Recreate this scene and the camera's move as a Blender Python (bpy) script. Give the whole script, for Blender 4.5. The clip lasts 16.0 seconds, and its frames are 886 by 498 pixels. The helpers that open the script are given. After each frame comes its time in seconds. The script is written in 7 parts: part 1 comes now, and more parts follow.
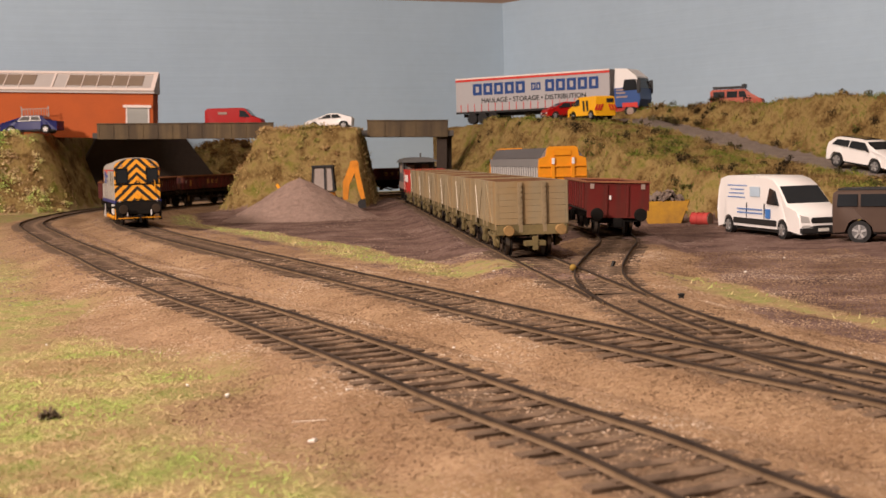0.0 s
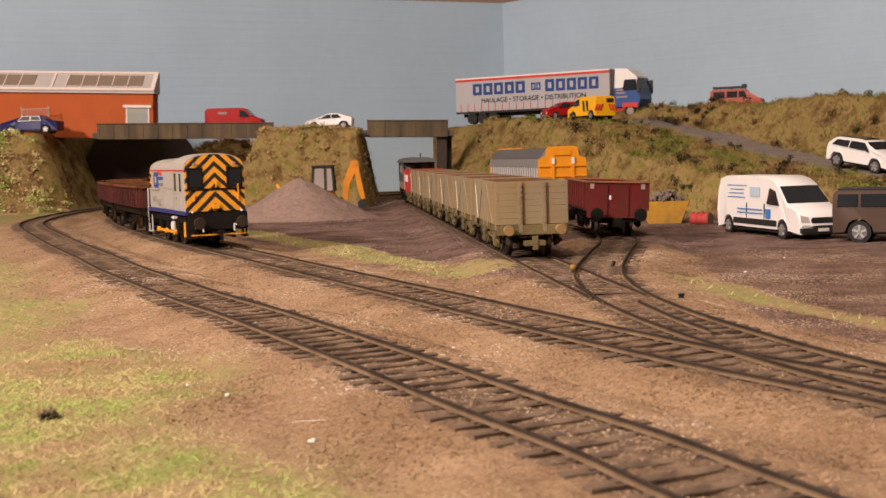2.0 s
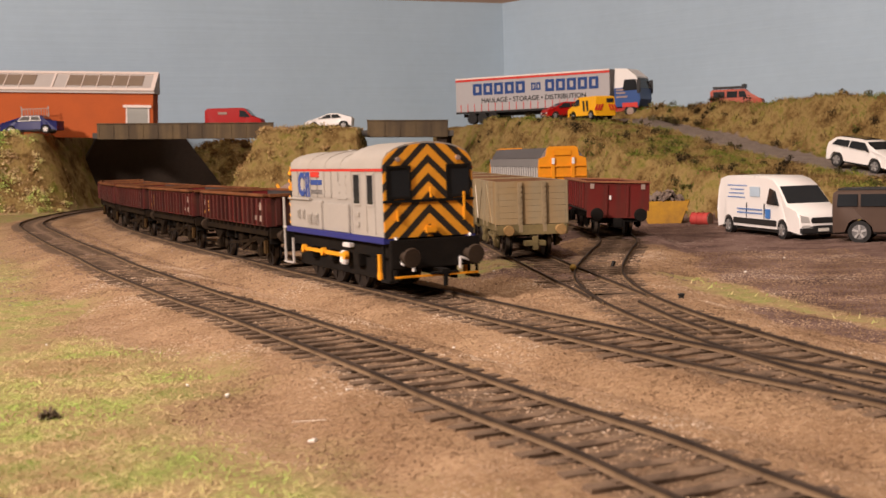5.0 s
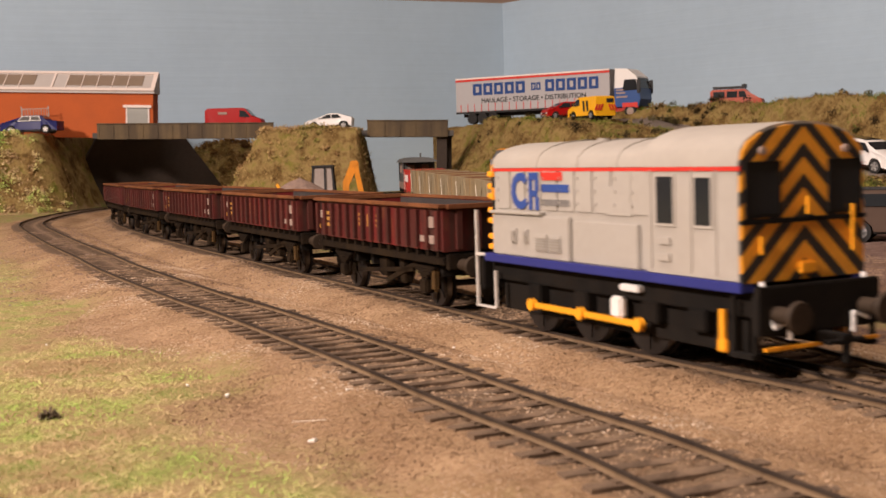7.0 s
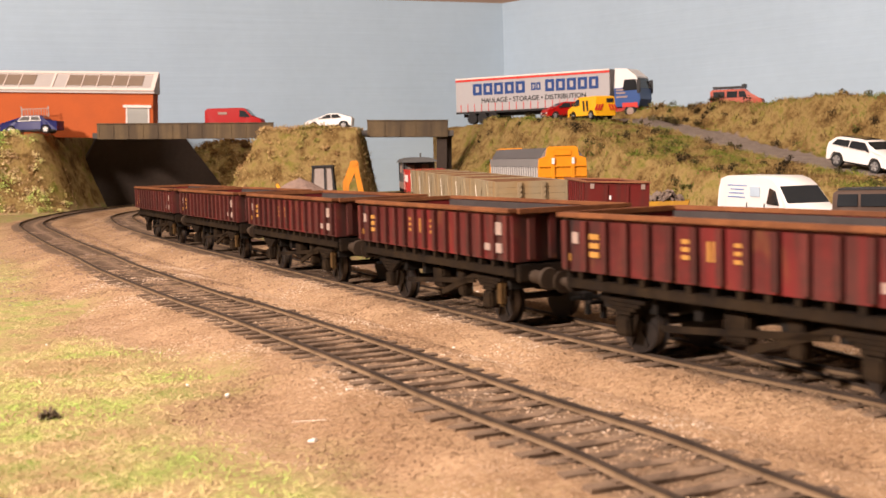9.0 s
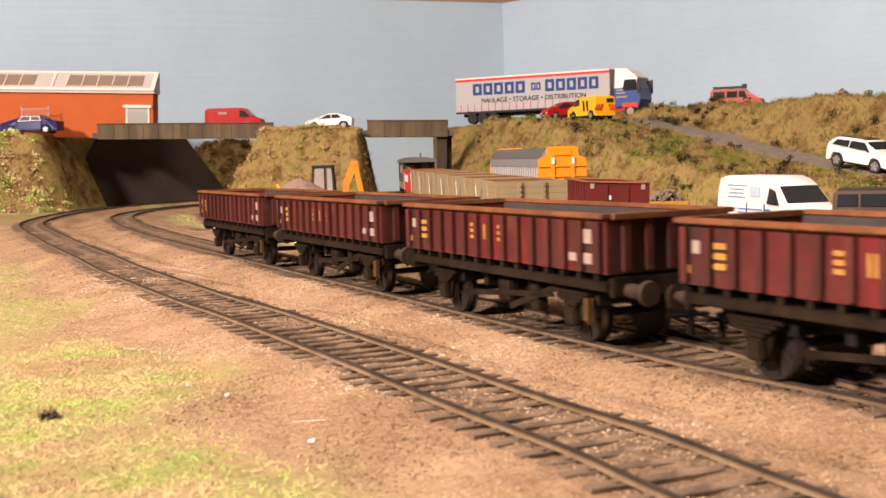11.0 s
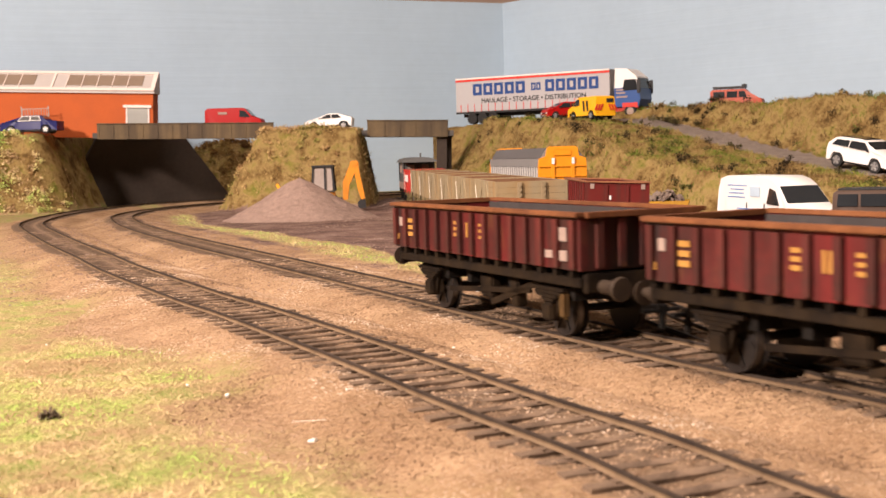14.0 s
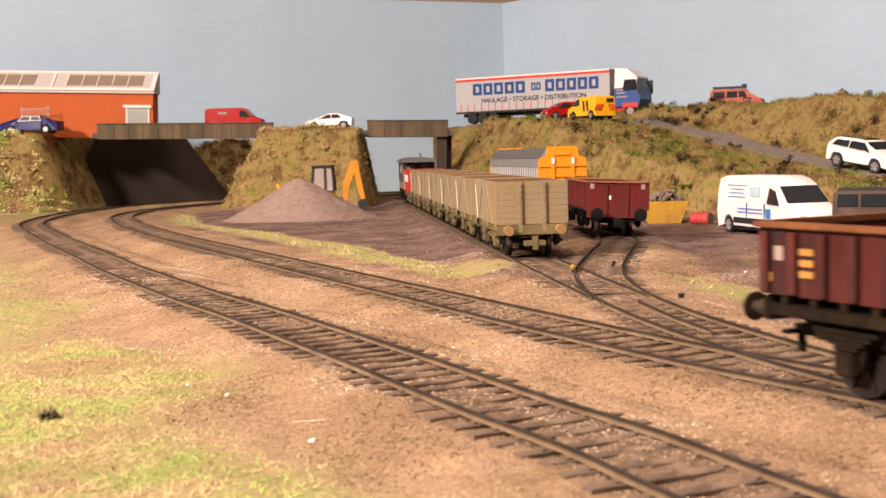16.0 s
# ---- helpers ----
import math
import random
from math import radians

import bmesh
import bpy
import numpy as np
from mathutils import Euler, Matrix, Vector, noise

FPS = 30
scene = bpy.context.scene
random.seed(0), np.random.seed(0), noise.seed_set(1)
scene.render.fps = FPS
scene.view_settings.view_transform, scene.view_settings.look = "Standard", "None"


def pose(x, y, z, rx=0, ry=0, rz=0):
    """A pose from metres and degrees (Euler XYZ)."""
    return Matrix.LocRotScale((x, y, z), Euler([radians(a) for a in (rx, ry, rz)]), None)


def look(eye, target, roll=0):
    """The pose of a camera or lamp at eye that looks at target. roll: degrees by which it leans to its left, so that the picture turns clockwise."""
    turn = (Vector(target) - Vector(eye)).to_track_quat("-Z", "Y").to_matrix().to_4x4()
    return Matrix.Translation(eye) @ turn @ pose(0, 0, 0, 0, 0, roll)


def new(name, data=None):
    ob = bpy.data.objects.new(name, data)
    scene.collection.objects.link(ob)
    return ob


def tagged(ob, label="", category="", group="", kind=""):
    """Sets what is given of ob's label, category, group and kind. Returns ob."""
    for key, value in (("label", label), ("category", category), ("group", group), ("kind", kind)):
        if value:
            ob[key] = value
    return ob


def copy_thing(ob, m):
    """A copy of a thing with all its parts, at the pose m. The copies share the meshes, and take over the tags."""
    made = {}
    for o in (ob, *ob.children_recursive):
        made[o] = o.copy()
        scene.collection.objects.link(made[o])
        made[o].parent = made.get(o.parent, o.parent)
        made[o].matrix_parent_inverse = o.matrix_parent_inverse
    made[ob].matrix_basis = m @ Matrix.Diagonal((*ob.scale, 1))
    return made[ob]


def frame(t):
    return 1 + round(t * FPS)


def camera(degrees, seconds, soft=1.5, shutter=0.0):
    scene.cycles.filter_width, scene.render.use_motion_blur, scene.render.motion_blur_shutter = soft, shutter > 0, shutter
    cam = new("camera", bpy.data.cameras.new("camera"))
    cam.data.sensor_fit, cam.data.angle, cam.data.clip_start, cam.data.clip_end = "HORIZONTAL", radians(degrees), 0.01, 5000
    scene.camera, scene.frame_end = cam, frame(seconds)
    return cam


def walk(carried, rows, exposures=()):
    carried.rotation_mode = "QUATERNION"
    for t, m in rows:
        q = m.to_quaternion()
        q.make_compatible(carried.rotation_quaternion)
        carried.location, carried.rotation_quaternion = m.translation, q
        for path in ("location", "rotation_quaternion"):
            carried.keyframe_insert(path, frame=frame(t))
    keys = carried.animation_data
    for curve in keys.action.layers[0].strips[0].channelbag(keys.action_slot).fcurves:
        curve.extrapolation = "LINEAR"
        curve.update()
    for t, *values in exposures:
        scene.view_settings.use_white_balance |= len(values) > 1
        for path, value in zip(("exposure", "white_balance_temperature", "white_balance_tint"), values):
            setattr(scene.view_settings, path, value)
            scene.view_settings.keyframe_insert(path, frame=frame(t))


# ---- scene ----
# All plan lengths below are millimetres of the real model (1:76 scale); S turns them into metres.
S = 0.001
cam = camera(40.94, 16.0, soft=1.5, shutter=0.5)
# close-up lens, stopped down, set for the middle of the layout
cam.data.dof.use_dof, cam.data.dof.focus_distance, cam.data.dof.aperture_fstop = True, 0.52, 70.0
CAM_POSE = Matrix.Translation((0, 0, 0.0450)) @ Euler((radians(90 - 4.549), 0, 0)).to_matrix().to_4x4() @ pose(0, 0, 0, 0, 0, -1.72)
walk(cam, [(0.0, CAM_POSE), (16.0, CAM_POSE)],
     exposures=[(0.0, -0.22), (8.0, -0.22), (8.6, 0.24), (9.0, 0.38), (12.0, 0.46), (13.5, 0.44), (16.0, 0.40)])

# ---- light: warm key from the left and an added overhead fill ----
world = bpy.data.worlds.new("room_air")
scene.world = world
world.use_nodes = True
world.node_tree.nodes["Background"].inputs[0].default_value = (1.0, 0.86, 0.72, 1)
world.node_tree.nodes["Background"].inputs[1].default_value = 0.30


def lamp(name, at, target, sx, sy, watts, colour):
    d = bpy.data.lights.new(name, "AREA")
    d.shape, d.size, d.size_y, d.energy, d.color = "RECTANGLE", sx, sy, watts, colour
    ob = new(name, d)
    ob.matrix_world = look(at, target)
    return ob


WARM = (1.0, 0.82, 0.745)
# unseen key light, its place taken from the way the shadows fall
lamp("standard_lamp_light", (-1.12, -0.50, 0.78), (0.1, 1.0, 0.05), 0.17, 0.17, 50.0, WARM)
# unseen fill, added to lift the foreground and the front faces
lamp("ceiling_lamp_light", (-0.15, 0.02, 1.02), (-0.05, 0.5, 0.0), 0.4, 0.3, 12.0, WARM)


# ---- materials ----
MATS = {}


def nodes_of(m):
    m.use_nodes = True
    nt = m.node_tree
    return nt, nt.nodes["Principled BSDF"]


def paint(name, rgb, rough=0.5, metal=0.0, vary=0.12, scale=120.0, bump=0.05, dirt=None, dirt_amount=0.0, spec=0.3):
    """A surface with fine grain, broad tone changes and, where given, a film of dirt."""
    if name in MATS:
        return MATS[name]
    m = bpy.data.materials.new(name)
    nt, b = nodes_of(m)
    N, L = nt.nodes.new, nt.links.new
    tc = N("ShaderNodeTexCoord")
    big = N("ShaderNodeTexNoise")
    big.inputs["Scale"].default_value, big.inputs["Detail"].default_value = scale, 6
    fine = N("ShaderNodeTexNoise")
    fine.inputs["Scale"].default_value, fine.inputs["Detail"].default_value = scale * 9, 4
    L(tc.outputs["Object"], big.inputs["Vector"])
    L(tc.outputs["Object"], fine.inputs["Vector"])
    add = N("ShaderNodeMath")
    add.operation = "MULTIPLY_ADD"
    L(fine.outputs["Fac"], add.inputs[0])
    add.inputs[1].default_value = 0.5
    L(big.outputs["Fac"], add.inputs[2])
    ramp = N("ShaderNodeMapRange")
    ramp.inputs["From Min"].default_value, ramp.inputs["From Max"].default_value = 0.45, 1.05
    L(add.outputs[0], ramp.inputs["Value"])
    mix = N("ShaderNodeMix")
    mix.data_type = "RGBA"
    mix.inputs["A"].default_value = (*[c * (1 - vary) for c in rgb], 1)
    mix.inputs["B"].default_value = (*[min(1, c * (1 + vary)) for c in rgb], 1)
    L(ramp.outputs[0], mix.inputs["Factor"])
    out = mix.outputs["Result"]
    if dirt:
        d = N("ShaderNodeTexNoise")
        d.inputs["Scale"].default_value, d.inputs["Detail"].default_value = scale * 0.6, 8
        d.inputs["Roughness"].default_value = 0.7
        L(tc.outputs["Object"], d.inputs["Vector"])
        r2 = N("ShaderNodeMapRange")
        r2.inputs["From Min"].default_value, r2.inputs["From Max"].default_value = 0.42, 0.68
        r2.inputs["To Max"].default_value = dirt_amount
        L(d.outputs["Fac"], r2.inputs["Value"])
        m2 = N("ShaderNodeMix")
        m2.data_type = "RGBA"
        L(r2.outputs[0], m2.inputs["Factor"])
        L(out, m2.inputs["A"])
        m2.inputs["B"].default_value = (*dirt, 1)
        out = m2.outputs["Result"]
    L(out, b.inputs["Base Color"])
    rr = N("ShaderNodeMapRange")
    rr.inputs["To Min"].default_value, rr.inputs["To Max"].default_value = max(0.02, rough - 0.08), min(1, rough + 0.1)
    L(big.outputs["Fac"], rr.inputs["Value"])
    L(rr.outputs[0], b.inputs["Roughness"])
    b.inputs["Metallic"].default_value = metal
    b.inputs["Specular IOR Level"].default_value = spec
    if bump:
        bp = N("ShaderNodeBump")
        bp.inputs["Strength"].default_value, bp.inputs["Distance"].default_value = bump, 0.0006
        L(fine.outputs["Fac"], bp.inputs["Height"])
        L(bp.outputs[0], b.inputs["Normal"])
    MATS[name] = m
    return m


def streaks(m, colour, amount, low=0.46, high=0.68, size=260):
    """Adds weathering runs down the upright faces of a paint."""
    nt = m.node_tree
    b = nt.nodes["Principled BSDF"]
    N, L = nt.nodes.new, nt.links.new
    tc, mp, nz = N("ShaderNodeTexCoord"), N("ShaderNodeMapping"), N("ShaderNodeTexNoise")
    mp.inputs["Scale"].default_value = (size, size, size * 0.06)
    nz.inputs["Scale"].default_value, nz.inputs["Detail"].default_value = 1.0, 5
    L(tc.outputs["Object"], mp.inputs[0])
    L(mp.outputs[0], nz.inputs["Vector"])
    r = N("ShaderNodeMapRange")
    r.inputs["From Min"].default_value, r.inputs["From Max"].default_value, r.inputs["To Max"].default_value = low, high, amount
    L(nz.outputs["Fac"], r.inputs["Value"])
    old = b.inputs["Base Color"].links[0].from_socket
    mx = N("ShaderNodeMix")
    mx.data_type = "RGBA"
    L(r.outputs[0], mx.inputs["Factor"])
    L(old, mx.inputs["A"])
    mx.inputs["B"].default_value = (*colour, 1)
    L(mx.outputs["Result"], b.inputs["Base Color"])
    return m


def glass(name, rgb=(0.018, 0.02, 0.022)):
    """Dark tinted moulded glazing with nothing but gloss behind it."""
    return paint(name, rgb, 0.12, 0, 0.1, 60, 0.0, spec=0.25)


# ---- mesh helpers (millimetres) ----
def empty(name, m=None):
    ob = new(name)
    ob.empty_display_size = 0.01
    if m is not None:
        ob.matrix_world = m
    return ob


def at(x, y, z, rz=0, ry=0, rx=0):
    return pose(x * S, y * S, z * S, rx, ry, rz)


def part(name, bm, material, parent=None, label="", smooth=False, m=None):
    """Links a bmesh in millimetres as one mesh object under a thing or a part."""
    me = bpy.data.meshes.new(name)
    bmesh.ops.recalc_face_normals(bm, faces=bm.faces[:])
    bm.to_mesh(me)
    bm.free()
    me.transform(Matrix.Scale(S, 4))
    for mt in (material if isinstance(material, (list, tuple)) else [material]):
        me.materials.append(mt)
    if smooth:
        me.shade_smooth()
        me.set_sharp_from_angle(angle=radians(35))
    ob = new(name, me)
    if m is not None:
        ob.matrix_basis = m
    if parent is not None:
        ob.parent = parent
    if label:
        tagged(ob, label)
    return ob


def share(ob, parent, m):
    """A piece alike ob, on the same mesh, under parent."""
    o = new(ob.name.split(".")[0], ob.data)
    o.parent = parent
    o.matrix_basis = m
    return o


def box(bm, x0, x1, y0, y1, z0, z1, bevel=0.0, m=None, seg=2):
    v = [bm.verts.new(p) for p in ((x0, y0, z0), (x1, y0, z0), (x1, y1, z0), (x0, y1, z0), (x0, y0, z1), (x1, y0, z1), (x1, y1, z1), (x0, y1, z1))]
    fs = [bm.faces.new([v[i] for i in q]) for q in ((0, 3, 2, 1), (4, 5, 6, 7), (0, 1, 5, 4), (1, 2, 6, 5), (2, 3, 7, 6), (3, 0, 4, 7))]
    if bevel:
        es = list({e for f in fs for e in f.edges})
        r = bmesh.ops.bevel(bm, geom=es, offset=bevel, segments=seg, affect="EDGES", clamp_overlap=True)
        v = list({w for f in r["faces"] for w in f.verts} | {w for w in v if w.is_valid})
    if m is not None:
        bmesh.ops.transform(bm, matrix=m, verts=v)
    return v


def prism(bm, profile, x0, x1, axis="x", m=None):
    """Extrudes a closed outline. axis x: outline in (y, z); axis y: outline in (x, z); axis z: outline in (x, y)."""
    def p(a, b, t):
        return (t, a, b) if axis == "x" else (a, t, b) if axis == "y" else (a, b, t)
    A = [bm.verts.new(p(a, b, x0)) for a, b in profile]
    B = [bm.verts.new(p(a, b, x1)) for a, b in profile]
    n = len(A)
    bm.faces.new(A)
    bm.faces.new(B[::-1])
    for i in range(n):
        bm.faces.new((A[i], B[i], B[(i + 1) % n], A[(i + 1) % n]))
    if m is not None:
        bmesh.ops.transform(bm, matrix=m, verts=A + B)
    return A + B


def rod(bm, a, b, r, seg=8, r2=None):
    a, b = Vector(a), Vector(b)
    q = (b - a).to_track_quat("Z", "Y").to_matrix().to_4x4()
    m = Matrix.Translation((a + b) / 2) @ q
    return bmesh.ops.create_cone(bm, cap_ends=True, segments=seg, radius1=r, radius2=r if r2 is None else r2, depth=(b - a).length, matrix=m)["verts"]


def bar(bm, a, b, w, h):
    """A square bar from a to b."""
    a, b = Vector(a), Vector(b)
    q = (b - a).to_track_quat("Z", "Y").to_matrix().to_4x4()
    l = (b - a).length / 2
    return box(bm, -w / 2, w / 2, -h / 2, h / 2, -l, l, m=Matrix.Translation((a + b) / 2) @ q)


def B():
    return bmesh.new()


def sstep(a, b, x):
    t = np.clip((np.asarray(x, float) - a) / (b - a), 0, 1)
    return t * t * (3 - 2 * t)


def spline(points, step):
    """A smooth plan line through a few points, resampled at even steps: an (n, 2) array."""
    p = np.array(points, float)
    p = np.vstack([2 * p[0] - p[1], p, 2 * p[-1] - p[-2]])
    out = []
    for i in range(1, len(p) - 2):
        a, b, c, d = p[i - 1:i + 3]
        for t in np.linspace(0, 1, 24, endpoint=False):
            out.append(0.5 * (2 * b + (c - a) * t + (2 * a - 5 * b + 4 * c - d) * t * t + (3 * b - a - 3 * c + d) * t ** 3))
    out.append(p[-2])
    q = np.array(out)
    for _ in range(6):
        q[1:-1] = 0.25 * q[:-2] + 0.5 * q[1:-1] + 0.25 * q[2:]
    s = np.concatenate([[0], np.cumsum(np.hypot(*np.diff(q, axis=0).T))])
    n = int(s[-1] / step)
    g = np.arange(n + 1) * step
    return np.stack([np.interp(g, s, q[:, 0]), np.interp(g, s, q[:, 1])], 1)


def along(line, step, s):
    """The place on a resampled plan line s millimetres along it (it runs on straight past its ends)."""
    i = s / step
    k = int(min(max(math.floor(i), 0), len(line) - 2))
    return line[k] + (line[k + 1] - line[k]) * (i - k)


# ---- plan of the layout ----
T1 = [(310, -480), (230, -300), (150, -110), (104, 0), (70, 80), (37.5, 155), (26, 183), (8.8, 216.5), (-16.4, 270), (-57, 352), (-85, 404), (-142, 520),
      (-174, 592), (-215, 681), (-270, 806), (-326, 941), (-350, 1040), (-360, 1130), (-360, 1215), (-348, 1290), (-318, 1360), (-270, 1415), (-205, 1455), (-120, 1480), (0, 1495), (100, 1495)]
T2 = [(430, -560), (300, -260), (205, -50), (150, 70), (113, 148), (84, 208), (57, 255), (25, 319), (-6, 386), (-26, 428), (-51, 481), (-83, 550), (-130, 650),
      (-182, 765), (-228, 878), (-262, 975), (-282, 1050), (-288, 1120), (-281, 1190), (-262, 1255), (-228, 1315), (-180, 1360), (-120, 1390), (-40, 1405), (60, 1405), (200, 1400)]
S2 = [(150, 82), (113, 158), (92, 206), (77, 247), (67, 288), (60, 325), (56, 360), (55, 395), (56.5, 428), (60, 456), (66, 488), (77, 540), (86, 580), (91, 620), (92, 670),
      (87, 730), (76.5, 790), (62, 860), (45, 930), (28, 1000), (5, 1100), (-12, 1200), (-22, 1320)]
S1 = [(56, 345), (51.5, 388), (48.5, 413), (45.5, 442), (42.3, 471), (38.6, 508), (31.6, 580), (23.8, 660), (15.5, 745), (7.2, 830), (-1.5, 920), (-11.3, 1020), (-21, 1120), (-31, 1220), (-41, 1330)]
STEP = 2.0
LINES = {"main_near": spline(T1, STEP), "main_far": spline(T2, STEP), "siding_curved": spline(S2, STEP), "siding_straight": spline(S1, STEP)}

FOOT_R = [(-2, 1420), (4, 1240), (60, 1080), (154, 885), (171, 838), (189, 818), (240, 735), (266, 660), (330, 560), (430, 470), (700, 400)]
RAMP = [(-700, 1330, 78), (20, 1330, 78), (110, 1245, 78), (190, 1170, 74), (235, 1085, 59), (266, 1005, 43), (292, 925, 31), (314, 855, 23), (342, 765, 14), (380, 660, 6), (450, 560, 0), (700, 430, -5)]
FOOT_L = [(-900, 1252), (-480, 1254), (-425, 1266), (-406, 1300), (-400, 1420), (-340, 1530), (-300, 1640)]


def nearest(X, Y, line):
    """Distance, side (+: right of the line's run) and fraction index of the nearest point of a plan line."""
    p = np.array([q[:2] for q in line], float)
    best = np.full(X.shape, 1e9)
    side = np.zeros(X.shape)
    idx = np.zeros(X.shape)
    for i in range(len(p) - 1):
        d = p[i + 1] - p[i]
        L2 = d @ d
        t = np.clip(((X - p[i, 0]) * d[0] + (Y - p[i, 1]) * d[1]) / L2, 0, 1)
        dx, dy = X - p[i, 0] - t * d[0], Y - p[i, 1] - t * d[1]
        r = np.hypot(dx, dy)
        c = d[1] * dx - d[0] * dy
        m = r < best - 1e-9
        best = np.where(m, r, best)
        side = np.where(m, np.sign(c), side)
        idx = np.where(m, i + t, idx)
    return best, side, idx


def waves(X, Y, size, seed):
    """Smooth value noise, about -1 to 1."""
    rng = np.random.RandomState(seed)
    tab = rng.rand(256, 256) * 2 - 1
    u, v = X / size + 1000, Y / size + 1000
    i, j = np.floor(u).astype(int), np.floor(v).astype(int)
    a, b = u - i, v - j
    a, b = a * a * (3 - 2 * a), b * b * (3 - 2 * b)
    g = lambda p, q: tab[p % 256, q % 256]
    return (g(i, j) * (1 - a) + g(i + 1, j) * a) * (1 - b) + (g(i, j + 1) * (1 - a) + g(i + 1, j + 1) * a) * b


def track_distance(X, Y):
    r = np.full(X.shape, 1e9)
    for l in LINES.values():
        r = np.minimum(r, nearest(X, Y, l[::8])[0])
    return r


def height(X, Y):
    """The lie of the land in millimetres above rail top, and masks for bank, road and mound."""
    X, Y = np.asarray(X, float), np.asarray(Y, float)
    n1, n2, n3 = waves(X, Y, 60, 1), waves(X, Y, 22, 2), waves(X, Y, 9, 3)
    h = -5.2 + 0.35 * n1 + 0.3 * n2
    rough = 4.2 * n2 + 2.8 * n3 + 2.0 * n1
    # right-hand bank with its descending road
    d, s, _ = nearest(X, Y, FOOT_R)
    inside = np.where(s < 0, d, -d)
    rd, rs, ri = nearest(X, Y, RAMP)
    rz = np.interp(ri, np.arange(len(RAMP)), [q[2] for q in RAMP])
    e = np.where(rs < 0, rd, -rd)
    upper = np.where(Y > 1220, 0, np.clip((e - 26) * 1.5, 0, None))
    plateau = np.minimum(rz + upper, np.maximum(84 - 9 * sstep(62, 84, e), rz) + 0.8 * n2)
    slope = -5 + np.clip(inside + 3 * n2, 0, None) * 1.75
    road = (np.abs(e) < 22 + 3 * n2) & (slope > plateau + 6) & (X > 0)
    right = np.minimum(np.where(road, plateau, plateau + 0.5 * rough), slope + np.where(inside > 4, 0.7 * rough, 0))
    use = (X > -10) & (inside > 0)
    right = np.where(use, right, -99)
    # bank at the other end, behind the tracks
    d, s, _ = nearest(X, Y, FOOT_L)
    ins = np.where(s < 0, d, -d)
    left = np.where(ins > 0, np.minimum(80.5 + 0.3 * rough, -5 + np.clip(ins + 3 * n2, 0, None) * 3.0 + 1.1 * rough), -99)
    # mound between the two bridges
    dx = np.maximum(np.maximum(-182 - X, X + 84), 0)
    dy = np.maximum(np.maximum(1212 - Y, Y - 1318), 0)
    fall = np.hypot(dx * np.where(X > -84, 4.0, 1.35), dy * 1.5) + 2.5 * n2
    mound = np.where(fall < 62, 75.5 + 0.25 * rough - 1.35 * np.clip(fall, 0, None) + np.where(fall > 3, 0.8 * rough, 0), -99)
    # low bushy bank against the backdrop
    q = ((X + 285) / 85) ** 2 + ((Y - 1590) / 60) ** 2
    bush = np.where(q < 1, -5 + 72 * np.clip(1 - q, 0, 1) ** 0.6 + rough, -99)
    out = np.maximum.reduce([h, right, left, mound, bush])
    bank = np.maximum.reduce([right, left, mound, bush]) > h + 0.5
    road = road & (right >= out - 0.01)
    return out, bank, road


def ballast_lift(X, Y):
    """How far the ballast is heaped up along the tracks."""
    td = track_distance(X, Y)
    bed = 3.24 + 0.25 * sstep(10, 14, td) + 0.3 * waves(X, Y, 6, 51) + 0.36 * waves(X, Y, 2.7, 53) + 0.5 * sstep(0.15, 0.8, waves(X, Y, 24, 52))
    return bed * (1 - sstep(17, 36, td)) + 0.2 * waves(X, Y, 3.4, 54) * sstep(12, 24, td)


def ground_z(x, y):
    return float(height(np.array([x]), np.array([y]))[0][0])


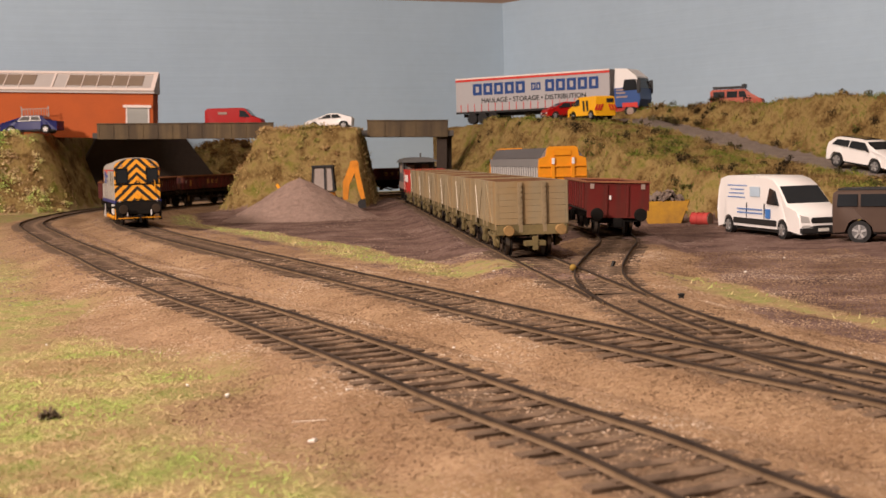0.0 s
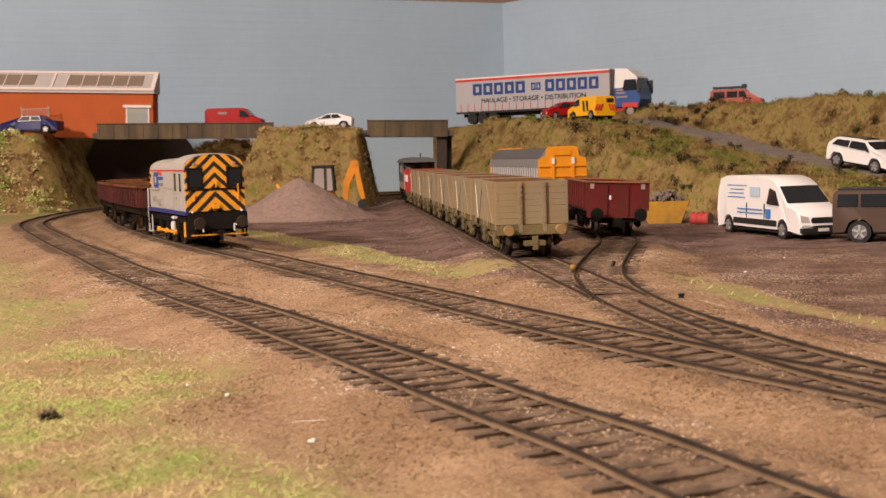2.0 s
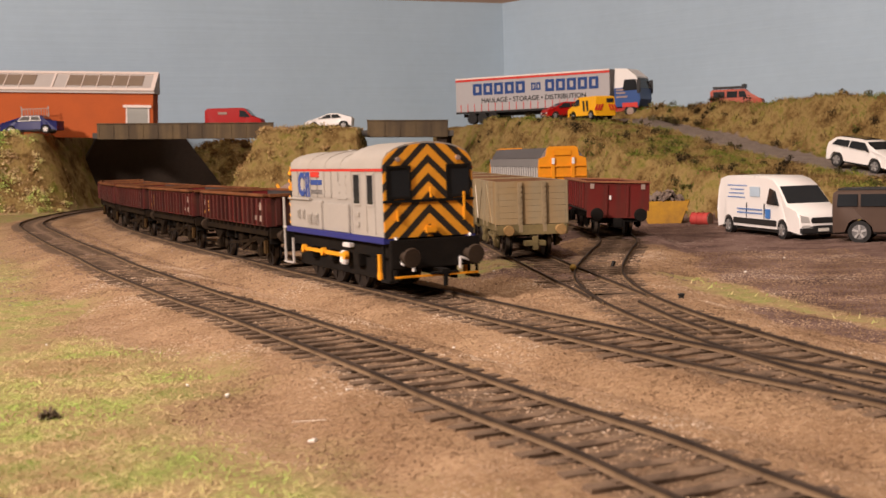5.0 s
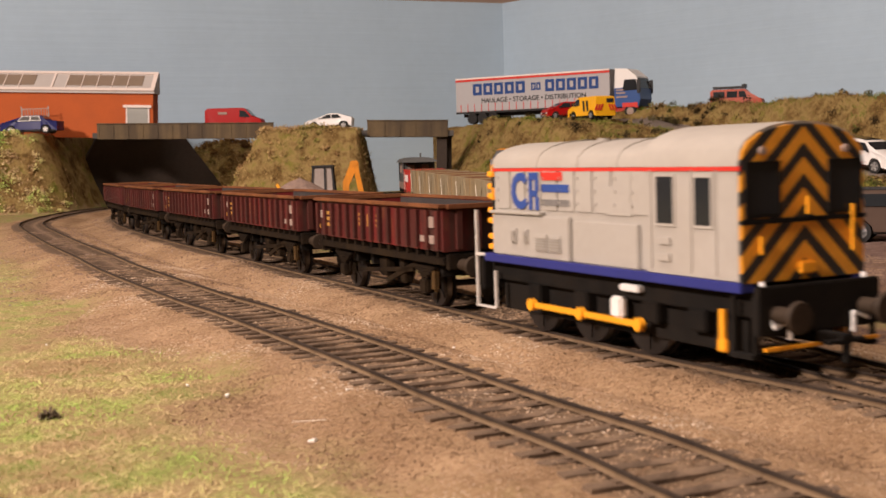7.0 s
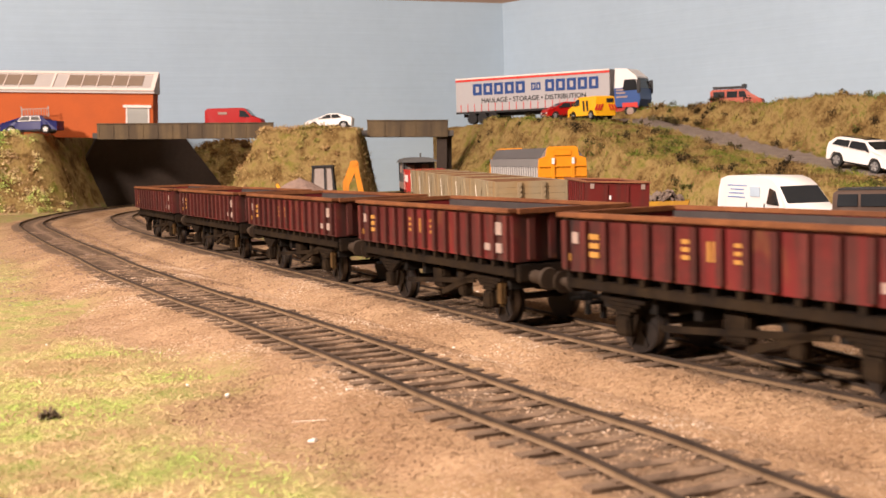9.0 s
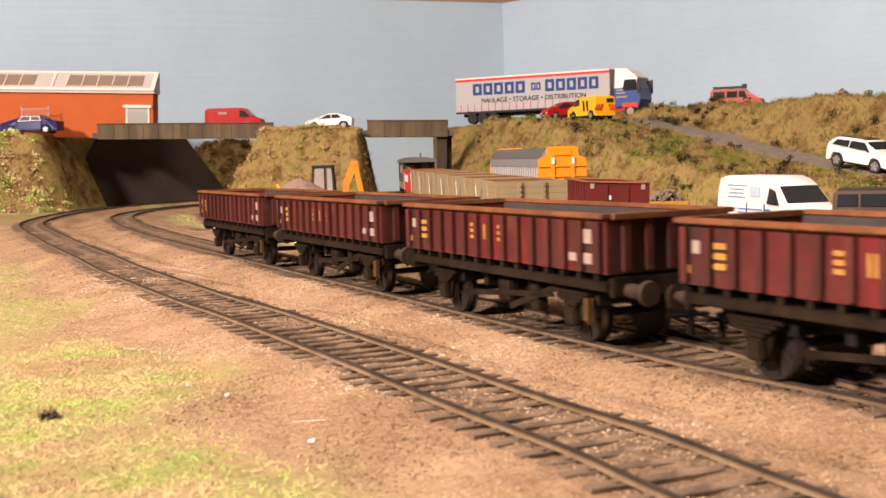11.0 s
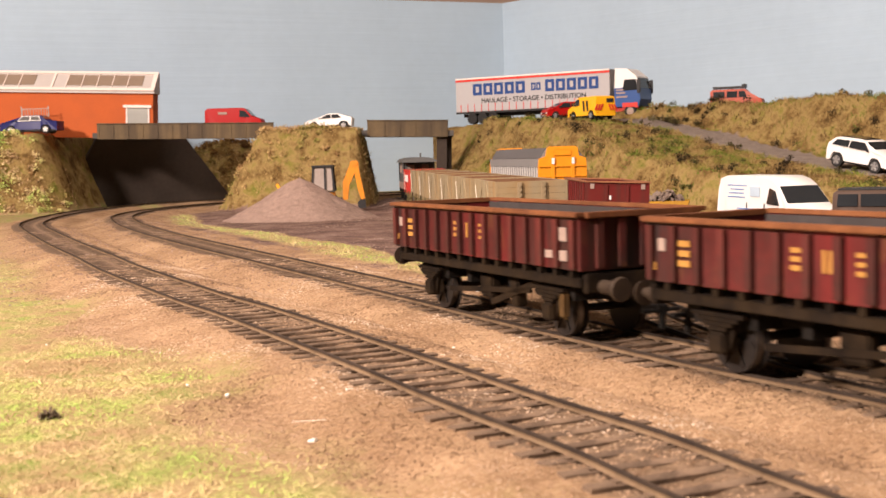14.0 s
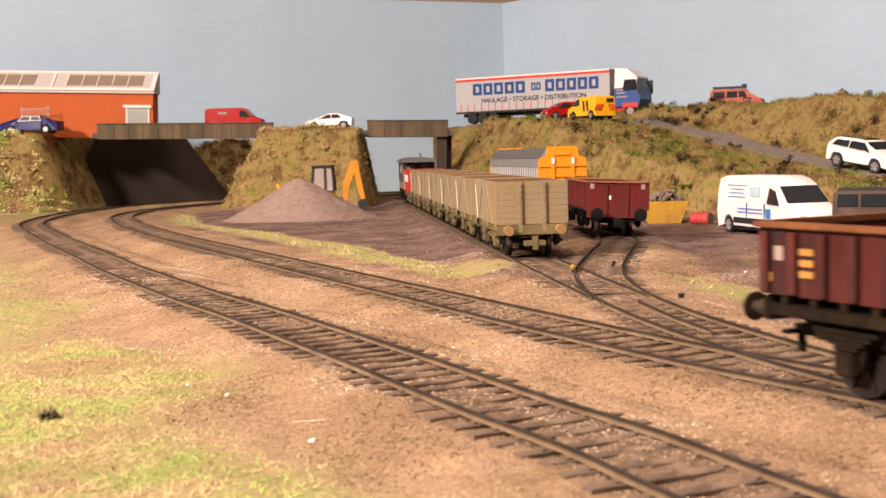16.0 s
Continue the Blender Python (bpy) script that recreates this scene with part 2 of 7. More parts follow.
def ground_material():
    m = bpy.data.materials.new("layout_scenic_ground")
    nt, b = nodes_of(m)
    N, L = nt.nodes.new, nt.links.new
    tc = N("ShaderNodeTexCoord")

    def noise_at(scale, detail=5, rough=0.6):
        n = N("ShaderNodeTexNoise")
        n.inputs["Scale"].default_value, n.inputs["Detail"].default_value, n.inputs["Roughness"].default_value = scale, detail, rough
        L(tc.outputs["Object"], n.inputs["Vector"])
        return n.outputs["Fac"]

    def ramp(src, *stops):
        r = N("ShaderNodeValToRGB")
        while len(r.color_ramp.elements) < len(stops):
            r.color_ramp.elements.new(0.5)
        for el, (p, c) in zip(r.color_ramp.elements, stops):
            el.position, el.color = p, (*c, 1)
        L(src, r.inputs[0])
        return r.outputs[0]

    def blend(f, a, c):
        x = N("ShaderNodeMix")
        x.data_type = "RGBA"
        L(f, x.inputs["Factor"])
        L(a, x.inputs["A"])
        L(c, x.inputs["B"])
        return x.outputs["Result"]

    def mask(name, scale, width):
        a = N("ShaderNodeAttribute")
        a.attribute_name = name
        k = N("ShaderNodeMath")
        k.operation = "MULTIPLY_ADD"
        L(noise_at(scale, 6, 0.7), k.inputs[0])
        k.inputs[1].default_value = 0.9
        L(a.outputs["Fac"], k.inputs[2])
        r = N("ShaderNodeMapRange")
        r.inputs["From Min"].default_value, r.inputs["From Max"].default_value = 0.95 - width, 0.95 + width
        L(k.outputs[0], r.inputs["Value"])
        return r.outputs[0]

    ballast = ramp(noise_at(900, 6, 0.75), (0.34, (0.165, 0.098, 0.052)), (0.5, (0.365, 0.238, 0.138)), (0.66, (0.51, 0.36, 0.22)))
    stain = ramp(noise_at(26, 7, 0.7), (0.4, (0.20, 0.112, 0.056)), (0.6, (0.43, 0.285, 0.165)))
    mixed = N("ShaderNodeMix")
    mixed.data_type = "RGBA"
    mixed.inputs["Factor"].default_value = 0.45
    L(ballast, mixed.inputs["A"])
    L(stain, mixed.inputs["B"])
    col = mixed.outputs["Result"]
    soil = ramp(noise_at(380, 7, 0.75), (0.34, (0.075, 0.05, 0.034)), (0.52, (0.165, 0.113, 0.075)), (0.7, (0.30, 0.21, 0.135)))
    col = blend(mask("grime", 150, 0.4), col, soil)
    yard = ramp(noise_at(45, 8, 0.7), (0.36, (0.10, 0.062, 0.05)), (0.5, (0.175, 0.112, 0.09)), (0.66, (0.27, 0.185, 0.15)))
    col = blend(mask("yard", 90, 0.12), col, yard)
    grass = ramp(noise_at(70, 8, 0.75), (0.3, (0.26, 0.17, 0.085)), (0.44, (0.38, 0.275, 0.14)), (0.54, (0.33, 0.30, 0.115)), (0.66, (0.22, 0.29, 0.065)))
    col = blend(mask("grass", 60, 0.42), col, grass)
    hay = ramp(noise_at(42, 8, 0.75), (0.32, (0.05, 0.03, 0.011)), (0.42, (0.155, 0.095, 0.033)), (0.52, (0.285, 0.20, 0.078)), (0.61, (0.20, 0.165, 0.042)), (0.72, (0.12, 0.145, 0.024)))
    col = blend(mask("bank", 60, 0.15), col, hay)
    road = ramp(noise_at(160, 6, 0.7), (0.3, (0.18, 0.145, 0.12)), (0.7, (0.30, 0.25, 0.21)))
    col = blend(mask("road", 70, 0.35), col, road)
    L(col, b.inputs["Base Color"])
    b.inputs["Roughness"].default_value = 0.95
    b.inputs["Specular IOR Level"].default_value = 0.06
    bp = N("ShaderNodeBump")
    bp.inputs["Strength"].default_value, bp.inputs["Distance"].default_value = 0.8, 0.0008
    L(noise_at(1100, 6, 0.75), bp.inputs["Height"])
    b2 = N("ShaderNodeBump")
    b2.inputs["Strength"].default_value, b2.inputs["Distance"].default_value = 0.7, 0.003
    L(noise_at(130, 7, 0.7), b2.inputs["Height"])
    L(bp.outputs[0], b2.inputs["Normal"])
    L(b2.outputs[0], b.inputs["Normal"])
    return m


def masks(X, Y, bank, road):
    """How much of each scenic cover lies at each place of the plan, 0 to 1."""
    X, Y = np.asarray(X, float), np.asarray(Y, float)
    n = waves(X, Y, 70, 11) * 14 + waves(X, Y, 26, 12) * 9
    td = nearest(X, Y, LINES["main_near"][::8])
    left_of_main = np.where(td[1] < 0, td[0], -td[0])
    grass = sstep(22, 62, left_of_main + n) * 0.9
    # strip of green between the far main line and the yard
    bare = np.ones(X.shape)
    strip = nearest(X, Y, [(-245, 1120), (-205, 960), (-128, 812), (-74, 690), (-34, 590), (-6, 530), (20, 488)])[0]
    grass = np.maximum(grass, (1 - sstep(7, 20, strip + 0.4 * n)) * 0.95)
    bare = bare * sstep(8, 22, strip + 0.4 * n)
    strip = nearest(X, Y, [(92, 448), (102, 385), (112, 345), (130, 300), (170, 220), (260, 40)])[0]
    grass = np.maximum(grass, (1 - sstep(4, 16, strip + 0.4 * n)) * 0.72)
    bare = bare * sstep(4, 16, strip + 0.4 * n)
    strip = nearest(X, Y, [(-600, 1230), (-400, 1255), (-330, 1300)])[0]
    grass = np.maximum(grass, (1 - sstep(10, 34, strip + n)) * 0.8)
    t2 = nearest(X, Y, LINES["main_far"][::8])
    beyond = np.where(t2[1] > 0, t2[0], -t2[0])
    ys = nearest(X, Y, S2[:12])
    yard = np.where(Y > 340, sstep(34, 62, beyond + 0.5 * n) * (Y > 450 - 0.5 * X), 0)
    east = np.where(ys[1] > 0, ys[0], -ys[0])
    yard = np.where((X > 60) & (Y < 640), sstep(30, 55, east + 0.6 * n), yard) * ~bank * bare
    return np.clip(grass * (1 - 0.8 * yard), 0, 1) * ~bank, yard, bank * (1.0 - road), road * 1.0


def build_ground():
    xs = np.concatenate([np.arange(-760, -170, 5.0), np.arange(-170, 200, 1.25), np.arange(200, 701, 5.0)])
    ys = np.concatenate([np.arange(-620, 110, 5.0), np.arange(110, 520, 1.4), np.arange(520, 760, 2.5), np.arange(760, 1826, 5.0)])
    X, Y = np.meshgrid(xs, ys)
    Z, bank, road = height(X, Y)
    Z = Z + np.where(bank, 0, ballast_lift(X, Y))
    g, yd, bk, rd = masks(X, Y, bank, road)
    nx, ny = len(xs), len(ys)
    co = np.stack([X, Y, Z], -1).reshape(-1, 3) * S
    i = np.arange(nx * ny).reshape(ny, nx)
    f = np.stack([i[:-1, :-1], i[:-1, 1:], i[1:, 1:], i[1:, :-1]], -1).reshape(-1, 4)
    me = bpy.data.meshes.new("ground")
    me.from_pydata(co.tolist(), [], f.tolist())
    for nm, v in (("grass", g), ("yard", yd), ("bank", bk), ("road", rd), ("grime", 0.75 * (1 - sstep(10, 17, track_distance(X, Y))))):
        a = me.attributes.new(nm, "FLOAT", "POINT")
        a.data.foreach_set("value", np.asarray(v, np.float32).ravel())
    me.materials.append(ground_material())
    me.shade_smooth()
    return tagged(new("ground", me), "brown ballast, pink-grey yard and straw-green grass scenery sheet", "ground", kind="structure")


# ---- backdrop and room ----
M_SKYBLUE = paint("painted_blue_backdrop_board", (0.385, 0.495, 0.585), 0.75, 0, 0.05, 9, 0.12)
M_ROOM = paint("room_wall_plaster", (0.30, 0.225, 0.175), 0.9, 0, 0.05, 3, 0.05)
M_CEIL = paint("white_ceiling_paint", (0.62, 0.58, 0.53), 0.9, 0, 0.03, 3, 0.03)
M_FLOOR = paint("brown_carpet", (0.20, 0.14, 0.10), 0.95, 0, 0.2, 30, 0.2)
M_WOOD = paint("baseboard_timber", (0.36, 0.24, 0.14), 0.7, 0, 0.25, 14, 0.1)



def brush_marks(m):
    """Faint sideways brush strokes in the backdrop paint."""
    nt = m.node_tree
    b = nt.nodes["Principled BSDF"]
    N, L = nt.nodes.new, nt.links.new
    tc, mp, nz, bp = N("ShaderNodeTexCoord"), N("ShaderNodeMapping"), N("ShaderNodeTexNoise"), N("ShaderNodeBump")
    mp.inputs["Scale"].default_value = (6, 6, 150)
    nz.inputs["Scale"].default_value, nz.inputs["Detail"].default_value = 1.0, 6
    L(tc.outputs["Object"], mp.inputs[0])
    L(mp.outputs[0], nz.inputs["Vector"])
    bp.inputs["Strength"].default_value, bp.inputs["Distance"].default_value = 0.25, 0.002
    L(nz.outputs["Fac"], bp.inputs["Height"])
    L(bp.outputs[0], b.inputs["Normal"])


brush_marks(M_SKYBLUE)
CORNER = (100, 1800)
LEFT_END, RIGHT_END = (-900, 1344), (720, 1075)


def wall_between(name, a, b, z0, z1, t, material, label, category="wall"):
    bm = B()
    a, b = Vector((*a, 0)), Vector((*b, 0))
    d = (b - a).normalized()
    n = Vector((-d.y, d.x, 0))
    prism(bm, [((a).x, (a).y), (b.x, b.y), ((b + n * t).x, (b + n * t).y), ((a + n * t).x, (a + n * t).y)], z0, z1, "z")
    return tagged(part(name, bm, material), label, category, kind="structure")


def build_room():
    wall_between("backdrop_west", LEFT_END, CORNER, -10, 268, 6, M_SKYBLUE, "matt sky-blue painted backdrop board behind the layout", "backdrop")
    wall_between("backdrop_east", CORNER, RIGHT_END, -10, 268, 6, M_SKYBLUE, "matt sky-blue painted backdrop board behind the layout", "backdrop")
    pts = [(-1700, -2000), (1700, -2000), (1700, 2300), (-1700, 2300)]
    for i, nm in enumerate(("south", "east", "north", "west")):
        a, b = pts[i], pts[(i + 1) % 4]
        wall_between("wall_" + nm, b, a, -950, 1500, 60, M_ROOM, "plain warm beige plastered room wall")
    bm = B()
    box(bm, -1700, 1700, -2000, 2300, 1500, 1540)
    tagged(part("ceiling", bm, M_CEIL), "plain white painted room ceiling", "ceiling", kind="structure")
    bm = B()
    box(bm, -1700, 1700, -2000, 2300, -990, -950)
    tagged(part("floor", bm, M_FLOOR), "plain brown carpeted room floor", "floor", kind="structure")
    bm = B()
    prism(bm, [(-760, -620), (700, -620), (700, 1080), (90, 1790), (-760, 1400)], -40, -9, "z")
    tagged(part("baseboard_table", bm, M_WOOD), "brown timber baseboard carrying the model layout", "table", kind="structure")


# ---- track ----
M_RAIL = paint("rusty_rail_side", (0.145, 0.097, 0.058), 0.9, 0.0, 0.3, 120, 0.1, (0.27, 0.19, 0.115), 0.45, spec=0.04)
M_RAILTOP = paint("worn_steel_rail_head", (0.03, 0.022, 0.017), 0.6, 0.0, 0.3, 120, 0.05, (0.085, 0.057, 0.037), 0.4, spec=0.1)
M_SLEEPER = paint("weathered_brown_sleeper", (0.10, 0.07, 0.049), 0.95, 0, 0.45, 200, 0.3, (0.26, 0.178, 0.115), 0.65, spec=0.03)


def sweep_rail(line, off, s0, s1, z_drop=0.0):
    p = line[int(s0 / STEP):int(s1 / STEP) + 1]
    d = np.gradient(p, axis=0)
    d /= np.linalg.norm(d, axis=1)[:, None]
    nrm = np.stack([-d[:, 1], d[:, 0]], 1)
    prof = [(-0.65, -1.3), (0.65, -1.3), (0.65, -1.18), (0.18, -1.02), (0.18, -0.66), (0.36, -0.54), (0.36, -0.09), (0.27, 0), (-0.27, 0), (-0.36, -0.09), (-0.36, -0.54), (-0.18, -0.66), (-0.18, -1.02), (-0.65, -1.18)]
    k = len(prof)
    vs, fs, mi = [], [], []
    for q, n in zip(p, nrm):
        for a, z in prof:
            w = q + n * (off + a)
            vs.append((w[0] * S, w[1] * S, (z - z_drop) * S))
    for i in range(len(p) - 1):
        for j in range(k):
            fs.append((i * k + j, i * k + (j + 1) % k, (i + 1) * k + (j + 1) % k, (i + 1) * k + j))
            mi.append(1 if 5 <= j <= 9 else 0)
    fs += [tuple(range(k))[::-1], tuple(range((len(p) - 1) * k, len(p) * k))]
    mi += [0, 0]
    me = bpy.data.meshes.new("rail")
    me.from_pydata(vs, [], fs)
    me.materials.append(M_RAIL)
    me.materials.append(M_RAILTOP)
    me.polygons.foreach_set("material_index", mi)
    me.update()
    return me


def build_track(name, s0, s1, label, z_drop=0.0):
    line = LINES[name]
    s1 = min(s1, (len(line) - 1) * STEP)
    ob = tagged(empty("railway_track"), label, "track", group="model railway tracks")
    for off in (-8.9, 8.9):
        r = new("rail", sweep_rail(line, off, s0, s1, z_drop))
        r.parent = ob
    return ob


def build_sleepers(ob, name, s0, s1, width=30.0, z_top=-1.25):
    line = LINES[name]
    s1 = min(s1, (len(line) - 1) * STEP)
    bm = B()
    w = width / 2
    prism(bm, [(-1.45, -2.2), (1.45, -2.2), (1.4, -0.12), (1.25, 0), (-1.25, 0), (-1.4, -0.12)], -w, w, "y")
    for y in (-8.9, 8.9):
        for q in (-1.5, 1.5):
            box(bm, -0.8, 0.8, y + q - 0.55, y + q + 0.4, -0.1, 0.3)
    first = None
    rng = random.Random(name)
    for s in np.arange(s0 + 4, s1, 7.6):
        a, b = along(line, STEP, s), along(line, STEP, s + 1)
        m = at(a[0] + rng.uniform(-.2, .2), a[1], z_top + rng.uniform(-.3, 0), math.degrees(math.atan2(b[1] - a[1], b[0] - a[0])) + rng.uniform(-2.2, 2.2))
        if first is None:
            first = part("sleeper", bm, M_SLEEPER, ob, m=m)
        else:
            share(first, ob, m)


ground = build_ground()
build_room()
track_a = build_track("main_near", 0, 9999, "weathered brown outer running line with bare ballast")
track_b = build_track("main_far", 0, 9999, "weathered brown running line under the road bridge")
track_c = build_track("siding_curved", 0, 9999, "curved yard siding with rust-brown rails", 0.02)
track_d = build_track("siding_straight", 20, 9999, "yard siding beneath the line of beige wagons", 0.04)


# ---- rolling stock ----
BLACK = paint("matt_black_underframe", (0.010, 0.009, 0.008), 0.75, 0, 0.4, 150, 0.1, (0.028, 0.019, 0.012), 0.3, spec=0.08)
WHEEL = paint("dark_steel_wheel", (0.028, 0.023, 0.02), 0.5, 0.5, 0.3, 150, 0.05)
TYRE_STEEL = paint("bright_wheel_tread", (0.30, 0.27, 0.24), 0.35, 0.9, 0.1, 90, 0.02)
M_GREY = paint("pale_grey_loco_enamel", (0.36, 0.33, 0.29), 0.5, 0, 0.07, 50, 0.06, (0.30, 0.25, 0.19), 0.25)
M_ROOFGREY = paint("pale_grey_loco_roof", (0.32, 0.29, 0.25), 0.6, 0, 0.08, 50, 0.06, (0.27, 0.23, 0.18), 0.3)
M_NAVY = paint("navy_blue_stripe", (0.025, 0.03, 0.16), 0.45, 0, 0.1, 80, 0.02)
M_RED = paint("signal_red_enamel", (0.52, 0.035, 0.025), 0.45, 0, 0.1, 60, 0.03)
M_ORANGE = paint("warm_yellow_enamel", (0.80, 0.33, 0.018), 0.45, 0, 0.1, 80, 0.04)
M_WHITE = paint("white_enamel", (0.74, 0.71, 0.67), 0.45, 0, 0.05, 50, 0.02)
GLASS = glass("dark_window_glazing")
M_BUFFER = paint("greasy_brown_buffer", (0.032, 0.022, 0.015), 0.6, 0.0, 0.35, 120, 0.08, (0.06, 0.04, 0.024), 0.4, spec=0.12)


def stripes_material(name, slope, period, offset):
    """Wasp stripes as painted: chevrons over the end, with grime."""
    m = bpy.data.materials.new(name)
    nt, b = nodes_of(m)
    N, L = nt.nodes.new, nt.links.new
    tc, sep = N("ShaderNodeTexCoord"), N("ShaderNodeSeparateXYZ")
    L(tc.outputs["Object"], sep.inputs[0])

    def op(kind, a, bb=None, c=None):
        n = N("ShaderNodeMath")
        n.operation = kind
        for i, v in enumerate((a, bb, c)):
            if v is None:
                continue
            if isinstance(v, (int, float)):
                n.inputs[i].default_value = v
            else:
                L(v, n.inputs[i])
        return n.outputs[0]

    u = op("MULTIPLY_ADD", op("ABSOLUTE", sep.outputs["Y"]), slope, sep.outputs["Z"])
    ph = op("FRACT", op("DIVIDE", op("SUBTRACT", u, offset * S), period * S))
    on = op("GREATER_THAN", ph, 0.46)
    nz = N("ShaderNodeTexNoise")
    nz.inputs["Scale"].default_value, nz.inputs["Detail"].default_value = 260, 6
    L(tc.outputs["Object"], nz.inputs["Vector"])
    yel = N("ShaderNodeMix")
    yel.data_type = "RGBA"
    L(nz.outputs["Fac"], yel.inputs["Factor"])
    yel.inputs["A"].default_value, yel.inputs["B"].default_value = (0.60, 0.24, 0.012, 1), (0.90, 0.40, 0.03, 1)
    mix = N("ShaderNodeMix")
    mix.data_type = "RGBA"
    L(on, mix.inputs["Factor"])
    mix.inputs["A"].default_value = (0.018, 0.015, 0.013, 1)
    L(yel.outputs["Result"], mix.inputs["B"])
    L(mix.outputs["Result"], b.inputs["Base Color"])
    b.inputs["Roughness"].default_value = 0.5
    return m


def wheelset(parent, x, r, gauge=8.9):
    """Axle with two flanged wheels, turning on its thing."""
    ax = B()
    rod(ax, (0, -gauge + 1, 0), (0, gauge - 1, 0), 1.0)
    for sgn in (-1, 1):
        rod(ax, (0, sgn * (gauge - 1.2), 0), (0, sgn * (gauge + 1.2), 0), r, 24)
        rod(ax, (0, sgn * (gauge - 1.6), 0), (0, sgn * (gauge - 1.2), 0), r + 0.7, 24)
        rod(ax, (0, sgn * (gauge + 1.2), 0), (0, sgn * (gauge + 1.7), 0), r * 0.3, 12)
        for k in range(6):
            a = k * math.pi / 3
            bar(ax, (0, sgn * (gauge + 1.3), 0), (math.cos(a) * r * 0.85, sgn * (gauge + 1.3), math.sin(a) * r * 0.85), 0.5, 0.9)
    w = part("wheelset", ax, WHEEL, parent, "dark steel wheels on an axle", True, at(x, 0, r))
    t = B()
    for sgn in (-1, 1):
        bmesh.ops.create_circle(t, cap_ends=False, segments=24, radius=r + 0.02, matrix=Matrix.Translation((0, sgn * (gauge + 1.1), 0)) @ Matrix.Rotation(math.pi / 2, 4, "X"))
        es = [e for e in t.edges if all(abs(v.co.y - sgn * (gauge + 1.1)) < 1e-4 for v in e.verts)]
        g = bmesh.ops.extrude_edge_only(t, edges=es)
        bmesh.ops.translate(t, verts=[v for v in g["geom"] if isinstance(v, bmesh.types.BMVert)], vec=(0, -sgn * 1.6, 0))
    part("tread", t, TYRE_STEEL, w, "polished steel tread")
    return w


def buffers(parent, x, z, half, sign, mat=None, length=6.5, head=2.9):
    for sy in (-1, 1):
        bm = B()
        rod(bm, (x, sy * half, z), (x + sign * length * 0.6, sy * half, z), 1.7, 12)
        rod(bm, (x + sign * length * 0.5, sy * half, z), (x + sign * length * 0.9, sy * half, z), 1.1, 10)
        rod(bm, (x + sign * length * 0.88, sy * half, z), (x + sign * length, sy * half, z), head, 18, head * 0.9)
        part("buffer", bm, mat or M_BUFFER, parent, "round sprung buffer", True)


def coupling(parent, x, sign, mat=None):
    bm = B()
    box(bm, x, x + sign * 7, -1.5, 1.5, 7.5, 9.5, 0.2)
    box(bm, x + sign * 5, x + sign * 7, -5, 5, 7.8, 8.6, 0.2)
    bar(bm, (x + sign * 6.5, 0, 8), (x + sign * 6.5, 0, 4), 1.2, 1.2)
    part("coupling", bm, mat or BLACK, parent, "black tension hook coupling")


# the shunting locomotive; it leads with its cab end, +x
M_CHEV_UP = stripes_material("wasp_chevrons_upper", 0.95, 6.1, 1.2)
M_CHEV_LOW = stripes_material("wasp_chevrons_lower", 0.95, 6.6, 0.9)
M_BARS = stripes_material("wasp_bars_nose", 0.0, 6.2, 0.0)
WL, ZB, ZS, CABX, NOSE = 16.3, 17.6, 42.4, 46.5, -53.5


def roof_arc(half, z0, z1, n=12):
    """Outline points of a curved roof from one eave to the other."""
    return [(half * math.cos(math.pi * k / n), z0 + (z1 - z0) * math.sin(math.pi * k / n) ** 0.75) for k in range(n + 1)]


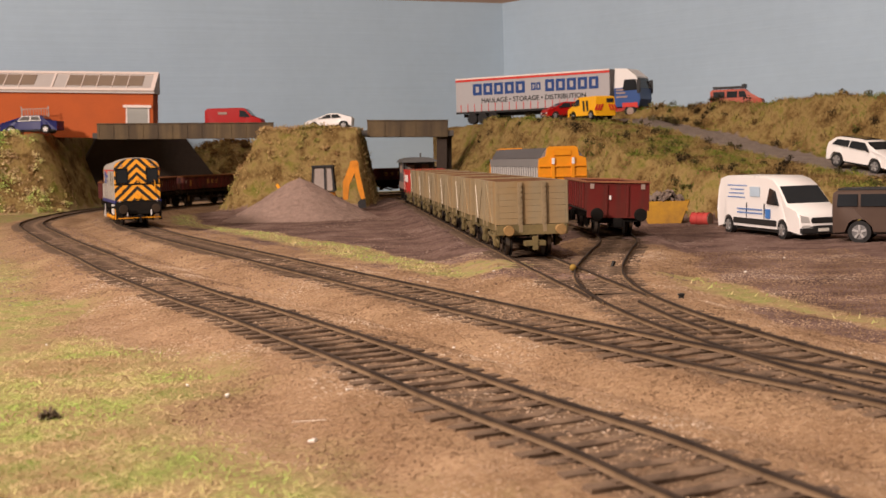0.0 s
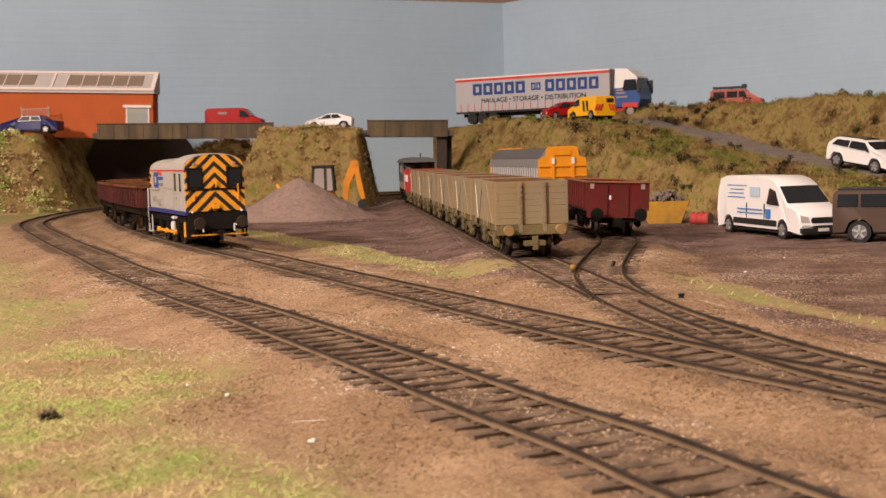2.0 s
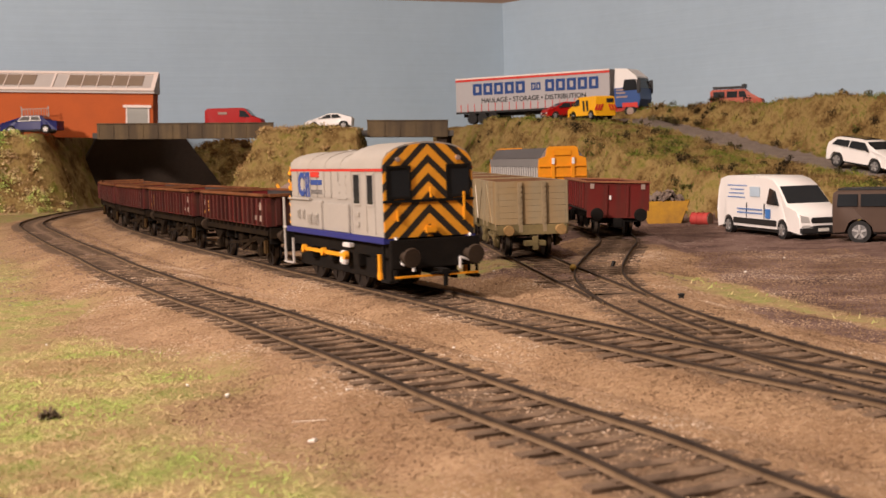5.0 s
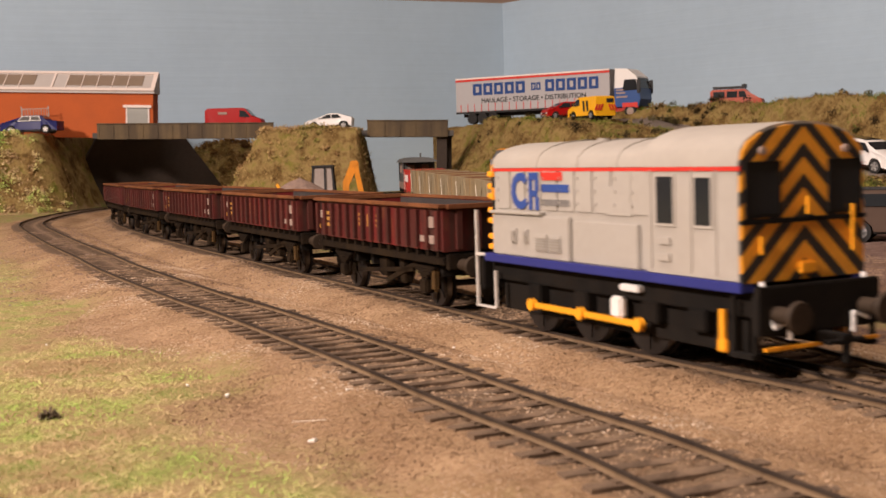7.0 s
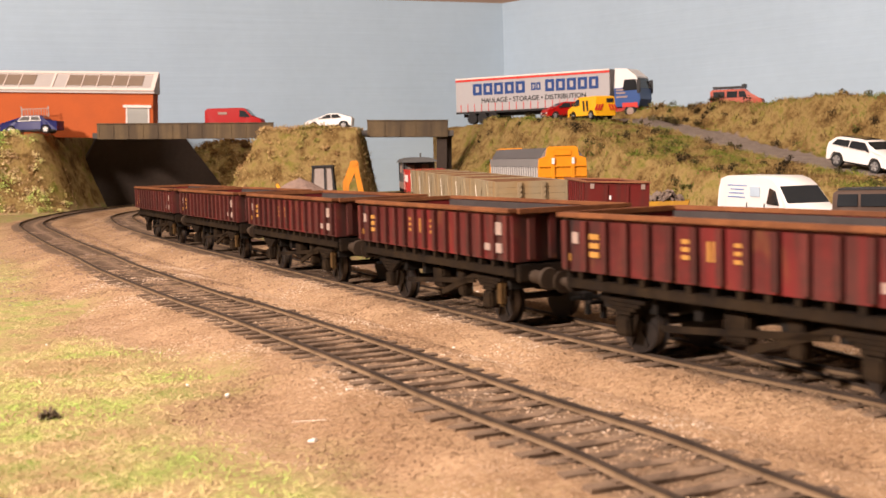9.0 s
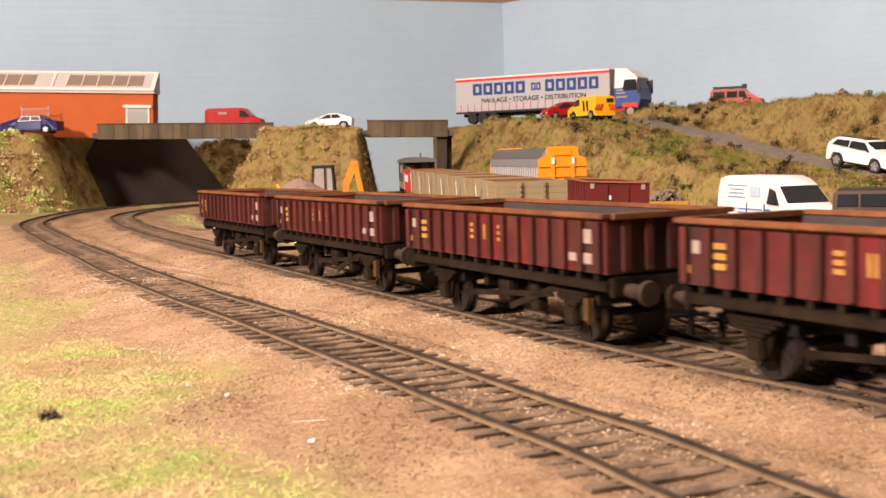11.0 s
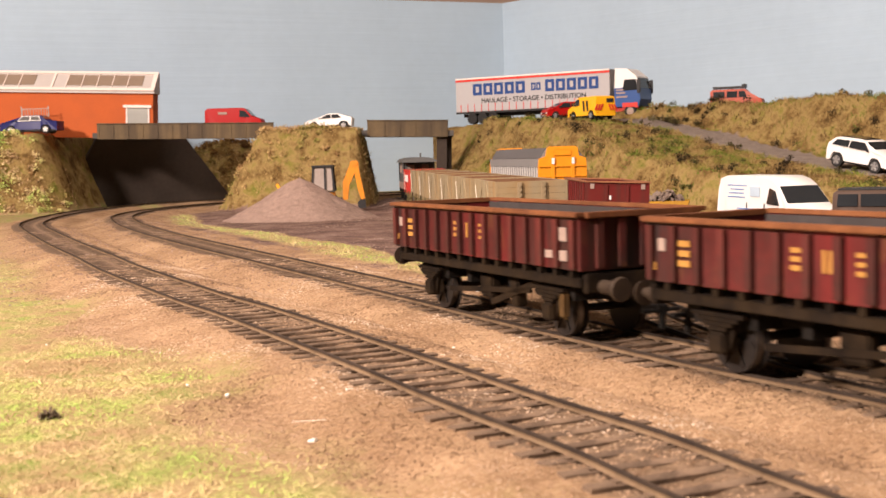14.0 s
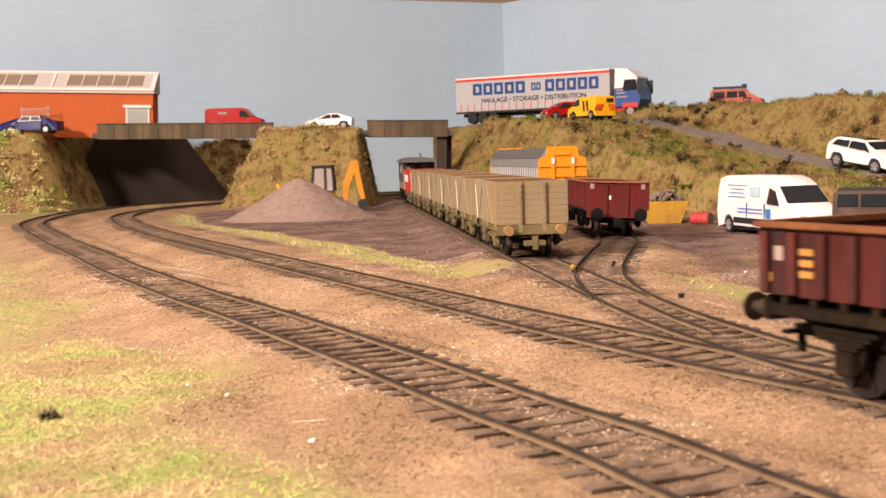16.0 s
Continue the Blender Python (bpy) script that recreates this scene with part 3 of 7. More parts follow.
def build_loco():
    lo = tagged(empty("shunting_locomotive"), "pale grey diesel shunter with black and yellow wasp-striped ends", "locomotive")
    bm = B()
    box(bm, 16.5, CABX - 0.5, -WL, WL, ZB + 2, ZS, 0.25)
    cab = part("cab", bm, M_GREY, lo, "pale grey painted cab side")
    bm = B()
    prism(bm, roof_arc(WL + 0.3, ZS, 51.0), 15.5, CABX - 0.55)
    part("cab_roof", bm, M_ROOFGREY, lo, "", True)
    bm = B()
    box(bm, NOSE + 2, 16.5, -15.0, 15.0, ZB + 2, ZS, 0.4)
    hood = part("hood", bm, M_GREY, lo, "pale grey engine hood with doors")
    bm = B()
    prism(bm, roof_arc(15.2, ZS, 48.8), NOSE + 1.4, 15.5)
    hr = part("hood_roof", bm, M_ROOFGREY, lo, "", True)
    for x in (-30, -12, 4):
        bm = B()
        prism(bm, roof_arc(15.3, ZS, 49.1), x, x + 0.5)
        part("roof_seam", bm, M_ROOFGREY, hr)
    bm = B()
    rod(bm, (-22, 0, 47), (-22, 0, 49.3), 1.6, 14)
    part("exhaust_stub", bm, M_ROOFGREY, hr, "", True)
    # end of the cab with windows and chevrons
    bm = B()
    prism(bm, [(-WL, 31.6), (WL, 31.6), (WL, ZS)] + roof_arc(WL, ZS, 50.4)[1:-1] + [(-WL, ZS)], CABX - 0.5, CABX)
    part("end_panel", bm, M_CHEV_UP, lo, "black and yellow chevron-striped upper end")
    bm = B()
    box(bm, CABX - 0.5, CABX + 0.25, -WL, WL, ZB + 1.8, 31.0, 0.1)
    part("end_panel", bm, M_CHEV_LOW, lo, "black and yellow chevron-striped lower end")
    bm = B()
    box(bm, CABX - 0.4, CABX + 0.7, -WL - 0.2, WL + 0.2, 31.0, 31.9, 0.1)
    part("end_rail", bm, BLACK, lo)
    for sy in (-1, 1):
        bm = B()
        lo_y, hi_y = sorted((sy * 7.2, sy * 14.6))
        box(bm, CABX, CABX + 0.5, lo_y - 0.7, hi_y + 0.7, 32.2, 33.0)
        box(bm, CABX, CABX + 0.5, lo_y - 0.7, hi_y + 0.7, 42.4, 43.2)
        box(bm, CABX, CABX + 0.5, lo_y - 0.7, lo_y, 33.0, 42.4)
        box(bm, CABX, CABX + 0.5, hi_y, hi_y + 0.7, 33.0, 42.4)
        w = part("end_window", bm, BLACK, lo, "black framed cab window")
        bm = B()
        box(bm, CABX, CABX + 0.2, lo_y, hi_y, 33, 42.4)
        part("pane", bm, GLASS, w)
        bm = B()
        rod(bm, (CABX, sy * 11, 45.3), (CABX + 0.7, sy * 11, 45.3), 0.8, 12)
        part("marker_light", bm, M_PANEL, lo, "small white marker light")
    for y, z0, z1 in ((12.6, 24.5, 34), (-11.8, 25, 28.5), (0.4, 32.4, 36)):
        bm = B()
        bar(bm, (CABX + 0.8, y, z0), (CABX + 0.8, y, z1), 0.6, 0.6)
        part("air_pipe", bm, M_ORANGE, lo, "yellow painted vertical pipe")
    bm = B()
    box(bm, CABX + 0.3, CABX + 1.4, -2.2, 2.2, 20.5, 23.2, 0.4)
    part("lamp_bracket", bm, M_ORANGE, lo)
    # side: boxes, doors, louvres, windows, stripe
    for sy in (-1, 1):
        bm = B()
        box(bm, NOSE + 2.5, -14, min(sy * 14.9, sy * (WL - 0.2)), max(sy * 14.9, sy * (WL - 0.2)), ZB + 2, 30.5, 0.4)
        b1 = part("battery_box", bm, M_GREY, lo, "pale grey side locker")
        bm = B()
        box(bm, -13.4, 13, min(sy * 14.9, sy * (WL - 0.5)), max(sy * 14.9, sy * (WL - 0.5)), ZB + 2, 30.0, 0.4)
        part("side_locker", bm, M_GREY, lo, "pale grey side locker")
        bm = B()
        box(bm, NOSE + 2, -26, min(sy * 14.9, sy * (WL + 0.4)), max(sy * 14.9, sy * (WL + 0.4)), 30.5, 31.3, 0.2)
        part("locker_lid", bm, M_GREY, lo)
        for x0, x1, z0, z1 in ((-29, -23.5, 21.5, 26), (-22.8, -17.3, 21.5, 26), (-41, -38, 23, 27), (-35, -32.5, 23, 27)):
            bm = B()
            y = sy * (WL - 0.2)
            box(bm, x0, x1, min(y, y + sy * 0.4), max(y, y + sy * 0.4), z0, z1, 0.15)
            hatch = part("locker_hatch", bm, M_GREY, lo)
            for k in range(5):
                bm = B()
                z = z0 + 0.5 + k * (z1 - z0 - 1) / 5
                bar(bm, (x0 + 0.5, y + sy * 0.65, z + 0.2), (x1 - 0.5, y + sy * 0.65, z + 0.2), 0.3, 0.35)
                part("louvre_slat", bm, M_ROOFGREY, hatch)
        for x0 in (-49.5, -42, -34.5, -27, -19.5, -12, -4.5, 3, 9.5):
            bm = B()
            y = sy * 15.0
            box(bm, x0, x0 + 6.6, min(y, y + sy * 0.35), max(y, y + sy * 0.35), 31.8, 41.6, 0.12)
            d = part("engine_door", bm, M_GREY, hood)
            bm = B()
            for z in (33.5, 36.5, 39.5):
                box(bm, x0 + 0.3, x0 + 1.0, min(y + sy * 0.3, y + sy * 0.6), max(y + sy * 0.3, y + sy * 0.6), z, z + 0.7)
            part("hinge", bm, M_GREY, d)
        bm = B()
        prism(bm, [(0, 31.5), (10, 31.5), (10, 34), (2, 38), (0, 38)], min(sy * 13.6, sy * 15.4), max(sy * 13.6, sy * 15.4), "y")
        part("exhaust_casing", bm, M_GREY, lo)
        # cab door and windows
        for x0, x1, z0, z1, nm in ((20.5, 26, 30.5, 40.4, "side_window"), (33.0, 38.0, 30.5, 40.2, "side_window")):
            bm = B()
            y = sy * WL
            y0, y1 = min(y, y + sy * 0.35), max(y, y + sy * 0.35)
            box(bm, x0, x1, y0, y1, z0 - 0.6, z0)
            box(bm, x0, x1, y0, y1, z1, z1 + 0.6)
            box(bm, x0 - 0.6, x0, y0, y1, z0 - 0.6, z1 + 0.6)
            box(bm, x1, x1 + 0.6, y0, y1, z0 - 0.6, z1 + 0.6)
            w = part(nm, bm, M_GREY, cab)
            bm = B()
            box(bm, x0, x1, y0, y1 - 0.1 if sy > 0 else y1, z0, z1)
            part("pane", bm, GLASS, w)
        bm = B()
        y = sy * WL
        box(bm, 31.6, 31.9, min(y, y + sy * 0.3), max(y, y + sy * 0.3), ZB + 3, 41.8)
        box(bm, 39.3, 39.6, min(y, y + sy * 0.3), max(y, y + sy * 0.3), ZB + 3, 41.8)
        box(bm, 18.3, 18.6, min(y, y + sy * 0.3), max(y, y + sy * 0.3), ZB + 3, 41.8)
        for z in (22.5, 26):
            box(bm, 21, 25, min(y, y + sy * 0.5), max(y, y + sy * 0.5), z, z + 1.6, 0.1)
        part("door_edge", bm, M_GREY, cab)
        bm = B()
        box(bm, NOSE - 1, CABX + 0.2, min(sy * 13, sy * (WL + 0.5)), max(sy * 13, sy * (WL + 0.5)), ZB, ZB + 2.1, 0.2)
        part("valance", bm, M_NAVY, lo, "navy blue running plate edge")
        bm = B()
        box(bm, 16.0, CABX, min(sy * WL, sy * (WL + 0.25)), max(sy * WL, sy * (WL + 0.25)), ZS - 0.9, ZS)
        box(bm, NOSE + 2, 16.0, min(sy * 15.0, sy * 15.4), max(sy * 15.0, sy * 15.4), ZS - 0.9, ZS - 0.1)
        part("cant_stripe", bm, M_RED, lo, "thin orange-red stripe below the roof")
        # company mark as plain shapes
        y = sy * 15.35
        ya, yb = min(y, y + sy * 0.25), max(y, y + sy * 0.25)
        bm = B()
        ring = [(math.cos(a), math.sin(a)) for a in np.linspace(0.7, 5.6, 18)]
        prism(bm, [(-37 + 4.6 * c, 36.5 + 4.7 * s_) for c, s_ in ring] + [(-37 + 2.6 * c, 36.5 + 2.7 * s_) for c, s_ in ring[::-1]], ya, yb, "y")
        box(bm, -33.0, -31.4, ya, yb, 31.8, 41.2)
        box(bm, -31.4, -28.6, ya, yb, 39.4, 41.2)
        box(bm, -30.0, -28.4, ya, yb, 36.6, 39.4)
        box(bm, -31.4, -29.0, ya, yb, 35.2, 36.6)
        box(bm, -30.0, -28.4, ya, yb, 31.8, 35.2)
        box(bm, -27.0, -14.8, ya, yb, 36.4, 38.3)
        part("blue_mark", bm, paint("mid_blue_transfer", (0.03, 0.065, 0.24), 0.5, 0, 0.1, 80, 0.02), lo, "blue painted company mark")
        bm = B()
        box(bm, -27.0, -17.6, ya, yb, 39.3, 41.3)
        part("red_mark", bm, M_RED, lo, "red painted bar")
        bm = B()
        for k in range(8):
            box(bm, -27 + 1.6 * k, -25.9 + 1.6 * k, ya, yb, 33.0, 34.6)
        part("lettering_bar", bm, paint("grey_lettering", (0.17, 0.16, 0.15), 0.6), lo)
    # nose with radiator bars
    bm = B()
    box(bm, NOSE + 1.2, NOSE + 2.2, -15.4, 15.4, ZB + 2, ZS + 1, 0.3)
    part("nose", bm, M_BARS, lo, "black and yellow striped radiator end")
    for sy in (-1, 1):
        for z in (20.6, 23.4, 27.6, 30.4, 34.2, 36.8, 40.0):
            bm = B()
            y = sy * 13.6
            box(bm, NOSE - 1.6, NOSE + 1.4, y - 1.6, y + 1.6, z, z + 1.5, 0.3)
            part("nose_bar", bm, M_ORANGE, lo, "yellow end rung")
        bm = B()
        y = sy * 15.4
        bar(bm, (NOSE - 7.4, y, 5), (NOSE - 7.4, y, 31), 0.9, 0.7)
        bar(bm, (NOSE + 2.6, y, 5), (NOSE + 2.6, y, 15), 0.9, 0.7)
        box(bm, NOSE - 7.6, NOSE + 2.9, y - 0.7, y + 0.7, 4.7, 5.1)
        box(bm, NOSE - 7.6, NOSE - 1.5, y - 0.6, y + 0.6, 18.6, 19.4)
        part("step_ladder", bm, paint("off_white_handrail", (0.5, 0.46, 0.41), 0.5), lo, "white painted corner steps and handrail")
        bm = B()
        bar(bm, (CABX - 3, sy * 15.6, 5.5), (CABX - 3, sy * 15.6, 17), 0.9, 0.8)
        bar(bm, (CABX + 3, sy * 15.6, 5.5), (CABX + 3, sy * 15.6, 17), 0.9, 0.8)
        box(bm, CABX - 3.4, CABX + 3.4, sy * 15.6 - 1.1, sy * 15.6 + 1.1, 5, 5.9)
        part("cab_steps", bm, BLACK, lo)
        bm = B()
        bar(bm, (CABX - 6, sy * 15.9, 6.5), (CABX - 6, sy * 15.9, 14), 1.4, 0.9)
        box(bm, CABX - 7.3, CABX - 4.6, sy * 15.9 - 0.6, sy * 15.9 + 0.6, 5.4, 8, 0.3)
        part("sand_pipe", bm, M_ORANGE, lo, "yellow painted pipe and bracket")
        bm = B()
        bar(bm, (CABX + 4.8, sy * 12.5, 11), (CABX + 4.8, sy * 8.5, 12.5), 0.7, 0.7)
        bar(bm, (CABX + 4.8, sy * 8.5, 12.5), (CABX + 4.8, sy * 8.5, 8.5), 0.7, 0.7)
        bar(bm, (CABX + 4.5, sy * 12.5, 11), (CABX + 2.5, sy * 13.5, 20), 0.8, 0.8)
        part("brake_hose", bm, M_WHITE, lo, "white painted brake pipe")
    # frames and beams
    bm = B()
    box(bm, NOSE - 2.5, CABX + 3, -13.5, 13.5, 12.5, ZB + 0.2, 0.3)
    box(bm, NOSE, CABX - 3, -11.2, -10.4, 4.5, 13)
    box(bm, NOSE, CABX - 3, 10.4, 11.2, 4.5, 13)
    for x in (-34, -13, 14, 30):
        box(bm, x - 3, x + 3, -14, 14, 8, 13, 0.4)
    part("frame", bm, BLACK, lo, "matt black frame")
    for x, sg in ((CABX + 3, 1), (NOSE - 2.5, -1)):
        bm = B()
        box(bm, min(x, x + sg * 1.6), max(x, x + sg * 1.6), -16.2, 16.2, 9.5, ZB + 1.5, 0.3)
        part("buffer_beam", bm, BLACK, lo)
        buffers(lo, x + sg * 1.6, 13.6, 11.5, sg, M_BUFFER, 6.5, 3.3)
        coupling(lo, x + sg * 1.6, sg)
    bm = B()
    bar(bm, (CABX + 5, -15, 7), (CABX + 5, 15, 7), 0.7, 0.7)
    part("guard_rail", bm, M_ORANGE, lo, "thin yellow guard bar")
    bm = B()
    box(bm, 5, 12, -15.6, -13.5, 14.6, 16.2, 0.3)
    box(bm, 0.5, 5, -15.2, -13.0, 8, 13, 0.6)
    part("air_tank", bm, M_WHITE, lo, "white painted fittings")
    wheels = [wheelset(lo, x, 8.6) for x in (-36, -14, 9)]
    rods = []
    for sy in (-1, 1):
        bm = B()
        y = sy * 14.9
        bar(bm, (-36, y, 0), (-14, y, 0), 0.9, 1.3)
        bar(bm, (-14, y, 0), (9, y, 0), 0.9, 1.3)
        for x in (-36, -14, 9):
            rod(bm, (x, y - sy * 0.6, 0), (x, y + sy * 1.0, 0), 1.5, 14)
        rods.append(part("coupling_rod", bm, M_ORANGE, lo, "bright yellow coupling rod", False, at(0, 0, 8.6)))
    lo.scale = (0.97, 0.97, 0.97)
    return lo, wheels, rods


def wagon_material():
    """Maroon paint with vertical rust runs and grime."""
    m = paint("weathered_maroon_wagon_paint", (0.105, 0.0125, 0.010), 0.62, 0, 0.35, 70, 0.12, (0.045, 0.024, 0.018), 0.7)
    nt = m.node_tree
    b = nt.nodes["Principled BSDF"]
    N, L = nt.nodes.new, nt.links.new
    tc, mp, nz = N("ShaderNodeTexCoord"), N("ShaderNodeMapping"), N("ShaderNodeTexNoise")
    mp.inputs["Scale"].default_value = (260, 260, 14)
    nz.inputs["Scale"].default_value, nz.inputs["Detail"].default_value = 1.0, 5
    L(tc.outputs["Object"], mp.inputs[0])
    L(mp.outputs[0], nz.inputs["Vector"])
    r = N("ShaderNodeMapRange")
    r.inputs["From Min"].default_value, r.inputs["From Max"].default_value, r.inputs["To Max"].default_value = 0.46, 0.68, 0.85
    L(nz.outputs["Fac"], r.inputs["Value"])
    old = b.inputs["Base Color"].links[0].from_socket
    mx = N("ShaderNodeMix")
    mx.data_type = "RGBA"
    L(r.outputs[0], mx.inputs["Factor"])
    L(old, mx.inputs["A"])
    mx.inputs["B"].default_value = (0.05, 0.024, 0.017, 1)
    # fresher red and sooty patches, a panel or so wide
    for size, lo_at, hi_at, much, tone in (((75, 75, 9), 0.50, 0.60, 0.75, (0.19, 0.013, 0.012)), ((48, 48, 20), 0.56, 0.66, 0.85, (0.022, 0.015, 0.013)), ((120, 120, 60), 0.58, 0.68, 0.6, (0.16, 0.058, 0.02))):
        mp2, nz2, r2, mx2 = N("ShaderNodeMapping"), N("ShaderNodeTexNoise"), N("ShaderNodeMapRange"), N("ShaderNodeMix")
        mp2.inputs["Scale"].default_value = size
        mp2.inputs["Location"].default_value = (much * 7, size[0], 0)
        nz2.inputs["Scale"].default_value, nz2.inputs["Detail"].default_value = 1.0, 4
        L(tc.outputs["Object"], mp2.inputs[0])
        L(mp2.outputs[0], nz2.inputs["Vector"])
        r2.inputs["From Min"].default_value, r2.inputs["From Max"].default_value, r2.inputs["To Max"].default_value = lo_at, hi_at, much
        L(nz2.outputs["Fac"], r2.inputs["Value"])
        mx2.data_type = "RGBA"
        L(r2.outputs[0], mx2.inputs["Factor"])
        L(mx.outputs["Result"], mx2.inputs["A"])
        mx2.inputs["B"].default_value = (*tone, 1)
        mx = mx2
    oi, hv, lo_hi = N("ShaderNodeObjectInfo"), N("ShaderNodeHueSaturation"), N("ShaderNodeMapRange")
    lo_hi.inputs["To Min"].default_value, lo_hi.inputs["To Max"].default_value = 0.52, 1.0
    L(oi.outputs["Random"], lo_hi.inputs["Value"])
    L(lo_hi.outputs[0], hv.inputs["Value"])
    L(mx.outputs["Result"], hv.inputs["Color"])
    L(hv.outputs[0], b.inputs["Base Color"])
    return m


M_MAROON = wagon_material()
M_RIM = paint("rusty_orange_wagon_rim", (0.18, 0.07, 0.028), 0.8, 0, 0.4, 50, 0.1, (0.065, 0.026, 0.017), 0.9, spec=0.1)
M_INSIDE = paint("dark_wagon_interior", (0.042, 0.034, 0.031), 0.8, 0, 0.3, 60, 0.1)
M_MUCK = paint("dirty_brown_underframe", (0.012, 0.0085, 0.006), 0.85, 0, 0.4, 110, 0.15, (0.045, 0.028, 0.013), 0.5, spec=0.06)
M_YLETTER = paint("faded_yellow_lettering", (0.36, 0.18, 0.04), 0.6, 0, 0.2, 200, 0.02)
M_PANEL = paint("off_white_data_panel", (0.30, 0.22, 0.18), 0.6, 0, 0.15, 200, 0.02)
LB, WB = 53.0, 16.9


def build_ballast_wagon():
    w = tagged(empty("ballast_wagon"), "weathered maroon ribbed open ballast wagon, empty, on the running line", "wagon", group="train of maroon ballast wagons")
    for sy in (-1, 1):
        bm = B()
        y0, y1 = sorted((sy * WB, sy * (WB - 1.0)))
        box(bm, -LB, LB, y0, y1, 17.6, 30)
        side = part("side_panel", bm, M_MAROON, w, "ribbed maroon side")
        bm0 = B()
        prism(bm0, [(-0.95, 18.2), (0.95, 18.2), (0.95, 29.2), (-0.95, 29.2)], 0, sy * 1.2, "y")
        n = 15
        first = None
        for k in range(n):
            m = at(-LB + 2.2 + k * (2 * LB - 4.4) / (n - 1), sy * WB, 0)
            if first is None:
                first = part("rib", bm0, M_MAROON, side, m=m)
            else:
                share(first, side, m)
        bm = B()
        y0, y1 = sorted((sy * (WB - 1.2), sy * (WB + 1.5)))
        box(bm, -LB - 0.4, LB + 0.4, y0, y1, 29.9, 31.0, 0.2)
        part("top_rail", bm, M_RIM, w, "rust-orange top rail")
        bm = B()
        y0, y1 = sorted((sy * (WB - 0.6), sy * (WB - 2.4)))
        box(bm, -LB + 1, LB - 1, y0, y1, 13.6, 15.8, 0.2)
        for k in range(14):
            x = -LB + 5.8 + k * 7.3
            box(bm, x - 0.8, x + 0.8, y0, y1 if sy < 0 else y1, 15.8, 17.8)
        part("solebar", bm, M_MUCK, w, "dirty brown solebar")
        # lettering bars and data panels
        ya, yb = sorted((sy * (WB + 0.05), sy * (WB + 0.35)))
        for k, x in enumerate((-11.5, -4.0, 3.5)):
            bm = B()
            x0 = x if sy < 0 else -x - 4
            if k == 0:
                for z in (22.6, 24.2, 25.8):
                    box(bm, x0, x0 + 3.8, ya, yb, z, z + 0.9)
            elif k == 1:
                for q in range(3):
                    box(bm, x0 + q * 1.5, x0 + q * 1.5 + 0.8, ya, yb, 22.6, 26.6)
            else:
                for z in (22.6, 24.2, 25.8):
                    box(bm, x0, x0 + 3.6, ya, yb, z, z + 0.8)
            part("lettering_bar", bm, M_YLETTER, w, "faded yellow lettering bars")
        for x0, x1, z0, z1, mt in ((44.2, 47.6, 24.2, 27.4, M_PANEL), (44.2, 47.6, 19.6, 22.0, M_PANEL), (38.0, 41.2, 20, 21.8, M_PANEL), (-48.6, -46.4, 24, 26.6, M_PANEL),
                                   (-42.2, -38.8, 25.2, 26.4, M_YLETTER), (-42.2, -38.8, 23.2, 24.4, M_YLETTER), (-42.2, -38.8, 21.2, 22.4, M_YLETTER), (-51.5, -49.5, 20, 21.6, M_YLETTER)):
            bm = B()
            a, b = (x0, x1) if sy < 0 else (-x1, -x0)
            box(bm, a, b, *sorted((sy * (WB + 0.1), sy * (WB + 0.45))), z0, z1)
            part("data_panel", bm, mt, w, "small painted data panel")
        # axle guards, springs, brake gear
        for x in (-34, 34):
            bm = B()
            y = sy * 12.6
            prism(bm, [(x - 5.5, 14), (x + 5.5, 14), (x + 2.2, 4.2), (x - 2.2, 4.2)], *sorted((y, y + sy * 0.9)), "y")
            box(bm, x - 2.4, x + 2.4, *sorted((y + sy * 0.5, y + sy * 2.6)), 4.2, 8.6, 0.5)
            for q in range(4):
                box(bm, x - 7.5 + q * 1.6, x + 7.5 - q * 1.6, *sorted((y + sy * 0.6, y + sy * 2.2)), 11.6 - q * 0.9, 12.4 - q * 0.9)
            part("axle_guard", bm, M_MUCK, w, "dirty spring and axlebox")
        bm = B()
        y = sy * 13.4
        bar(bm, (-22, y, 7), (24, y, 10.5), 0.8, 1.4)
        bar(bm, (3, y, 5.5), (30, y, 13.5), 0.8, 1.6)
        box(bm, -4, 3, *sorted((y, y - sy * 3)), 6.5, 12.5, 0.5)
        box(bm, 13, 17, *sorted((y, y - sy * 3)), 5.5, 13, 0.4)
        part("brake_gear", bm, M_MUCK, w, "brake lever and linkage")
        bm = B()
        box(bm, 38.6, 42.4, *sorted((sy * 13, sy * 14.6)), 5, 12, 0.8)
        part("brake_cylinder", bm, paint("ochre_rust_fitting", (0.085, 0.048, 0.017), 0.8, 0, 0.45, 160, 0.2, (0.02, 0.014, 0.009), 0.7, spec=0.08), w, "ochre rusted fitting")
    for sx in (-1, 1):
        bm = B()
        box(bm, *sorted((sx * LB, sx * (LB - 1.0))), -WB + 1.0, WB - 1.0, 17.6, 30)
        e = part("end_panel", bm, M_MAROON, w, "maroon end panel")
        for y in (-12, -6, 0, 6, 12):
            b2 = B()
            box(b2, *sorted((sx * LB, sx * (LB + 1.0))), y - 0.9, y + 0.9, 18.2, 29.4)
            part("rib", b2, M_MAROON, e)
        bm = B()
        box(bm, *sorted((sx * (LB - 1.2), sx * (LB + 1.4))), -WB + 1.2, WB - 1.2, 29.6, 31.0, 0.2)
        part("end_rail", bm, M_RIM, w)
        bm = B()
        box(bm, *sorted((sx * (LB - 1.5), sx * (LB + 0.8))), -15.6, 15.6, 12.4, 17, 0.3)
        part("headstock", bm, M_MUCK, w)
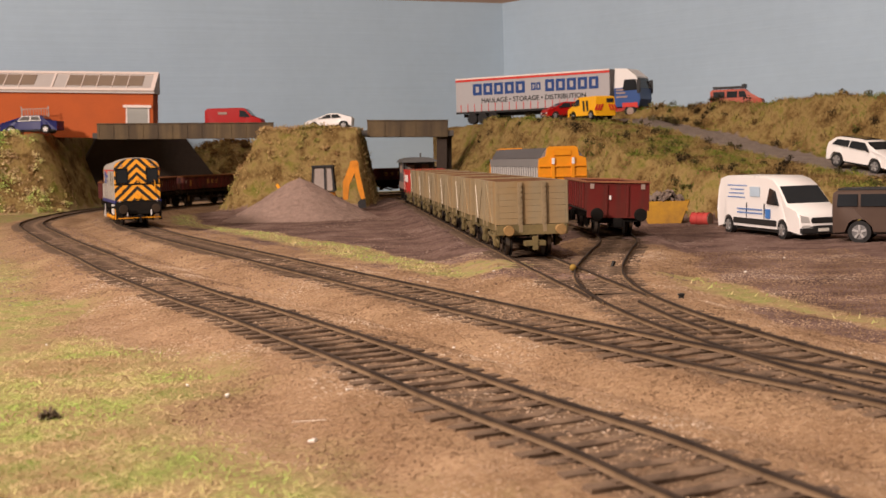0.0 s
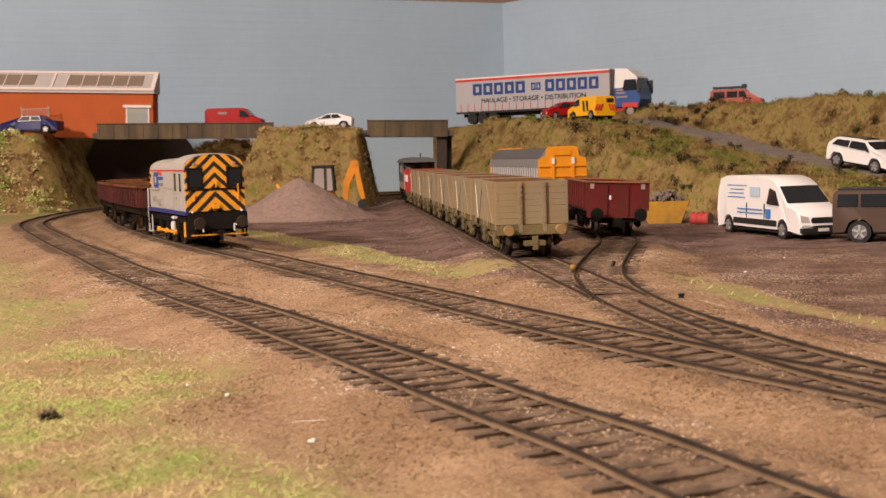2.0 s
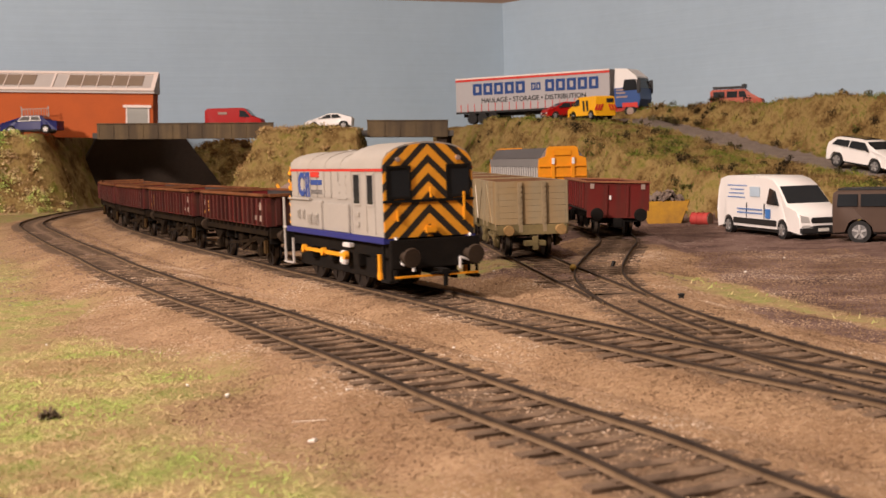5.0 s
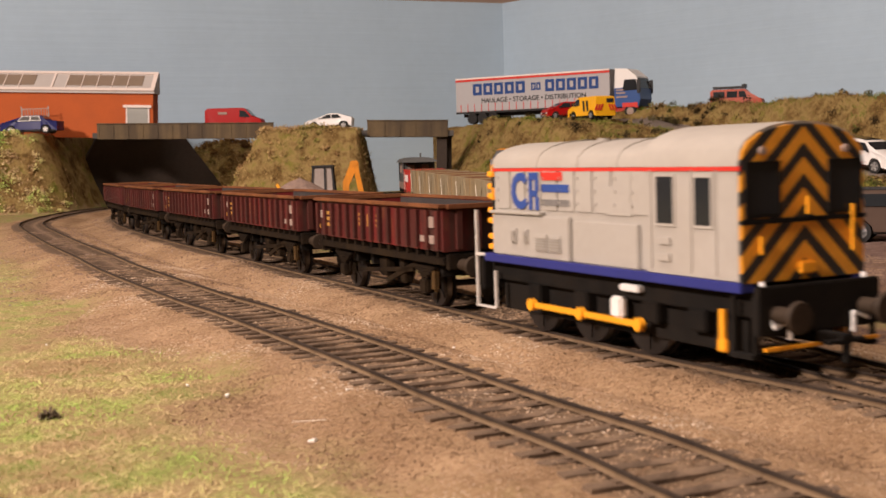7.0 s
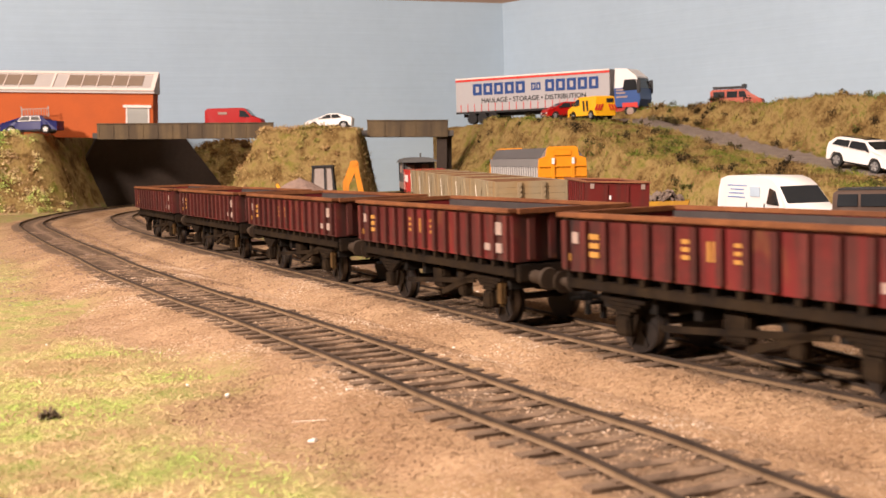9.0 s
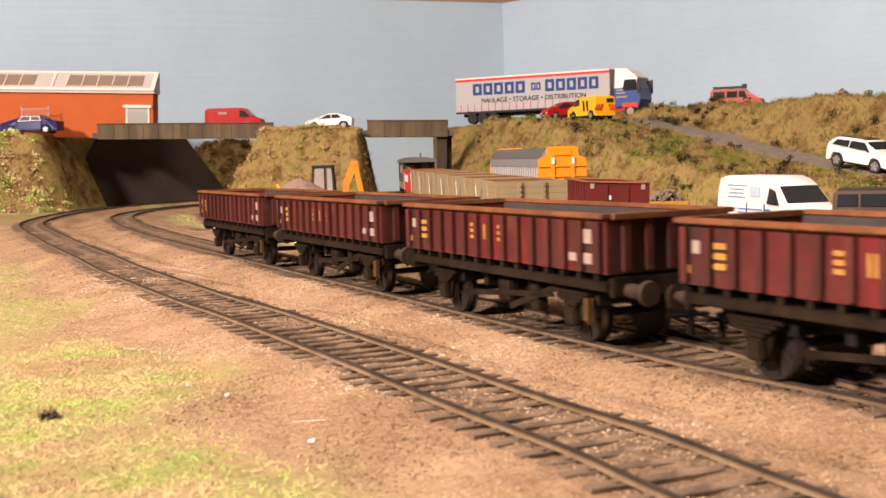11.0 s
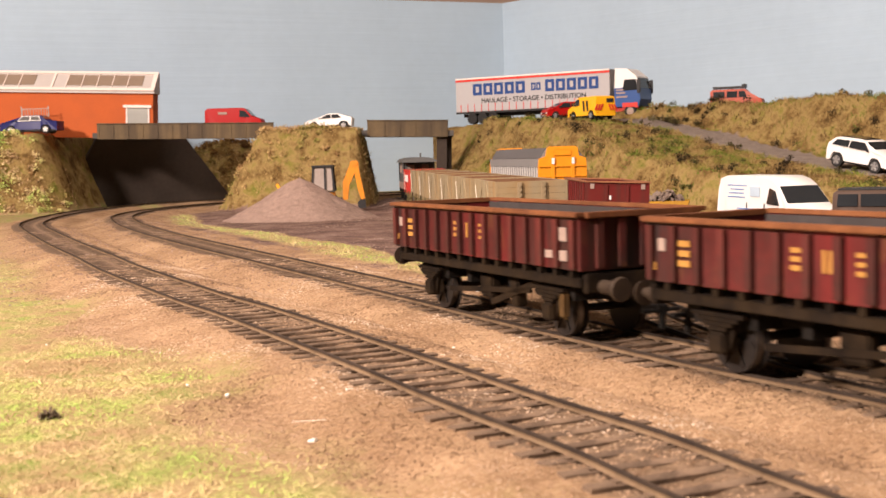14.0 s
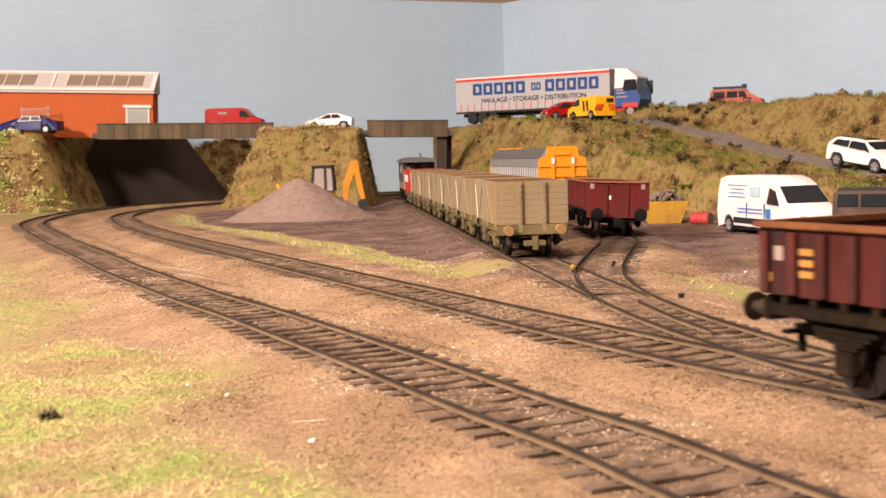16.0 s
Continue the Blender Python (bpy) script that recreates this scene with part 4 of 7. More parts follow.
        buffers(w, sx * (LB + 0.8), 13.8, 11.4, sx, M_BUFFER, 7.6, 2.9)
        coupling(w, sx * (LB + 0.8), sx)
    bm = B()
    box(bm, -LB + 1, LB - 1, -WB + 1, WB - 1, 17.4, 18.6)
    part("floor_panel", bm, M_INSIDE, w, "dark empty wagon floor")
    for sy in (-1, 1):
        bm = B()
        box(bm, -LB + 1, LB - 1, *sorted((sy * (WB - 1.0), sy * (WB - 1.5))), 18.6, 29.8)
        part("lining", bm, M_INSIDE, w, "dark inner face")
    bm = B()
    # slab added to close the see-through and stop light leaking below
    box(bm, -LB + 2, LB - 2, -13.4, 13.4, 13.2, 17.3)
    for y in (-6, 6):
        box(bm, -LB + 1, LB - 1, y - 1, y + 1, 10, 13.4)
    for x in (-42, -26, -12, 0, 12, 26, 42):
        box(bm, x - 1.2, x + 1.2, -12.6, 12.6, 9.6, 13.3)
    part("underframe", bm, BLACK, w, "black underframe girders with an added light-blocking slab")
    ws = [wheelset(w, x, 6.4) for x in (-34, 34)]
    return w, ws


loco, LOCO_WHEELS, LOCO_RODS = build_loco()
WAGONS, WAGON_WHEELS = [], []
w0, ws0 = build_ballast_wagon()
WAGONS.append(w0)
for i in range(4):
    WAGONS.append(copy_thing(w0, Matrix.Identity(4)))
for w in WAGONS:
    WAGON_WHEELS.append([o for o in w.children if o.name.startswith("wheelset")])


# ---- wagons standing in the yard ----
M_BEIGE = paint("weathered_beige_wagon_paint", (0.25, 0.203, 0.125), 0.8, 0, 0.12, 45, 0.12, (0.27, 0.16, 0.055), 0.5, spec=0.12)
streaks(M_BEIGE, (0.25, 0.14, 0.05), 0.6, 0.48, 0.68, 90)
M_STRAP = paint("dull_iron_strapping", (0.25, 0.19, 0.11), 0.7, 0.2, 0.3, 120, 0.1)
M_RUSTRIM = paint("rust_stained_planking", (0.15, 0.075, 0.036), 0.85, 0, 0.3, 90, 0.2)
M_OLIVE = paint("olive_grime_underframe", (0.12, 0.095, 0.04), 0.8, 0, 0.4, 100, 0.2, (0.22, 0.15, 0.06), 0.5)
M_OCHRE = paint("ochre_grimed_buffer", (0.25, 0.15, 0.055), 0.7, 0, 0.3, 120, 0.1)
M_STRIPE = paint("chalky_white_stripe", (0.58, 0.52, 0.43), 0.7, 0, 0.2, 150, 0.05, (0.34, 0.26, 0.15), 0.6)
M_COAL = paint("dark_load", (0.06, 0.05, 0.045), 0.9, 0, 0.5, 300, 0.6)


def build_mineral_wagon(M_BEIGE=M_BEIGE, label="beige seven-plank open wagon with rust-stained rim on the yard siding"):
    """Seven-plank open wagon, 70 mm long."""
    w = tagged(empty("open_wagon"), label, "wagon", group="open wagons in the yard")
    L, W, z0, z1 = 34.5, 15.6, 14.2, 32.7
    n = 7
    for sy in (-1, 1):
        for k in range(n):
            bm = B()
            za, zb = z0 + (z1 - z0) * k / n, z0 + (z1 - z0) * (k + 1) / n - 0.07
            box(bm, -L, L, *sorted((sy * W, sy * (W - 1.2))), za, zb, 0.04, seg=1)
            part("plank", bm, M_BEIGE, w)
        for xa, xb in ((-22, -6), (22, 6)):
            bm = B()
            bar(bm, (xa, sy * (W + 0.1), z0), (xb, sy * (W + 0.1), z1 - 1), 0.35, 0.35)
            part("brace", bm, M_BEIGE, w, "beige diagonal iron brace")
        for x in (-6, 6, -33, 33):
            bm = B()
            bar(bm, (x, sy * (W + 0.15), z0 - 2), (x, sy * (W + 0.15), z1), 1.4, 0.4)
            part("strap", bm, M_BEIGE, w)
        bm = B()
        bar(bm, (-33.5, sy * (W + 0.05), z1 - 0.5), (-26, sy * (W + 0.05), z0 + 0.5), 0.4, 0.4)
        part("tipping_stripe", bm, M_STRIPE, w, "diagonal white stripe")
        bm = B()
        box(bm, -L, L, *sorted((sy * 14.2, sy * 12.4)), 10.5, z0 - 0.1, 0.2)
        part("solebar", bm, M_OLIVE, w)
        for x in (-18, 18):
            bm = B()
            y = sy * 12.4
            prism(bm, [(x - 5, 11), (x + 5, 11), (x + 1.8, 3.5), (x - 1.8, 3.5)], *sorted((y, y + sy * 0.8)), "y")
            box(bm, x - 2, x + 2, *sorted((y + sy * 0.5, y + sy * 2.3)), 4, 7.6, 0.5)
            for q in range(3):
                box(bm, x - 6.5 + q * 1.8, x + 6.5 - q * 1.8, *sorted((y + sy * 0.6, y + sy * 2.0)), 9.6 - q * 0.9, 10.4 - q * 0.9)
            part("axle_guard", bm, M_OLIVE, w)
        bm = B()
        bar(bm, (-4, sy * 13.8, 9), (28, sy * 13.8, 6.5), 0.6, 1.1)
        bar(bm, (-10, sy * 13.2, 4.5), (0, sy * 13.2, 10), 0.6, 1.0)
        bar(bm, (10, sy * 13.2, 4.5), (0, sy * 13.2, 10), 0.6, 1.0)
        part("brake_lever", bm, M_OLIVE, w)
    for sx in (-1, 1):
        for k in range(n):
            bm = B()
            za, zb = z0 + (z1 - z0) * k / n, z0 + (z1 - z0) * (k + 1) / n - 0.07
            box(bm, *sorted((sx * L, sx * (L - 1.2))), -W + 1.25, W - 1.25, za, zb, 0.04, seg=1)
            part("plank", bm, M_BEIGE, w)
        for y in (-5.2, 5.2):
            bm = B()
            box(bm, *sorted((sx * L, sx * (L + 1.1))), y - 1.0, y + 1.0, z0 - 3.5, z1 - 0.5, 0.2)
            for z in np.arange(z0 + 1, z1 - 1, 2.2):
                rod(bm, (sx * (L + 1.0), y, z), (sx * (L + 1.5), y, z), 0.4, 6)
            part("end_stanchion", bm, M_STRAP, w, "riveted iron end post")
        bm = B()
        box(bm, *sorted((sx * (L - 1), sx * (L + 1.0))), -15.2, 15.2, 9.6, z0 - 0.2, 0.25)
        part("headstock", bm, M_OLIVE, w)
        buffers(w, sx * (L + 1), 12.0, 11.2, sx, M_OCHRE, 6.5, 2.35)
        bm = B()
        box(bm, *sorted((sx * (L + 1), sx * (L + 7))), -4.6, 4.6, 5.2, 7.4, 0.3)
        box(bm, *sorted((sx * (L + 5), sx * (L + 7.5))), -1.2, 1.2, 3.5, 9.5, 0.3)
        part("coupling", bm, M_OLIVE, w, "grimy coupling bar")
    bm = B()
    box(bm, -L + 1.2, L - 1.2, -W + 1.2, W - 1.2, z0 - 0.1, z0 + 1)
    part("floor_panel", bm, M_RUSTRIM, w)
    for a in ((-L + 1.2, L - 1.2, -W + 1.2, -W + 1.6), (-L + 1.2, L - 1.2, W - 1.6, W - 1.2), (-L + 1.2, -L + 1.6, -W + 1.6, W - 1.6), (L - 1.6, L - 1.2, -W + 1.6, W - 1.6)):
        bm = B()
        box(bm, *a, z0 + 1, z1 - 0.25)
        part("lining", bm, M_RUSTRIM, w, "rust-brown inner planking")
    for x in (-18, 18):
        wheelset(w, x, 6.2)
    return w


def line_pose(name, s, half, flip=False, z=0.0):
    l = LINES[name]
    a, b = along(l, STEP, s - half), along(l, STEP, s + half)
    d, c = a - b, (a + b) / 2
    return at(c[0], c[1], z, math.degrees(math.atan2(d[1], d[0])) + (180 if flip else 0))


def s_at_y(name, y):
    return float(np.argmin(np.abs(LINES[name][:, 1] - y))) * STEP


mineral = build_mineral_wagon()
s_first = s_at_y("siding_straight", 507) + 36
mineral.matrix_basis = line_pose("siding_straight", s_first, 18)
for k in range(1, 6):
    copy_thing(mineral, line_pose("siding_straight", s_first + 86 * k, 18))
red_wagon = build_mineral_wagon(paint("bright_red_wagon_paint", (0.42, 0.028, 0.022), 0.6, 0, 0.12, 60, 0.1), "bright red seven-plank open wagon behind the beige ones")
red_wagon.matrix_basis = line_pose("siding_straight", s_first + 86 * 6, 18)
for k in range(4):
    bm = B()
    box(bm, -14 + 8 * k, -9 + 8 * k, -16.3, -15.7, 22, 28)
    part("lettering_bar", bm, M_WHITE, red_wagon, "white painted lettering bars")


def build_brake_van():
    w = tagged(empty("brake_van"), "dark grey guard's brake van with red and white end", "wagon")
    bm = B()
    box(bm, -22, 22, -14.5, 14.5, 13, 36, 0.3)
    body = part("body", bm, paint("dark_grey_van_planking", (0.09, 0.09, 0.088), 0.7, 0, 0.2, 80, 0.1), w)
    bm = B()
    prism(bm, roof_arc(16.5, 36, 40.5), -36, 36)
    rod(bm, (4, 4, 40), (4, 4, 44), 0.8, 8)
    part("roof", bm, paint("dark_grey_canvas_roof", (0.10, 0.10, 0.095), 0.8, 0, 0.15, 60, 0.1), w, "curved dark grey roof", True)
    for sx in (-1, 1):
        for sy in (-1, 1):
            bm = B()
            box(bm, *sorted((sx * 35, sx * 34)), *sorted((sy * 14.5, sy * 13.3)), 13, 36.2)
            part("corner_post", bm, BLACK, w)
            # pale paint stands in for light showing through the end windows
            bm = B()
            box(bm, *sorted((sx * 22, sx * 22.3)), *sorted((sy * 3.5, sy * 10)), 26, 34)
            part("end_window", bm, M_PANEL, body, "cabin window painted pale for light showing through")
        bm = B()
        box(bm, *sorted((sx * 34.6, sx * 35.4)), -13.2, 13.2, 13, 27, 0.1)
        pnl = part("end_panel", bm, M_RED, w, "bright red planked end")
        for k in range(4):
            bm = B()
            x = sx * 35.5
            box(bm, *sorted((x, x + sx * 0.3)), -7.5 + 4 * k, -5.2 + 4 * k, 21, 25)
            part("lettering_bar", bm, M_WHITE, pnl)
        buffers(w, sx * 36, 12, 11.2, sx, BLACK, 6.5)
    for sy in (-1, 1):
        for x in (-12, 0, 12):
            # side windows get the same pale paint in place of light
            bm = B()
            box(bm, x - 3, x + 3, *sorted((sy * 14.5, sy * 14.9)), 27, 33.5)
            part("side_window", bm, M_PANEL, body, "cabin window painted pale for light showing through")
        bm = B()
        box(bm, -35, 35, *sorted((sy * 14.6, sy * 14.0)), 13, 19)
        part("step_board", bm, M_PANEL, w)
    bm = B()
    box(bm, -36, 36, -14, 14, 9.5, 13, 0.2)
    for x in (-20, 20):
        box(bm, x - 4, x + 4, -14, 14, 3.5, 9.5, 0.5)
    part("underframe", bm, BLACK, w)
    for x in (-20, 20):
        wheelset(w, x, 6.2)
    w.matrix_basis = line_pose("siding_straight", s_first + 86 * 7 + 2, 20) @ Matrix.Diagonal((1, 1, 1.07, 1))


build_brake_van()


def build_spoil_wagon():
    """Low maroon open box wagon standing on the curved siding."""
    w = tagged(empty("box_wagon"), "clean maroon low-sided open box wagon on the curved siding", "wagon")
    mat = paint("maroon_enamel", (0.11, 0.0095, 0.008), 0.5, 0, 0.14, 50, 0.05, (0.09, 0.035, 0.022), 0.35)
    streaks(mat, (0.06, 0.02, 0.014), 0.6)
    rim = paint("rusty_box_rim", (0.24, 0.10, 0.045), 0.75, 0, 0.3, 90, 0.1)
    L, W, z0, z1 = 46, 16.6, 9.0, 28.0
    for sy in (-1, 1):
        bm = B()
        box(bm, -L, L, *sorted((sy * W, sy * (W - 1))), z0 + 4, z1 - 0.9)
        side = part("side_panel", bm, mat, w)
        for x in np.arange(-40, 41, 10):
            bm = B()
            box(bm, x - 0.8, x + 0.8, *sorted((sy * W, sy * (W + 0.9))), z0 + 4.5, z1 - 1.2, 0.1, seg=1)
            part("rib", bm, mat, side)
        bm = B()
        box(bm, -L, L, *sorted((sy * (W - 1.3), sy * (W + 0.8))), z1 - 0.9, z1, 0.15)
        part("top_rail", bm, rim, w, "rust-brown top rail")
        for x in (-30, 30):
            bm = B()
            box(bm, x - 6, x + 6, *sorted((sy * 12.5, sy * 14.5)), 3.6, 10.5, 0.8)
            part("axle_guard", bm, BLACK, w)
    for sx in (-1, 1):
        bm = B()
        box(bm, *sorted((sx * L, sx * (L - 1))), -W + 1, W - 1, z0, z1 - 0.9)
        e = part("end_panel", bm, mat, w, "maroon end panel")
        bm = B()
        box(bm, *sorted((sx * (L - 1.3), sx * (L + 0.8))), -W + 1.3, W - 1.3, z1 - 0.9, z1, 0.15)
        part("end_rail", bm, rim, w)
        for y in (-13.2, 13.2):
            bm = B()
            box(bm, *sorted((sx * L, sx * (L + 0.4))), y - 1.0, y + 1.0, 24, 26.6)
            part("hazard_plate", bm, M_PANEL, e, "small white warning plate")
        for y in (-5.5, 5.5):
            bm = B()
            box(bm, *sorted((sx * L, sx * (L + 0.7))), y - 0.4, y + 0.4, 10, 26)
            part("rib", bm, mat, e)
        bm = B()
        box(bm, *sorted((sx * L, sx * (L + 0.5))), -4.3, -3.3, 18.4, 20.6)
        part("lamp_iron", bm, M_WHITE, e)
        buffers(w, sx * L, 11.0, 11.2, sx, BLACK, 7, 3.4)
        bm = B()
        box(bm, *sorted((sx * L, sx * (L + 7))), -2.2, 2.2, 4, 9, 0.5)
        bar(bm, (sx * (L + 7), 2.5, 8), (sx * (L + 7), 2.5, 1.5), 0.8, 0.8)
        part("coupling", bm, BLACK, w)
    bm = B()
    box(bm, -L + 1, L - 1, -W + 1, W - 1, z0 + 3, z1 - 3.5)
    part("load", bm, M_COAL, w, "dark spoil load")
    bm = B()
    box(bm, -L + 2, L - 2, -11, 11, 7, 12)
    part("underframe", bm, BLACK, w)
    for x in (-30, 30):
        wheelset(w, x, 6.2)
    w.matrix_basis = line_pose("siding_curved", s_at_y("siding_curved", 612) + 47, 28, z=0.6) @ pose(0, -0.0018, 0, -2.6)


build_spoil_wagon()


def build_curtain_van():
    w = tagged(empty("covered_van"), "grey ribbed covered bogie van with orange-yellow ends", "wagon")
    amber = paint("amber_yellow_enamel", (0.72, 0.27, 0.012), 0.5, 0, 0.1, 60, 0.05, (0.45, 0.15, 0.02), 0.3)
    grey = paint("mid_grey_ribbed_side", (0.20, 0.19, 0.18), 0.6, 0, 0.1, 60, 0.05)
    pale = paint("pale_grey_rib", (0.42, 0.40, 0.37), 0.6, 0, 0.1, 60, 0.05)
    L, W = 62, 15.9
    prof = [(-W, 14), (W, 14), (W, 33), (W - 1.2, 38), (W - 5, 43.5), (W - 6.5, 44.0), (-W + 6.5, 44.0), (-W + 5, 43.5), (-W + 1.2, 38), (-W, 33)]
    bm = B()
    prism(bm, prof, -L, L)
    part("body", bm, grey, w)
    bm = B()
    prism(bm, [(W - 0.8, 38.3), (W - 4.9, 43.9), (W - 6.5, 44.6), (-W + 6.5, 44.6), (-W + 4.9, 43.9), (-W + 0.8, 38.3)], -L, L - 1)
    part("roof", bm, paint("charcoal_roof", (0.085, 0.08, 0.078), 0.7, 0, 0.15, 60, 0.05), w, "charcoal roof")
    for sy in (-1, 1):
        for k in range(22):
            x = -L + 3 + k * 5.6
            bm = B()
            bar(bm, (x, sy * (W + 0.3), 15), (x, sy * (W + 0.3), 33), 1.0, 0.8)
            part("rib", bm, pale, w)
        bm = B()
        box(bm, -L, L, *sorted((sy * (W - 0.5), sy * (W + 0.6))), 33, 38, 0.2)
        part("cant_panel", bm, grey, w)
    for sx in (-1, 1):
        bm = B()
        prism(bm, [(-W - 0.6, 13.5), (W + 0.6, 13.5), (W + 0.6, 33.2), (W, 38), (W - 4.6, 39.5), (W - 5.5, 44.4), (W - 7.5, 45.4), (-W + 7.5, 45.4), (-W + 5.5, 44.4), (-W + 4.6, 39.5), (-W, 38), (-W - 0.6, 33.2)], sx * L, sx * (L + 1.4))
        e = part("end_panel", bm, amber, w, "amber-yellow end wall")
        for y in (-6.8, 6.8):
            bm = B()
            box(bm, *sorted((sx * (L + 1.4), sx * (L + 2.4))), y - 1.2, y + 1.2, 14, 39, 0.2)
            part("end_post", bm, amber, e)
            bm = B()
            box(bm, *sorted((sx * (L + 2.4), sx * (L + 2.7))), y - 0.9, y + 0.9, 34.5, 38.4)
            part("warning_plate", bm, M_WHITE, e, "small white warning plate")
        for z in (26.5, 32.8):
            bm = B()
            box(bm, *sorted((sx * (L + 1.4), sx * (L + 2.2))), -W, W, z, z + 0.9, 0.1)
            part("end_rail", bm, amber, e)
        bm = B()
        box(bm, *sorted((sx * (L + 1.4), sx * (L + 2.0))), -6.0, 6.0, 39.6, 43.6, 0.3)
        part("end_rib", bm, amber, e)
        buffers(w, sx * (L + 1), 12, 11.2, sx, BLACK)
        bm = B()
        for x in (sx * 36, sx * 50):
            box(bm, x - 5, x + 5, -13.6, 13.6, 2.8, 10, 1)
        box(bm, sx * 43 - 14, sx * 43 + 14, -12, 12, 6, 10)
        part("bogie", bm, BLACK, w)
        for x in (sx * 36, sx * 50):
            wheelset(w, x, 6.2)
    bm = B()
    box(bm, -L, L, -13, 13, 10, 14)
    part("underframe", bm, BLACK, w)
    w.matrix_basis = line_pose("siding_curved", s_at_y("siding_curved", 776) + 63, 43) @ Matrix.Diagonal((1, 1, 1.06, 1))


build_curtain_van()


# ---- bridges, walls and building ----
M_GIRDER = paint("weathered_olive_brown_girder", (0.115, 0.08, 0.04), 0.75, 0, 0.25, 40, 0.1, (0.06, 0.045, 0.03), 0.5)
streaks(M_GIRDER, (0.05, 0.035, 0.022), 0.8, 0.42, 0.66, 90)
M_DECK = paint("dark_road_deck", (0.085, 0.075, 0.065), 0.9, 0, 0.2, 60, 0.2)
M_DARKBROWN = paint("sooty_brown_lining", (0.040, 0.029, 0.022), 0.92, 0, 0.3, 25, 0.15)


def build_bridge(label, x0, x1, y, z0, z1, back, step, wide=None):
    b = tagged(empty("road_bridge"), label, "bridge", group="road bridges")
    bm = B()
    box(bm, x0, x1, y, y + 3, z0, z1, 0.2)
    g = part("girder", bm, M_GIRDER, b, "olive-brown plate girder parapet")
    for x in np.arange(x0 + 2, x1, step):
        bm = B()
        box(bm, x - 0.5, x + 0.5, y - 0.7, y, z0 + 0.5, z1 - 1.6)
        part("stiffener", bm, M_GIRDER, g)
    bm = B()
    box(bm, x0 - 0.5, x1 + 0.5, y - 1.2, y + 3.6, z1, z1 + 1.0, 0.2)
    part("coping", bm, M_GIRDER, b)
    bm = B()
    box(bm, x0 - 6, x1 + 6, y + 3, back, z0 + 1, z0 + 7, 0.2)
    part("deck", bm, M_DECK, b, "dark road deck slab")
    if wide:
        bm = B()
        box(bm, x0 - 6, wide, back, back + 38, z0 + 1, z0 + 7, 0.2)
        part("deck", bm, M_DECK, b, "dark road deck slab")
    return b


br1 = build_bridge("long weathered girder road bridge over both running lines", -373, -181, 1300, 70.4, 86.8, 1363, 16, -315)
br2 = build_bridge("short girder road bridge beside the grassy mound", -75, 9, 1240, 64.4, 81.0, 1340, 16)
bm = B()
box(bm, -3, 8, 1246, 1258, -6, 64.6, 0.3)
part("pier", bm, M_DARKBROWN, br2, "dark brown square bridge pier")
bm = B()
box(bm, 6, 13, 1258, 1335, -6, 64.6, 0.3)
part("abutment", bm, M_DARKBROWN, br2)


def lean(ob, x, z, degrees):
    """Tips a thing sideways about a point of its front."""
    ob.matrix_basis = at(x, 0, z) @ pose(0, 0, 0, 0, degrees, 0) @ at(-x, 0, -z)


lean(br1, -277, 79, 1.35)
lean(br2, -33, 73, 1.6)


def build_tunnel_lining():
    """Dark brown sloped wall behind the tracks below the bridge."""
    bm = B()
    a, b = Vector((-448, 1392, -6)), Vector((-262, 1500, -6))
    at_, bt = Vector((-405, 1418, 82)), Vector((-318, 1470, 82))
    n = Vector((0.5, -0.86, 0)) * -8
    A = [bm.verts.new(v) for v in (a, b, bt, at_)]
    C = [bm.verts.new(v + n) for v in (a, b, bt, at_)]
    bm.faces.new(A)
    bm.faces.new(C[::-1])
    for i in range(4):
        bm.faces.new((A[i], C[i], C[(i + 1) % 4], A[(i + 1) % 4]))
    tagged(part("retaining_wall", bm, M_DARKBROWN), "sooty dark brown retaining wall below the bridge", "wall", kind="structure")


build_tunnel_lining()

M_BRICK = paint("plain_orange_red_brickwork", (0.40, 0.088, 0.022), 0.85, 0, 0.09, 60, 0.12)
M_ROOFW = paint("pinkish_white_fascia", (0.70, 0.60, 0.54), 0.6, 0, 0.05, 60, 0.04)
M_ROOFG = paint("pale_grey_roof_sheet", (0.44, 0.40, 0.37), 0.6, 0, 0.06, 60, 0.04)
M_SKYLT = paint("brown_tinted_skylight", (0.22, 0.165, 0.12), 0.35, 0, 0.1, 60, 0.02)


